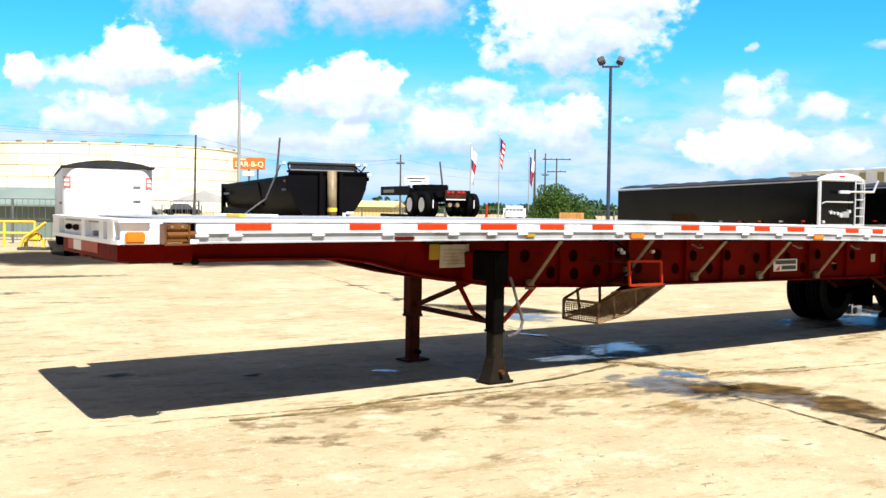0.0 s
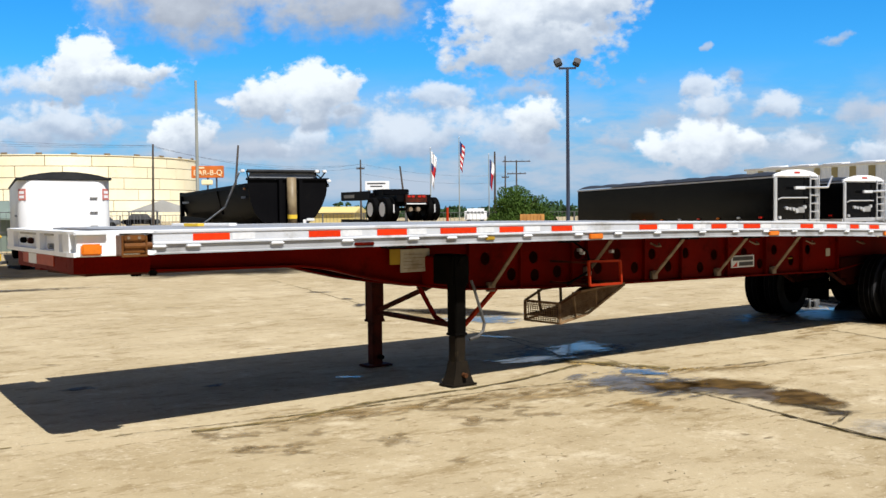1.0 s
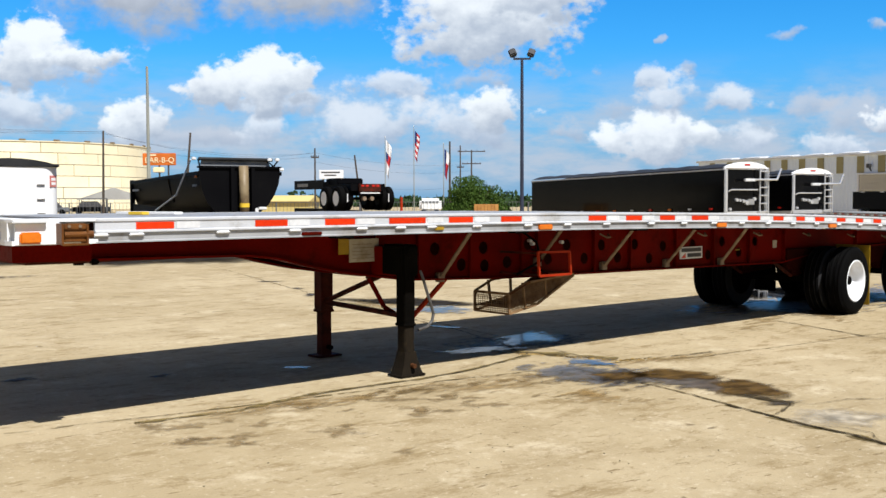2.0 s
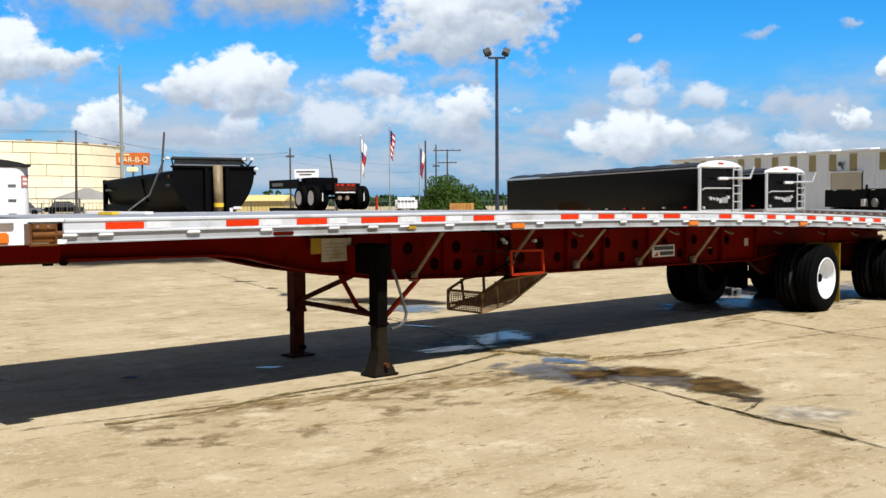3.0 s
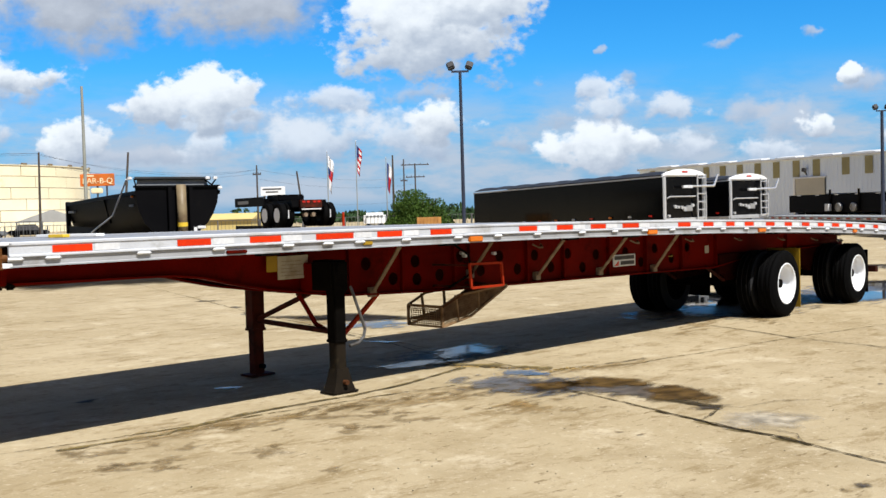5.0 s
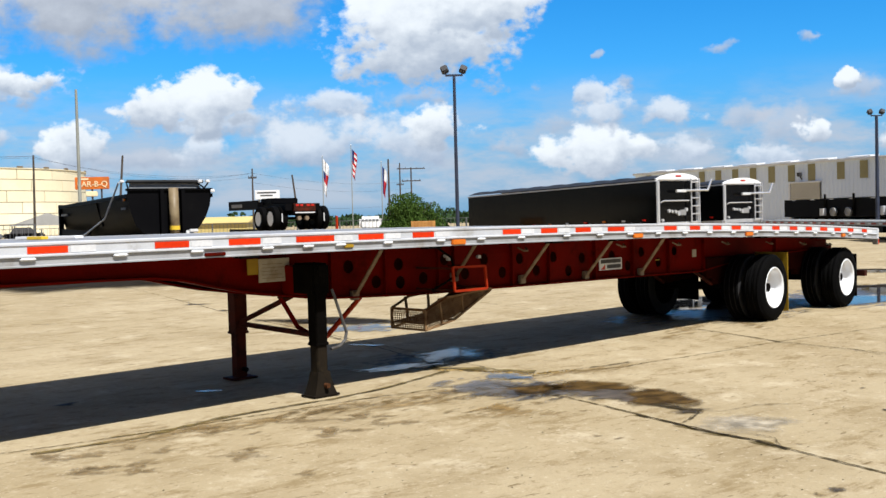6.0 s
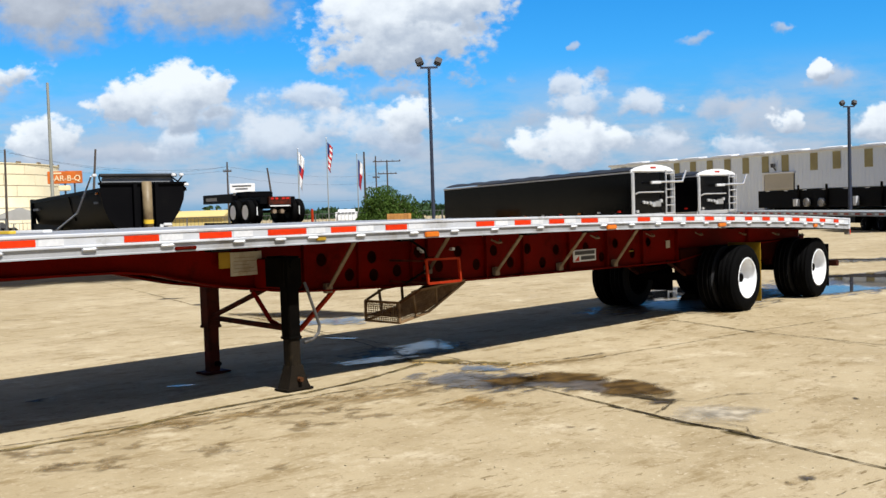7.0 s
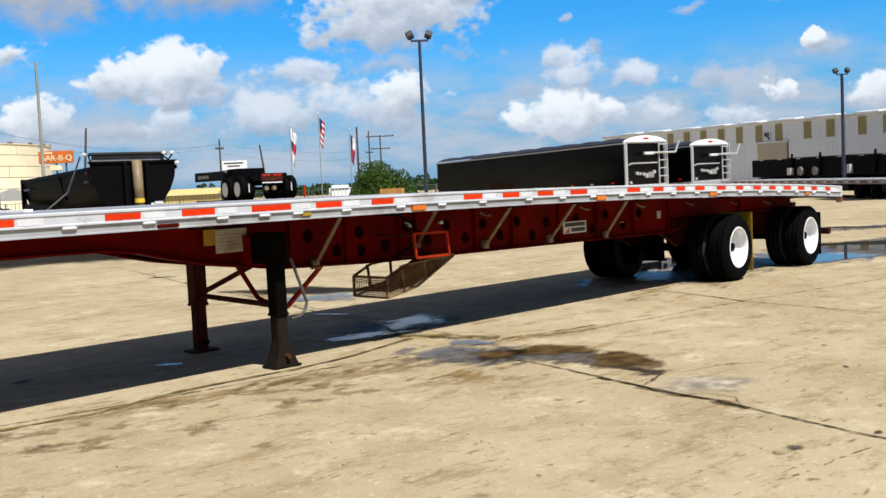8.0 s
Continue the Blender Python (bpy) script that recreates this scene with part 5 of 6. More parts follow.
part("tarp_arm", bent(bmesh.new(), [(-0.10, 0.6, 2.98), (-0.30, 1.6, 1.85), (-0.32, 4.2, 1.32)], 0.028), ALU, tub, "bent grey tarp arm")
part("marker_lamp", slab(bmesh.new(), -0.05, 0.0, 0.28, 0.40, 2.40, 2.47), AMBER, tub)
part("name_plate", slab(bmesh.new(), -0.012, 0.01, 0.30, 0.75, 2.12, 2.19), GREYTARP, tub)
part("name_plate", slab(bmesh.new(), -0.06, 0.01, 7.8, 8.6, 2.02, 2.10), ALU_DULL, tub)
part("work_lamp", slab(bmesh.new(), W - 0.98, W - 0.80, -0.14, 0.0, 1.18, 1.42, 0.02), TAPE_WHITE, tub, "white work lamp")
part("work_lamp", slab(bmesh.new(), W - 0.78, W - 0.50, -0.10, 0.0, 1.36, 1.46, 0.02), TAPE_WHITE, tub)
part("frame_rail", slab(bmesh.new(), 0.80, 0.92, 0.1, 9.0, 0.80, 1.12), TUBBLACK, tub)
part("frame_rail", slab(bmesh.new(), 1.78, 1.90, 0.1, 9.0, 0.80, 1.12), TUBBLACK, tub)
for y in (6.6, 7.9):
    axl = part("axle", rod(bmesh.new(), (0.1, y, 0.5), (2.6, y, 0.5), 0.06, 10), TUBBLACK, tub)
    for x in (0.16, 2.54):
        bm = bmesh.new()
        lathe(bm, [(0.28, -0.14), (0.44, -0.15), (0.5, -0.10), (0.5, 0.10), (0.44, 0.15), (0.28, 0.14)], 28, Matrix.Translation((x, y, 0.5)) @ Matrix.Rotation(radians(90), 4, "Z"))
        part("tyre", bm, RUBBER, axl)
for x in (0.75, 1.95):
    part("prop_leg", slab(bmesh.new(), x - 0.06, x + 0.06, 1.2, 1.32, 0.0, 0.82), TUBBLACK, tub)


# stacked black axle dollies
def dolly(z, name, label):
    d = thing(name, pose(22.03, 27.11, z, 0, 0, TURN), label, "trailer dolly", "stacked dollies")
    for x in (0.78, 1.62):
        bm = slab(bmesh.new(), x, x + 0.12, 0.1, 2.9, 0.62, 0.90, 0.01)
        part("frame_rail", bm, TUBBLACK, d)
    bm = bmesh.new()
    slab(bm, 0.35, 1.95, 2.6, 6.0, 0.98, 1.22, 0.02)
    bar(bm, (1.25, 2.7, 0.8), (1.25, 2.6, 1.0), 0.5, 0.3)
    part("gooseneck", bm, TUBBLACK, d, "black gooseneck")
    part("bed_frame", slab(bmesh.new(), 0.40, 1.95, 0.12, 2.7, 0.80, 1.10, 0.02), TUBBLACK, d)
    part("gooseneck_side", slab(bmesh.new(), 0.28, 0.345, 2.7, 6.0, 0.90, 1.30, 0.01), TUBBLACK, d)
    part("gooseneck_plate", slab(bmesh.new(), 0.262, 0.278, 4.4, 5.6, 1.02, 1.16), ALU_DULL, d)
    bm = slab(bmesh.new(), 0.70, 1.66, -0.06, 0.10, 0.78, 1.10, 0.01)
    part("rear_panel", bm, RUSTRED, d, "dark red rear lamp panel")
    for x in (0.78, 0.97, 1.26, 1.45):
        part("tail_lamp", slab(bmesh.new(), x, x + 0.13, -0.085, -0.058, 0.98, 1.06, 0.01), REDLENS, d, "red tail lamp")
    part("reflector_tape", slab(bmesh.new(), 0.74, 1.62, -0.075, -0.055, 0.70, 0.745), TAPE_WHITE, d)
    part("rear_bar", slab(bmesh.new(), 0.66, 1.72, -0.05, 0.05, 0.66, 0.76, 0.01), TUBBLACK, d)
    for x in (0.96, 1.30):
        part("air_can", rod(bmesh.new(), (x, 0.2, 0.50), (x, 0.0, 0.50), 0.09, 14), GALV, d)
    for y in (0.75, 2.0):
        axl = part("axle", rod(bmesh.new(), (0.1, y, 0.5), (2.36, y, 0.5), 0.06, 10), TUBBLACK, d)
        for x, s in ((0.14, -1), (0.46, 1), (2.02, -1), (2.34, 1)):
            mm = Matrix.Translation((x, y, 0.5)) @ Matrix.Rotation(radians(-90 * s), 4, "Z")
            part("tyre", lathe(bmesh.new(), [(0.29, -0.12), (0.44, -0.14), (0.5, -0.10), (0.5, 0.10), (0.44, 0.14), (0.29, 0.12)], 32, mm), RUBBER, axl)
            part("rim", lathe(bmesh.new(), [(0.30, 0.142), (0.28, 0.140), (0.25, 0.125), (0.12, 0.115), (0.10, 0.14), (0.0, 0.14)], 24, mm), RIM if x < 0.2 else TUBBLACK, axl, "white rim" if x < 0.2 else "")
    for x in (0.30, 2.18):
        part("chalk_mark", slab(bmesh.new(), x - 0.02, x + 0.02, 0.235, 0.252, 0.36, 0.70), TAPE_WHITE, d)
    return d


dolly(0.0, "axle_dolly", "black axle dolly under another, standing on the yard")
top_dolly = dolly(1.225, "axle_dolly", "black tandem axle dolly with red tail lamps, stacked on another")
part("spring_tower", slab(bmesh.new(), 0.50, 1.70, 1.7, 2.9, 1.10, 1.36, 0.04), TUBBLACK, top_dolly)
cone = thing("traffic_cone", pose(24.37, 26.35, 0, 0, 0, TURN), "tall red marker post beside the dollies", "marker")
part("post", rod(bmesh.new(), (0.1, 0.1, 0.0), (0.1, 0.1, 1.78), 0.07, 10, 0.05), BRIGHTRED, cone)
part("post_base", slab(bmesh.new(), -0.1, 0.3, -0.1, 0.3, 0.0, 0.05, 0.01), RUBBER, cone)


# hopper trailers
def hopper(x, y, turn, w, length, h, drop, body, label, front):
    g = thing("hopper_trailer", pose(x, y, 0, 0, 0, turn), label, "trailer", "parked hopper trailers")
    tilt = lambda q: -drop * q / length
    nm = 9
    ys = [length * i / nm for i in range(nm + 1)]
    for i in range(nm):
        for x0, x1 in ((0.0, 0.045), (w - 0.045, w)):
            a, b = ys[i] + 0.006, ys[i + 1] - 0.006
            bm = bmesh.new()
            v = [bm.verts.new((xx, yy, zz + tilt(yy))) for xx in (x0, x1) for yy, zz in ((a, 1.10), (b, 1.10), (b, h - 0.16), (a, h - 0.16))]
            for f in ((0, 1, 2, 3), (7, 6, 5, 4), (0, 4, 5, 1), (1, 5, 6, 2), (2, 6, 7, 3), (3, 7, 4, 0)):
                bm.faces.new([v[k] for k in f])
            part("side_panel", bm, body, g)
    for x0 in (-0.03, w - 0.05):
        bm = bmesh.new()
        bar(bm, (x0 + 0.03, 0.0, h - 0.13), (x0 + 0.03, length, h - 0.13 - drop), 0.085, 0.055)
        bar(bm, (x0 + 0.04, 0.0, 1.06), (x0 + 0.04, length, 1.06 - drop), 0.09, 0.12)
        part("top_rail", bm, ALU, g, "bright aluminium rail")
    bm = bmesh.new()
    rings = []
    for i in range(19):
        yy = length * i / 18
        sag = 0.025 * math.cos(i * math.pi)
        rings.append([bm.verts.new((w * k / 6, yy, h - 0.06 + tilt(yy) + (0.20 + sag) * math.sin(math.pi * k / 6) ** 0.7)) for k in range(7)])
    for r0, r1 in zip(rings, rings[1:]):
        for k in range(6):
            bm.faces.new((r0[k], r0[k + 1], r1[k + 1], r1[k]))
    part("roll_tarp", bm, TARP, g, "dark roll tarp over bows", smooth=True)
    bm = prism(bmesh.new(), [(0.0, h - 0.14)] + [(w * k / 10, h - 0.04 + 0.22 * math.sin(math.pi * k / 10) ** 0.8) for k in range(11)] + [(w, h - 0.14)], "y", -0.09, 0.05)
    bmesh.ops.bevel(bm, geom=[e for e in bm.edges if e.verts[0].co.y < -0.08 and e.verts[1].co.y < -0.08], offset=0.07, segments=4, affect="EDGES", clamp_overlap=True)
    part("front_cap", bm, front, g, "white arched front cap")
    part("front_panel", slab(bmesh.new(), 0.06, w - 0.06, -0.01, 0.05, 1.15, h - 0.14), body, g)
    return g


def hopper_front(g, w, h):
    for x in (0.0, w - 0.16):
        part("corner_post", slab(bmesh.new(), x, x + 0.16, -0.07, 0.03, 0.95, h - 0.10, 0.03), CHROME, g, "polished corner post")
    part("front_sill", slab(bmesh.new(), 0.0, w, -0.09, 0.05, 0.98, 1.16, 0.02), CHROME, g, "polished front sill")
    part("marker_lamp", slab(bmesh.new(), w / 2 - 0.18, w / 2 + 0.14, -0.105, -0.06, h + 0.02, h + 0.09, 0.01), REDLENS, g)
    part("grab_bar", bent(bmesh.new(), [(0.20, -0.03, h - 1.02), (0.30, -0.12, h - 0.95), (1.75, -0.12, h - 0.95), (1.80, -0.03, h - 0.95)], 0.030), CHROME, g)
    lad = part("ladder", slab(bmesh.new(), w - 0.62, w - 0.56, -0.20, -0.14, 1.05, h - 0.05, 0.01), CHROME, g, "bright aluminium ladder")
    part("ladder_rail", slab(bmesh.new(), w - 0.14, w - 0.08, -0.20, -0.14, 1.05, h - 0.05, 0.01), CHROME, lad)
    for i in range(6):
        z = 1.15 + i * (h - 1.35) / 5
        part("rung", rod(bmesh.new(), (w - 0.60, -0.17, z), (w - 0.10, -0.17, z), 0.025, 8), CHROME, lad)
    part("tarp_crank", bent(bmesh.new(), [(w - 1.3, -0.28, h - 0.55), (w + 0.28, -0.28, h - 0.53), (w + 0.50, -0.28, h - 0.10), (w + 0.62, -0.20, h - 0.12)], 0.042), CHROME, g, "white crank handle")
    part("crank_box", slab(bmesh.new(), w - 1.55, w - 1.0, -0.32, -0.2, h - 0.62, h - 0.50, 0.02), TAPE_WHITE, g)
    for x, z, s in ((0.65, 1.62, 0.10), (0.82, 1.60, 0.08), (1.02, 1.58, 0.10), (1.20, 1.52, 0.16), (0.28, 1.25, 0.08), (1.65, 1.66, 0.10)):
        part("hose_fitting", rod(bmesh.new(), (x, 0.0, z), (x, -0.10, z), s / 2 + 0.02, 10), CHROME, g)
    part("gauge_box", slab(bmesh.new(), 1.28, 1.62, -0.10, 0.0, 1.42, 1.66, 0.02), ALU_DULL, g)


def undercarriage(g, w, length, drop):
    for x in (0.7, w - 0.8):
        part("frame_rail", slab(bmesh.new(), x, x + 0.1, 0.3, length - 0.2, 0.70, 0.98), TUBBLACK, g)
    for y in (length - 2.6, length - 1.3):
        ax = part("axle", rod(bmesh.new(), (0.1, y, 0.5), (w - 0.1, y, 0.5), 0.06, 10), TUBBLACK, g)
        for x in (0.16, w - 0.16):
            mm = Matrix.Translation((x, y, 0.5)) @ Matrix.Rotation(radians(90), 4, "Z")
            part("tyre", lathe(bmesh.new(), [(0.28, -0.14), (0.44, -0.15), (0.5, -0.10), (0.5, 0.10), (0.44, 0.15), (0.28, 0.14)], 28, mm), RUBBER, ax)
    for x in (0.5, w - 0.5):
        part("prop_leg", slab(bmesh.new(), x - 0.06, x + 0.06, 2.2, 2.32, 0.0, 0.98), TUBBLACK, g)
    for y0, y1 in ((2.8, 5.6), (6.2, 9.0)):
        if y1 < length - 2.5:
            bm = bmesh.new()
            t = [bm.verts.new(p) for p in ((0.1, y0, 1.08), (w - 0.1, y0, 1.08), (w - 0.1, y1, 1.08), (0.1, y1, 1.08))]
            c = [bm.verts.new(p) for p in ((w / 2 - 0.4, (y0 + y1) / 2 - 0.4, 0.5), (w / 2 + 0.4, (y0 + y1) / 2 - 0.4, 0.5), (w / 2 + 0.4, (y0 + y1) / 2 + 0.4, 0.5), (w / 2 - 0.4, (y0 + y1) / 2 + 0.4, 0.5))]
            for k in range(4):
                bm.faces.new((t[k], t[(k + 1) % 4], c[(k + 1) % 4], c[k]))
            bm.faces.new(c)
            part("hopper_chute", bm, TUBBLACK, g)


for x, y, turn, w, length, h, drop in ((33.15, 16.69, -10.3, 2.42, 13.2, 2.98, 0.30), (39.60, 17.55, -11.5, 2.50, 13.2, 2.86, 0.30)):
    g = hopper(x, y, turn, w, length, h, drop, GLOSSBLACK, "glossy black hopper trailer with polished front and ladder", WHITE)
    hopper_front(g, w, h)
    undercarriage(g, w, length, drop)
    for i in range(11):
        for dz in (1.26, ):
            yy = 0.6 + i * 1.2
            part("marker_lamp", slab(bmesh.new(), -0.075, -0.01, yy, yy + 0.14, dz - 0.02 - drop * yy / length, dz + 0.05 - drop * yy / length), (REDLENS, TAPE_WHITE, AMBER)[i % 3], g)
# white tarped trailer
wt = thing("tarped_trailer", pose(6.62, 24.20, 0, 0, 0, -14.8), "white box-bodied trailer with a black tarp on top", "trailer")
RN = 0.42
NOSE_ARC = [(RN - RN * math.cos(k * math.pi / 16), RN - RN * math.sin(k * math.pi / 16)) for k in range(9)]
PLAN = [(x, y + 0.06 * (1 - abs(x - 1.31) / 1.31) * -1) for x, y in NOSE_ARC] + [(2.62 - x, y) for x, y in NOSE_ARC[::-1]] + [(2.62, 12.5), (0, 12.5)]
body = part("body", prism(bmesh.new(), PLAN, "z", 0.98, 2.72), WHITE, wt, "smooth white body")
for f in body.data.polygons:
    f.use_smooth = True
for e in body.data.edges:
    za, zb = (body.data.vertices[k].co.z for k in e.vertices)
    e.use_edge_sharp = abs(za - zb) < 0.01
bm = bmesh.new()
rings = [[bm.verts.new((2.62 * k / 8, yy, 2.735 + 0.20 * math.sin(math.pi * k / 8) ** 0.8 + 0.02 * math.sin(yy * 3))) for k in range(9)] for yy in (0.02, 2, 4, 6, 8, 10, 11.5, 12.4)]
for r0, r1 in zip(rings, rings[1:]):
    for k in range(8):
        bm.faces.new((r0[k], r0[k + 1], r1[k + 1], r1[k]))
bm.faces.new(rings[0][::-1])
part("tarp", bm, TARP, wt, "black tarp")
bm = slab(bmesh.new(), -0.04, 2.66, -0.04, 12.5, 2.68, 2.76, 0.02)
part("top_rail", bm, TARP, wt)
for x, z in ((2.02, 2.15), (2.02, 1.72), (2.02, 1.30)):
    part("step", slab(bmesh.new(), x, x + 0.22, -0.05, 0.01, z, z + 0.025), ALU_DULL, wt)
for x0, turn in ((0.135, -45), (2.485, 45)):
    pnl = part("warning_panel", slab(bmesh.new(), -0.13, 0.13, -0.012, 0.02, -0.17, 0.17, 0.004), FADEDPINK, wt, "faded red square panel")
    pnl.matrix_basis = pose(x0, 0.115, 2.26, 0, 0, turn)
    for k in range(2):
        part("print_bar", slab(bmesh.new(), -0.09, 0.09, -0.016, -0.012, -0.11 + k * 0.13, -0.03 + k * 0.13), WHITE, pnl)
part("side_stripe", slab(bmesh.new(), -0.012, 0.004, 0.4, 3.4, 1.60, 1.66), GREYTARP, wt)
undercarriage(wt, 2.62, 12.5, 0.0)
for x in (0.06, 2.3):
    part("front_wheel", lathe(bmesh.new(), [(0.0, -0.13), (0.44, -0.14), (0.5, -0.10), (0.5, 0.10), (0.44, 0.14), (0.0, 0.13)], 28, Matrix.Translation((x + 0.14, 0.9, 0.5)) @ Matrix.Rotation(radians(90), 4, "Z")), RUBBER, wt)
part("front_axle", rod(bmesh.new(), (0.1, 0.9, 0.5), (2.5, 0.9, 0.5), 0.06, 10), TUBBLACK, wt)

# a second flatbed, low and far
fb = thing("flatbed_trailer", pose(40.4, 6.47, 0, 0, 0, 50.0), "weathered low flatbed trailer with red and white taped rail", "trailer")
for y in (-0.04, -2.60):
    part("side_rail", slab(bmesh.new(), 0, 24, y, y + 0.10, 0.66, 0.86, 0.01), ALU_DULL, fb)
for i in range(6):
    part("deck_plank", slab(bmesh.new(), 0, 24, -2.495 + i * 0.41, -2.495 + i * 0.41 + 0.40, 0.80, 0.865), ALU_DULL if i % 2 else PALEPOLE, fb)
for i in range(21):
    part("reflector_tape", slab(bmesh.new(), 0.3 + i * 1.1, 0.75 + i * 1.1, 0.061, 0.066, 0.72, 0.80), PALERED, fb)
    part("reflector_tape", slab(bmesh.new(), 0.78 + i * 1.1, 1.10 + i * 1.1, 0.061, 0.066, 0.72, 0.80), TAPE_WHITE, fb)
for y in (-0.75, -1.75):
    part("main_beam", slab(bmesh.new(), 0.3, 23.5, y - 0.06, y + 0.06, 0.36, 0.66), TUBBLACK, fb)
# black boxes added as filler where the space under the deck is dark
part("tool_box", slab(bmesh.new(), 3.2, 5.6, -0.62, -0.02, 0.30, 0.64, 0.02), TUBBLACK, fb, "black box added to fill the dark under the deck")
part("tool_box", slab(bmesh.new(), 8.6, 10.4, -0.62, -0.02, 0.34, 0.64, 0.02), TUBBLACK, fb, "black box added to fill the dark under the deck")
part("tool_box", slab(bmesh.new(), 10.6, 15.4, -0.70, -0.10, 0.16, 0.64, 0.02), TUBBLACK, fb, "black box added to fill the dark under the deck")
part("tool_box", slab(bmesh.new(), 5.7, 8.9, -1.00, -0.45, 0.08, 0.64, 0.02), TUBBLACK, fb, "black box added to fill the dark under the deck")
for x in (6.4, 7.9):
    axl = part("axle", rod(bmesh.new(), (x, -2.4, 0.36), (x, -0.1, 0.36), 0.05, 10), TUBBLACK, fb)
    for y in (-0.2, -2.35):
        part("tyre", lathe(bmesh.new(), [(0.20, -0.13), (0.32, -0.14), (0.36, -0.10), (0.36, 0.10), (0.32, 0.14), (0.20, 0.13)], 28, Matrix.Translation((x, y, 0.36))), RUBBER, axl)
        part("rim", lathe(bmesh.new(), [(0.20, 0.135), (0.17, 0.10), (0.08, 0.08), (0.0, 0.10)], 24, Matrix.Translation((x, y, 0.36)), False), ALU_DULL, axl)
for y in (-0.5, -2.1):
    part("prop_leg", slab(bmesh.new(), 16.0, 16.12, y - 0.06, y + 0.06, 0.0, 0.66), TUBBLACK, fb)

# loose things on the near deck
pk = thing("dunnage_board", pose(1.66, 1.45, 1.579, 0, 0, -71), "pale aluminium board lying on the trailer deck", "board")
part("board", slab(bmesh.new(), -0.32, 0.42, -0.05, 0.05, 0.0, 0.026, 0.004), WHITE, pk)
yl = thing("chock_block", pose(1.62, 1.30, 1.5785, 0, 0, -71), "small yellow block lying on the trailer deck", "block")
part("block", slab(bmesh.new(), -0.10, 0.08, -0.14, -0.06, 0.0, 0.028, 0.004), YELLOWPAINT, yl)

# ---- warehouse ----
WH = pose(80.15, 37.22, 0, 0, 0, 74.6)
wh = thing("warehouse", WH, "long pale grey metal warehouse with olive skylight panels", "building")


def wall_sheet(x0, x1, z0, z1):
    bm = bmesh.new()
    k = int((x1 - x0) / 0.4)
    pts = []
    for i in range(k + 1):
        x = x0 + (x1 - x0) * i / k
        pts += [(x, 0.0), (x + 0.04, 0.03), (x + 0.12, 0.03), (x + 0.16, 0.0)] if i < k else [(x, 0.0)]
    pts += [(x1, -0.2), (x0, -0.2)]
    return prism(bm, pts, "z", z0, z1)


# local x runs along the wall, towards its far end; the yard lies on the local +y side
for x0, x1, z0, z1 in ((-2.1, 18.3, 0.0, 5.15), (-5.3, -2.1, 3.6, 5.15), (-60.0, -5.3, 2.25, 5.15), (-60.0, -30.0, 0.0, 2.25)):
    part("wall_sheet", wall_sheet(x0, x1, z0, z1), WALLSHEET, wh)
part("eave", slab(bmesh.new(), -60, 18.4, -0.3, 0.25, 5.15, 5.35, 0.02), WHITE, wh, "pale eave trim")
part("roof", prism(bmesh.new(), [(-0.3, 5.3), (-20, 6.3), (-40, 5.3), (-40, 5.2), (-20, 6.2), (-0.3, 5.2)], "x", -60, 18.3), WALLSHEET, wh)
part("end_wall", slab(bmesh.new(), 18.1, 18.3, -39.8, -0.2, 0, 5.2), WALLSHEET, wh)
part("back_wall", slab(bmesh.new(), -60, 18.3, -40, -39.8, 0, 5.2), WALLSHEET, wh)
part("end_wall", slab(bmesh.new(), -60, -59.8, -39.8, -0.2, 0, 5.2), WALLSHEET, wh)
dr = part("bay_door", slab(bmesh.new(), -5.22, -2.15, 0.03, 0.10, 2.2, 3.55, 0.01), BEIGE, wh, "half-raised beige bay door")
for i in range(4):
    part("door_slat", slab(bmesh.new(), -5.20, -2.17, 0.10, 0.13, 2.24 + i * 0.33, 2.52 + i * 0.33, 0.01), BEIGE, dr)
part("door_frame", slab(bmesh.new(), -5.4, -2.0, 0.03, 0.22, 3.55, 3.68, 0.01), WHITE, wh)
part("door_post", slab(bmesh.new(), -2.12, -1.95, 0.03, 0.16, 0.0, 3.55), WHITE, wh)
for x in (-57, -54.8, -51.9, -49.7, -46.8, -44.6, -41.7, -39.5, -36.6, -34.4, -31.5, -29.3, -26.4, -24.2, -21.3, -19.8, -17.6, -14.65, -12.45, -9.5, -7.3, -4.35, -2.2, 0.0, 2.15, 4.3, 6.45, 8.6, 11.5, 13.7, 16.2):
    part("skylight_panel", slab(bmesh.new(), x - 0.37, x + 0.37, 0.032, 0.06, 3.72, 5.08, 0.005), TANPANEL, wh, "olive translucent panel")
for x in (-56.2, -52.3, -48.4, -44.4, -40.4, -36.5, -32.6, -28.6, -24.7, -20.8, -16.8, -12.85, -9.05, -5.0, -1.1, 2.75, 6.7, 10.6, 14.5):
    part("roof_vent", prism(bmesh.new(), [(-0.9, 5.3), (-0.9, 5.55), (0.15, 5.42), (0.15, 5.3)], "x", x - 1.12, x + 1.12), VENT, wh, "white roof vent")
for x, z in ((-3.3, 4.15),):
    bm = slab(bmesh.new(), x - 0.18, x + 0.18, 0.2, 0.45, z - 0.05, z + 0.28, 0.03)
    bar(bm, (x, 0.0, z - 0.3), (x, 0.3, z), 0.08, 0.08)
    part("wall_lamp", bm, DARKINK, wh)

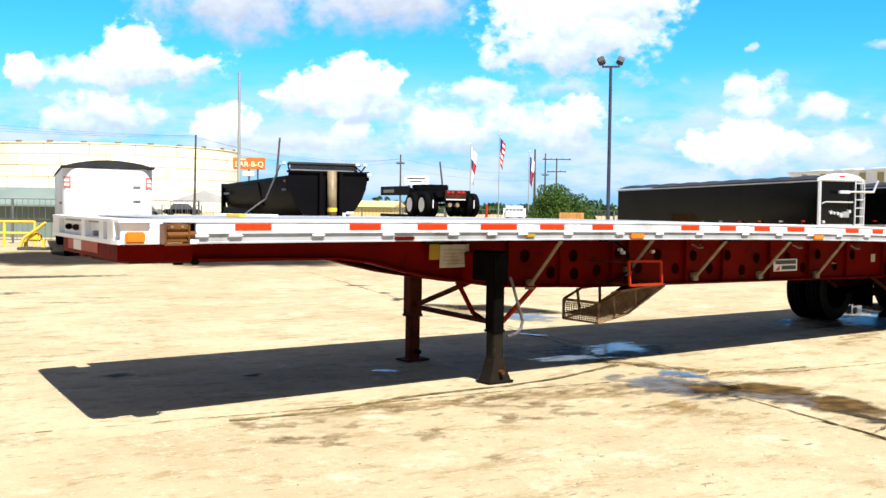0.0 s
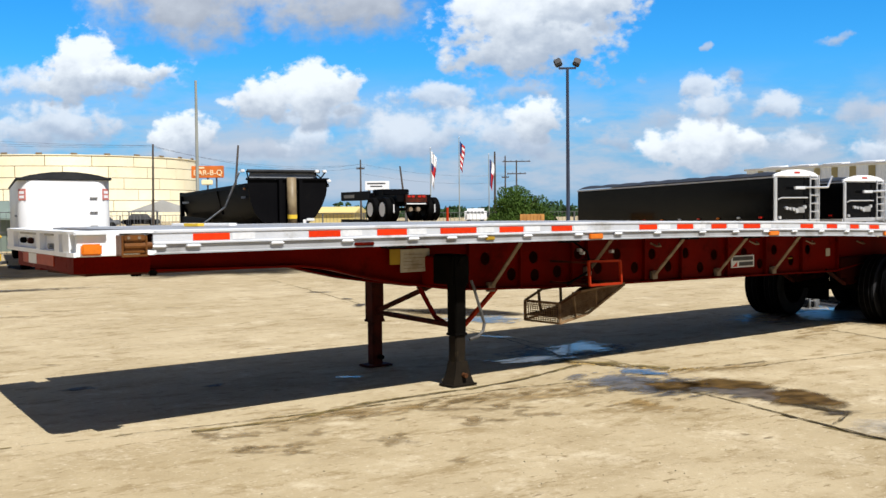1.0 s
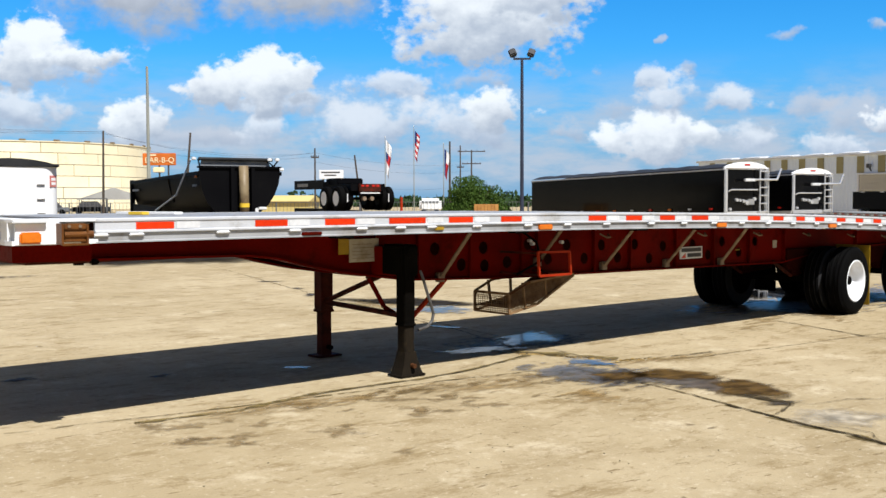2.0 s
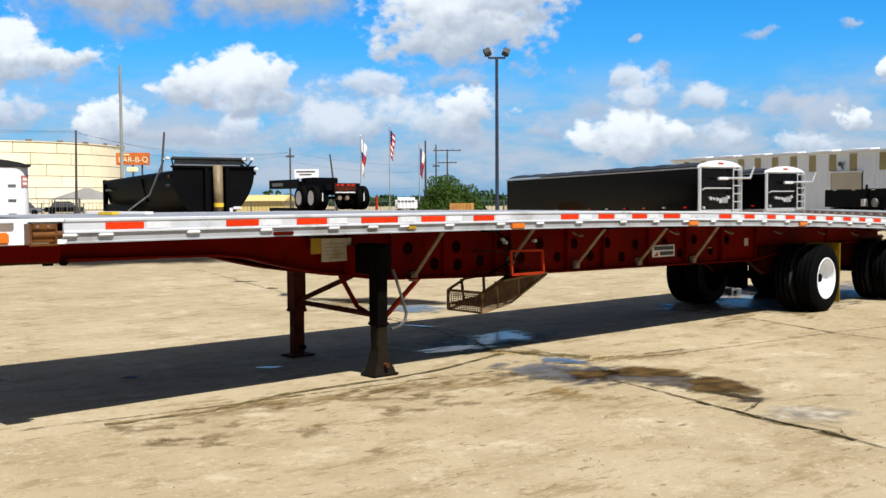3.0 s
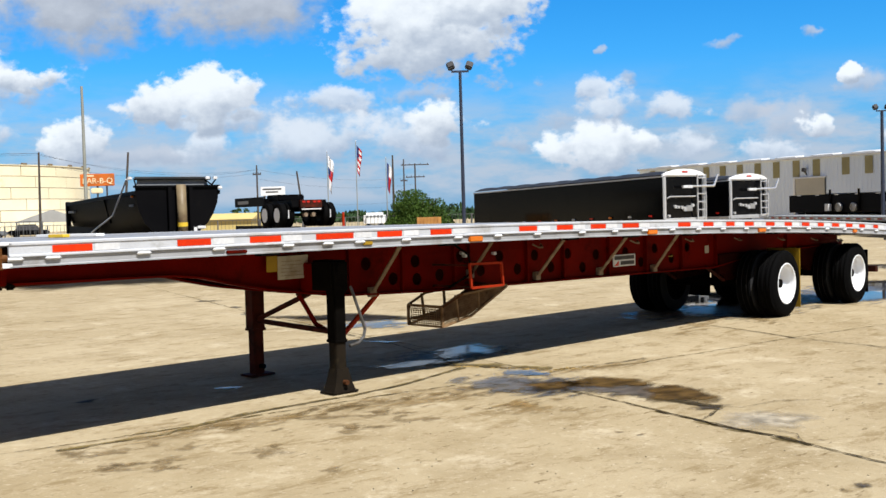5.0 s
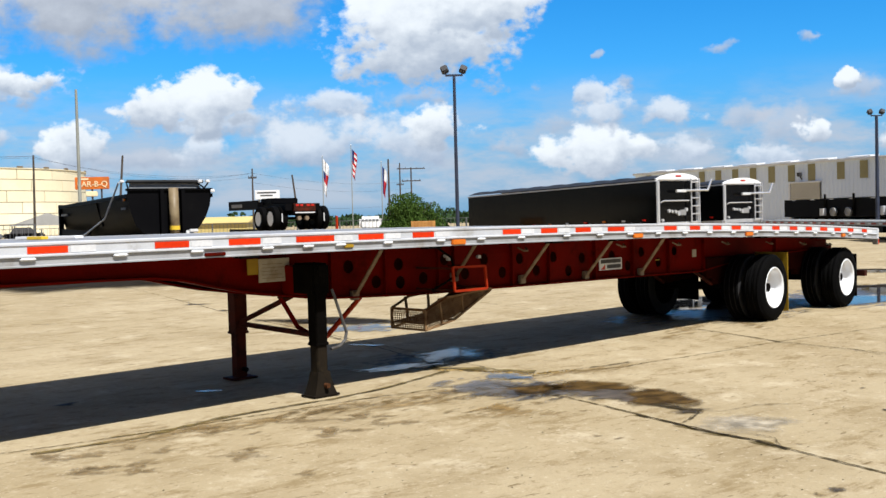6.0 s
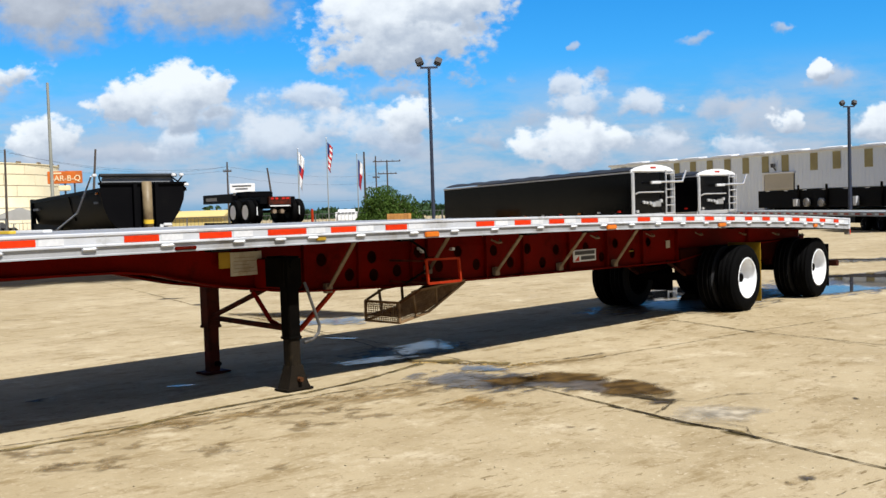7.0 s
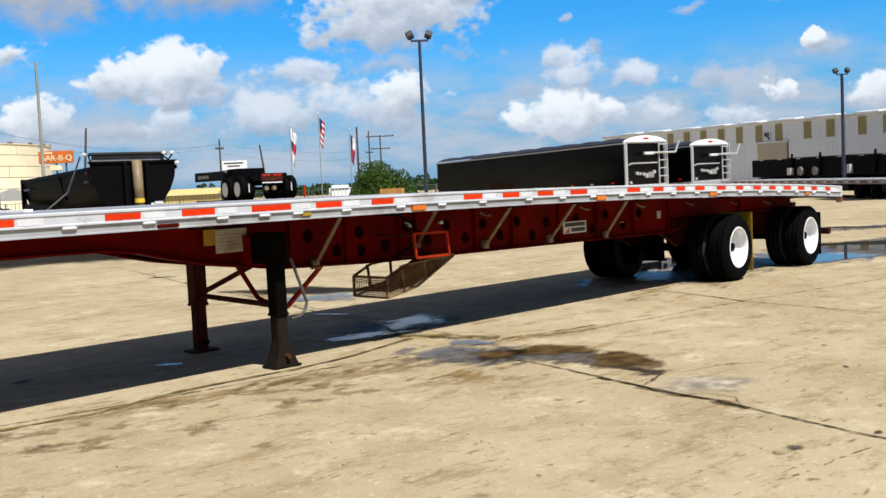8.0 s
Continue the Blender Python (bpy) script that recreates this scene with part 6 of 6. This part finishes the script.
# dark trailer before the bays
dk = thing("dropside_trailer", pose(70.6, 31.0, 0, 0, 0, -116.3), "long dark drop-side trailer with stakes and spare wheels", "trailer")
part("side_board", slab(bmesh.new(), 0, 30, -0.05, 0.05, 0.85, 2.12, 0.01), TUBBLACK, dk)
part("deck", slab(bmesh.new(), 0, 30, 0.05, 2.4, 0.85, 1.0), TUBBLACK, dk)
for i in range(14):
    part("board_clip", slab(bmesh.new(), 1.0 + i * 2.1, 1.35 + i * 2.1, -0.09, -0.05, 2.06, 2.13), TAPE_WHITE, dk)
for x in (4.75, 7.75, 13.0, 19.0, 25):
    part("stake", slab(bmesh.new(), x - 0.06, x + 0.06, -0.16, -0.05, 0.9, 2.45), BLACK, dk)
for x in (5.75, 7.3):
    part("spare_wheel", lathe(bmesh.new(), [(0.0, -0.10), (0.24, -0.08), (0.24, -0.14), (0.30, -0.12), (0.30, 0.06), (0.0, 0.06)], 26, Matrix.Translation((x, -0.14, 1.20))), ALU_DULL, dk, "pale spare wheel")
part("tool_box", slab(bmesh.new(), 4.45, 4.85, -0.35, -0.06, 0.95, 1.45, 0.02), TAPE_WHITE, dk)
part("tool_box", slab(bmesh.new(), 10.6, 10.9, -0.35, -0.06, 0.95, 1.55, 0.02), ALU, dk)
for x in (2.0, 3.3, 24, 26):
    for y in (0.2, 2.1):
        part("tyre", lathe(bmesh.new(), [(0.0, -0.13), (0.40, -0.14), (0.46, -0.10), (0.46, 0.10), (0.40, 0.14), (0.0, 0.13)], 24, Matrix.Translation((x, y, 0.46))), RUBBER, dk)
    part("axle_beam", slab(bmesh.new(), x - 0.08, x + 0.08, 0.2, 2.1, 0.42, 0.86), TUBBLACK, dk)

# ---- storage tank ----
TX, TY, TR, TH = 59.9, 184.3, 25.0, 11.0
tank = thing("storage_tank", pose(TX, TY, 0), "huge cream welded-steel storage tank with rusty seams", "storage tank")
part("tank_core", rod(bmesh.new(), (0, 0, 0), (0, 0, TH - 0.1), TR - 0.06, 96), SEAM, tank)
part("roof", rod(bmesh.new(), (0, 0, TH - 0.1), (0, 0, TH + 1.0), TR - 0.05, 96, 0.5), CREAM, tank)
COURSES, COLS = 6, 22
hc = TH / COURSES
bm = bmesh.new()
da = 2 * math.pi / COLS
n_ = 5
pts = [(TR * math.cos(da * (0.008 + i / n_ * 0.984)), TR * math.sin(da * (0.008 + i / n_ * 0.984))) for i in range(n_ + 1)]
inn = [(x * 0.996, y * 0.996) for x, y in pts]
prism(bm, pts + inn[::-1], "z", 0.05, hc - 0.05)
plate = part("shell_plate", bm, CREAM, tank)
first = True
for c in range(COURSES):
    for k in range(COLS):
        m = Matrix.Translation((0, 0, c * hc)) @ Matrix.Rotation(da * (k + (0.5 if c % 2 else 0.0) + 0.13 * c), 4, "Z")
        if first:
            plate.matrix_basis, first = m, False
        else:
            again(plate, m)
part("wind_girder", rod(bmesh.new(), (0, 0, TH - 0.12), (0, 0, TH + 0.02), TR + 0.12, 96), CREAM, tank)
box_ = part("rim_fitting", slab(bmesh.new(), -0.5, 0.5, -0.15, 0.15, 0, 0.28, 0.05), SEAM, tank)
for k in range(30):
    m = Matrix.Rotation(2 * math.pi * k / 30, 4, "Z") @ Matrix.Translation((0, -TR, TH))
    if k == 0:
        box_.matrix_basis = m
    else:
        again(box_, m)


# ---- poles, signs and flags ----
def pole(x, y, h, r, material, name, label, lean=(0, 0), arms=(), foot=None):
    p = thing(name, pose(x, y, 0), label, "pole")
    part("shaft", rod(bmesh.new(), (0, 0, 0), (lean[0], lean[1], h), r * 0.8, 12, r * 0.5), material, p)
    for z, w in arms:
        c = Vector((lean[0], lean[1], 0)) * (z / h)
        a = part("cross_arm", slab(bmesh.new(), -w, w, -0.05, 0.05, z - 0.055, z + 0.055), OLDWOOD, p)
        a.matrix_basis = Matrix.Translation(c) @ Matrix.Rotation(radians(-43), 4, "Z")
        for q in (-0.9, -0.4, 0.4, 0.9):
            part("insulator", rod(bmesh.new(), (q * w, 0, z + 0.05), (q * w, 0, z + 0.17), 0.035, 8), DARKINK, a)
    return p


pole(22.01, 44.93, 8.75, 0.13, PALEPOLE, "utility_pole", "tall bare grey utility pole")
pole(26.37, 61.4, 6.38, 0.12, OLDWOOD, "utility_pole", "slim dark wooden pole", (0.1, 0))
pole(25.2, 47.3, 5.55, 0.11, OLDWOOD, "utility_pole", "slim leaning wooden pole", (0.75, 0.5))
pole(48.25, 68.32, 6.09, 0.12, OLDWOOD, "utility_pole", "distant slim dark wooden pole", (0, 0), ((5.3, 0.35),))
pole(45.3, 57.4, 5.06, 0.12, OLDWOOD, "utility_pole", "short dark leaning post", (-0.45, 0.4))
pole(60.07, 64.1, 6.89, 0.15, OLDWOOD, "utility_pole", "thick dark wooden pole")
pole(77.41, 82.11, 7.78, 0.14, OLDWOOD, "utility_pole", "distant wooden pole with cross-arms", (0, 0), ((5.3, 0.4),))
pole(78.35, 81.23, 7.25, 0.15, OLDWOOD, "utility_pole", "distant wooden pole with two cross-arms", (0, 0), ((7.1, 1.6), (5.7, 1.1)))


def floodlight(x, y, h, r):
    g = thing("yard_floodlight", pose(x, y, 0, 0, 0, -43), "tall dark blue steel light pole with twin floodlights", "floodlight", "yard lights")
    part("shaft", rod(bmesh.new(), (0, 0, 0), (0, 0, h), r, 14, r * 0.72), NAVYPOLE, g)
    part("base", rod(bmesh.new(), (0, 0, 0), (0, 0, 0.6), 0.32, 16), CONCRETE_BASE, g)
    part("cross_arm", slab(bmesh.new(), -0.36, 0.36, -0.04, 0.04, h - 0.05, h + 0.03), NAVYPOLE, g)
    for s in (-1, 1):
        part("bracket", rod(bmesh.new(), (s * 0.33, 0, h), (s * 0.34, 0, h + 0.16), 0.03, 8), NAVYPOLE, g)
        hd = part("lamp_head", slab(bmesh.new(), -0.15, 0.15, -0.12, 0.16, 0.0, 0.30, 0.04), DARKINK, g, "dark lamp head")
        hd.matrix_basis = pose(s * 0.34, 0, h + 0.12, 25 * -1, s * 22, 0)
        part("lens", slab(bmesh.new(), -0.12, 0.12, -0.128, -0.118, 0.04, 0.26, 0.01), DARKINK, hd)
    return g


floodlight(28.35, 23.24, 7.48, 0.085)
floodlight(63.31, 20.83, 7.25, 0.13)


def flag(x, y, h, z0, z1, w, fields, name_label):
    g = thing("flagpole", pose(x, y, 0, 0, 0, -43), name_label, "flagpole", "flagpoles")
    part("pole", rod(bmesh.new(), (0, 0, 0), (0, 0, h), 0.042, 10, 0.022), PALEPOLE, g)
    part("finial", lathe(bmesh.new(), [(0.0, -0.05), (0.04, -0.025), (0.045, 0.0), (0.04, 0.025), (0.0, 0.05)], 10, Matrix.Translation((0, 0, h + 0.05))), ALU, g)
    for (a, b, c, d, mt) in fields:
        bm = bmesh.new()
        rows = []
        for i in range(7):
            v = c + (d - c) * i / 6
            row = []
            for j in range(5):
                u = a + (b - a) * j / 4
                zz = z1 - (z1 - z0) * v - 0.55 * (z1 - z0) * 0.4 * u
                fold = 0.10 * math.sin(u * 9 + v * 3) * (0.3 + u)
                row.append((bm.verts.new((0.06 + w * u * (0.75 + 0.25 * math.sin(v * 4 + 1)), fold, zz)), bm.verts.new((0.06 + w * u * (0.75 + 0.25 * math.sin(v * 4 + 1)), fold + 0.02, zz))))
            rows.append(row)
        for r0, r1 in zip(rows, rows[1:]):
            for j in range(4):
                for s in (0, 1):
                    bm.faces.new((r0[j][s], r0[j + 1][s], r1[j + 1][s], r1[j][s]))
        part("cloth", bm, mt, g)
    return g


stripes = [(0.0, 1.0, i / 9, (i + 1) / 9, FLAGRED if i % 2 == 0 else FLAGWHITE) for i in range(4, 9)]
stripes += [(0.45, 1.0, i / 9, (i + 1) / 9, FLAGRED if i % 2 == 0 else FLAGWHITE) for i in range(4)] + [(0.0, 0.45, 0.0, 4 / 9, FLAGBLUE)]
flag(43.51, 52.21, 6.12, 3.6, 5.95, 0.40, [(0, 1, 0, 0.36, FLAGWHITE), (0, 0.5, 0.36, 0.56, FLAGBLUE), (0.5, 1, 0.36, 0.56, FLAGRED), (0, 1, 0.56, 0.66, FLAGRED), (0, 1, 0.66, 1, FLAGWHITE)], "flagpole with a limp white flag")
flag(45.02, 50.79, 6.83, 4.7, 6.6, 0.38, stripes, "flagpole with a limp striped flag")
flag(46.58, 49.33, 5.6, 3.4, 5.3, 0.36, [(0, 0.4, 0, 1, FLAGBLUE), (0.4, 1, 0, 0.45, FLAGWHITE), (0.4, 1, 0.45, 1, FLAGRED)], "flagpole with a limp blue, white and red flag")


def letters(text, size, parent, m, material, name="lettering"):
    cu = bpy.data.curves.new(name, "FONT")
    cu.body, cu.size, cu.extrude, cu.align_x, cu.align_y = text, size, 0.02, "CENTER", "CENTER"
    tmp = bpy.data.objects.new(name, cu)
    scene.collection.objects.link(tmp)
    dg = bpy.context.evaluated_depsgraph_get()
    me = bpy.data.meshes.new_from_object(tmp.evaluated_get(dg))
    bpy.data.objects.remove(tmp)
    me.materials.clear()
    me.materials.append(material)
    ob = new(name, me)
    ob.parent, ob.matrix_basis = parent, m
    return ob


sg = thing("restaurant_sign", pose(30.14, 60.61, 0, 0, 0, -43), "orange roadside sign with cream letters on two posts", "sign")
fc = part("sign_face", slab(bmesh.new(), -1.15, 1.15, -0.12, 0.12, 4.08, 4.92, 0.03), ORANGE, sg, "orange sign face")
letters("BAR-B-Q", 0.54, fc, pose(0.05, -0.135, 4.42, 90, 0, 0), SIGNCREAM)
part("print_bar", slab(bmesh.new(), -0.75, -0.2, -0.135, -0.115, 4.74, 4.84), SIGNCREAM, fc)
part("small_sign", slab(bmesh.new(), -0.45, 0.35, -0.1, 0.1, 3.58, 3.95, 0.05), SIGNCREAM, sg, "small pale sign")
for x in (-0.02, 0.62):
    part("post", rod(bmesh.new(), (x, 0.05, 0), (x, 0.05, 4.1), 0.06, 10), DARKINK, sg)
bb = thing("notice_board", pose(32.03, 42.40, 0, 0, 0, -43), "white notice board with dark bars on posts", "sign")
fc = part("board_face", slab(bmesh.new(), -0.70, 0.70, -0.06, 0.06, 2.86, 3.38, 0.01), WHITE, bb)
part("print_bar", slab(bmesh.new(), -0.58, 0.50, -0.07, -0.058, 3.20, 3.28), DARKINK, fc)
part("print_bar", slab(bmesh.new(), -0.40, 0.30, -0.07, -0.058, 3.04, 3.11), DARKINK, fc)
for x in (-0.5, 0.5):
    part("post", slab(bmesh.new(), x - 0.05, x + 0.05, 0.06, 0.16, 0, 3.3), ALU_DULL, bb)


# ---- overhead lines ----
def wire(a, b, sag, r=0.007):
    """A hanging line: one tube with four sides."""
    a, b = Vector(a), Vector(b)
    side_ = (b - a).cross(Vector((0, 0, 1))).normalized()
    bm = bmesh.new()
    rings = []
    for i in range(17):
        t = i / 16
        p = a.lerp(b, t) - Vector((0, 0, sag * 4 * t * (1 - t)))
        rings.append([bm.verts.new(p + side_ * (r * u) + Vector((0, 0, r * v))) for u, v in ((1, 0), (0, 1), (-1, 0), (0, -1))])
    for r0, r1 in zip(rings, rings[1:]):
        for q in range(4):
            bm.faces.new((r0[q], r0[(q + 1) % 4], r1[(q + 1) % 4], r1[q]))
    return bm


ln = thing("power_lines", pose(0, 0, 0), "thin dark overhead lines between the poles", "power lines")
for z, s in ((7.6, 0.9), (7.0, 0.9), (6.2, 0.7), (5.6, 0.7)):
    part("wire", wire((-6, 75, z + 2.0), (26.4, 61.4, min(z, 6.3)), s), DARKINK, ln)
    part("wire", wire((26.4, 61.4, min(z, 6.3)), (48.25, 68.3, min(z, 5.9) - 0.2), s), DARKINK, ln)
for z in (5.7, 4.9, 3.2):
    part("wire", wire((48.25, 68.3, min(z, 5.8)), (78.3, 81.2, z), 0.6, 0.007), DARKINK, ln)

# ---- fence, crate and far things ----
fn = thing("chain_link_fence", pose(0, 0, 0), "dark steel mesh fence along the yard's far side", "fence")


def fence_run(ax, ay, bx, by, h, pitch, material):
    d = Vector((bx - ax, by - ay, 0))
    k = int(d.length / pitch)
    for i in range(k + 1):
        p = Vector((ax, ay, 0)) + d * (i / k)
        part("post", rod(bmesh.new(), p, p + Vector((0, 0, h)), 0.045, 8), material, fn)
    bm = bmesh.new()
    for z in (0.15, h * 0.55, h):
        bar(bm, (ax, ay, z), (bx, by, z), 0.03, 0.03)
    part("fence_rail", bm, material, fn)
    bm = bmesh.new()
    q = int(d.length / 0.22)
    for i in range(q):
        p = Vector((ax, ay, 0)) + d * (i / q)
        bar(bm, p + Vector((0, 0, 0.1)), p + Vector((0, 0, h)), 0.014, 0.014)
    tagged(part("fence_mesh", bm, material, fn), kind="stuff")


fence_run(16.0, 60.0, 45.5, 32.7, 1.5, 2.5, FENCE)
fence_run(-6.0, 45.0, 14.0, 31.5, 1.75, 2.4, FENCE)
cr = thing("timber_crate", pose(31.3, 29.4, 0, 0, 0, -43), "orange timber crate stack beside the bush", "crate")
for j in range(3):
    for i in range(7):
        part("slat", slab(bmesh.new(), i * 0.165, i * 0.165 + 0.14, -0.02, 0.02, 0.02 + j * 0.48, 0.46 + j * 0.48, 0.004), CRATEWOOD, cr)
    part("crate_frame", slab(bmesh.new(), 0, 1.16, 0.02, 0.9, j * 0.48, 0.47 + j * 0.48), CRATEWOOD, cr)
yb = thing("yellow_guard_rail", pose(6.6, 32.6, 0, 0, 0, -36), "yellow painted steel guard rail on posts", "guard rail")
for i in range(6):
    part("post", rod(bmesh.new(), (-4 + i * 1.1, 0, 0), (-4 + i * 1.1, 0, 0.95), 0.05, 10), YELLOWPAINT, yb)
for z in (0.5, 0.92):
    part("rail", rod(bmesh.new(), (-4, 0, z), (1.5, 0, z), 0.045, 10), YELLOWPAINT, yb)
ym = thing("yellow_pump", pose(7.25, 29.6, 0, 0, 0, -36), "small yellow pump on a frame", "pump")
part("body", slab(bmesh.new(), -0.22, 0.22, -0.15, 0.15, 0.30, 0.60, 0.06), YELLOWPAINT, ym)
bm = bent(bmesh.new(), [(-0.45, -0.2, 0.0), (-0.3, -0.2, 0.4), (0.2, -0.2, 0.75), (0.45, -0.2, 0.95)], 0.05)
part("arm", bm, YELLOWPAINT, ym)
part("skid", slab(bmesh.new(), -0.5, 0.5, -0.3, 0.3, 0.0, 0.10, 0.02), DARKINK, ym)
for x in (-0.3, 0.3):
    part("stand", slab(bmesh.new(), x - 0.05, x + 0.05, -0.05, 0.05, 0.1, 0.35), YELLOWPAINT, ym)
sh = thing("low_shed", pose(7.6, 44.0, 0, 0, 0, -36), "long low grey-green shed behind the fence", "building")
part("wall", slab(bmesh.new(), -7, 5, 0, 5, 0, 1.5), GREENGREY, sh)
part("roof", prism(bmesh.new(), [(-0.4, 1.5), (2.5, 2.3), (5.4, 1.5), (5.4, 1.42), (-0.4, 1.42)], "x", -7.3, 5.3), GREENGREY, sh)
oc = thing("low_store", pose(57.0, 87.4, 0, 0, 0, -43), "low ochre-walled store beyond the fence", "building")
part("wall", slab(bmesh.new(), -2.6, 2.6, 0, 8, 0, 1.45), OCHRE, oc)
part("roof", prism(bmesh.new(), [(-0.3, 1.45), (4, 2.1), (8.3, 1.45)], "x", -2.8, 2.8), OCHRE, oc)
van = thing("white_van", pose(62.0, 69.2, 0, 0, 0, -43), "white van parked beyond the fence", "van")
bm = slab(bmesh.new(), -1.05, 1.05, 0, 1.8, 0.45, 1.75, 0.25)
part("body", bm, WHITE, van)
for i in range(5):
    part("window", slab(bmesh.new(), -0.8 + i * 0.34, -0.55 + i * 0.34, -0.012, 0.0, 1.25, 1.48, 0.004), GREYTARP, van)
for x in (-0.65, 0.65):
    part("tyre", lathe(bmesh.new(), [(0.0, -0.1), (0.3, -0.1), (0.34, 0.0), (0.3, 0.1), (0.0, 0.1)], 20, Matrix.Translation((x, 0.12, 0.33))), RUBBER, van)


def parked_car(x, y, turn, body, label, h=1.45):
    g = thing("parked_car", pose(x, y, 0, 0, 0, turn), label, "car", "cars beyond the fence")
    part("body", slab(bmesh.new(), -2.2, 2.2, -0.85, 0.85, 0.30, 0.85, 0.14), body, g)
    cab = part("cabin", prism(bmesh.new(), [(-1.5, 0.84), (-1.05, h), (0.75, h), (1.35, 0.84)], "y", -0.74, 0.74), DARKINK, g, "dark car windows")
    part("roof", slab(bmesh.new(), -1.05, 0.75, -0.72, 0.72, h - 0.02, h + 0.05, 0.03), body, cab)
    for wx in (-1.35, 1.35):
        for wy in (-0.76, 0.76):
            part("wheel", lathe(bmesh.new(), [(0.0, -0.11), (0.20, -0.11), (0.32, -0.09), (0.32, 0.09), (0.20, 0.11), (0.0, 0.11)], 18, Matrix.Translation((wx, wy, 0.32))), RUBBER, g)
    return g


parked_car(40.5, 110.0, -25, CARGREY, "grey car parked far beyond the fence")
parked_car(45.6, 110.8, -25, TUBBLACK, "black car parked far beyond the fence")
parked_car(36.5, 112.0, -25, WHITE, "white car parked far beyond the fence")
parked_car(21.6, 78.0, -15, CARBLUE, "blue pickup parked beyond the fence", 1.95)
cn = thing("canopy", pose(51.5, 118.0, 0, 0, 0, -25), "grey fabric canopy on posts beyond the fence", "canopy")
part("roof", prism(bmesh.new(), [(-4.2, 1.75), (0, 3.2), (4.2, 1.75), (4.2, 1.68), (-4.2, 1.68)], "y", -2.5, 2.5), CANOPY, cn)
for px_ in (-4, 4):
    for py_ in (-2.3, 2.3):
        part("post", rod(bmesh.new(), (px_, py_, 0), (px_, py_, 1.7), 0.06, 8), FENCE, cn)

# ---- bush and far trees ----
def foliage(bm, centre, radii, count, size, rnd):
    for _ in range(count):
        while True:
            v = Vector((rnd.uniform(-1, 1), rnd.uniform(-1, 1), rnd.uniform(-1, 1)))
            if 0.25 < v.length < 1:
                break
        v = v.normalized() * (v.length ** 0.5)
        p = Vector((centre[0] + v.x * radii[0], centre[1] + v.y * radii[1], centre[2] + v.z * radii[2]))
        q = Euler((rnd.uniform(0, 6.3), rnd.uniform(0, 6.3), rnd.uniform(0, 6.3))).to_matrix()
        s = size * rnd.uniform(0.6, 1.4)
        bm.faces.new([bm.verts.new(p + q @ Vector(c) * s) for c in ((-0.5, 0, 0), (0, -0.28, 0.06), (0.5, 0, 0), (0, 0.28, 0.06))])


rnd = random.Random(5)
bush = thing("bushy_tree", pose(38.1, 36.7, 0), "dense round-topped green tree behind the crate", "tree")
bm = bmesh.new()
rod(bm, (0, 0, 0), (0.05, 0, 1.3), 0.16, 10, 0.10)
for k in range(9):
    a = k * 0.7
    rod(bm, (0.05, 0, 0.6 + 0.07 * k), (1.1 * math.cos(a), 1.1 * math.sin(a), 1.5 + 0.12 * k), 0.06, 7, 0.02)
part("trunk", bm, BARK, bush)
bm = bmesh.new()
for k in range(105):
    a, q = rnd.uniform(0, 6.28), rnd.random() ** 0.5
    rr = 1.78 * q
    zc = 0.75 + (2.5 * (1 - q ** 2.2)) * rnd.uniform(0.25, 1.0)
    foliage(bm, (rr * math.cos(a), rr * math.sin(a), zc), (0.46, 0.46, 0.36), 130, 0.12, rnd)
part("crown", bm, LEAF, bush, "dense green leaves")
bm = bmesh.new()
for k in range(230):
    u = rnd.uniform(-0.42, 0.42)
    d = 215 + rnd.uniform(-10, 25)
    p = AHEAD * d + RIGHT * (u * d)
    h = 1.9 + 1.5 * noise.noise(Vector((u * 30, 0, 3))) + rnd.uniform(-0.4, 0.6)
    foliage(bm, (p.x - 2.4, p.y - 7.5, h * 0.5), (3.2, 3.2, h * 0.55), 60, 1.1, rnd)
tagged(part("far_trees", bm, FARLEAF), "distant line of dark green trees", "trees", kind="stuff")
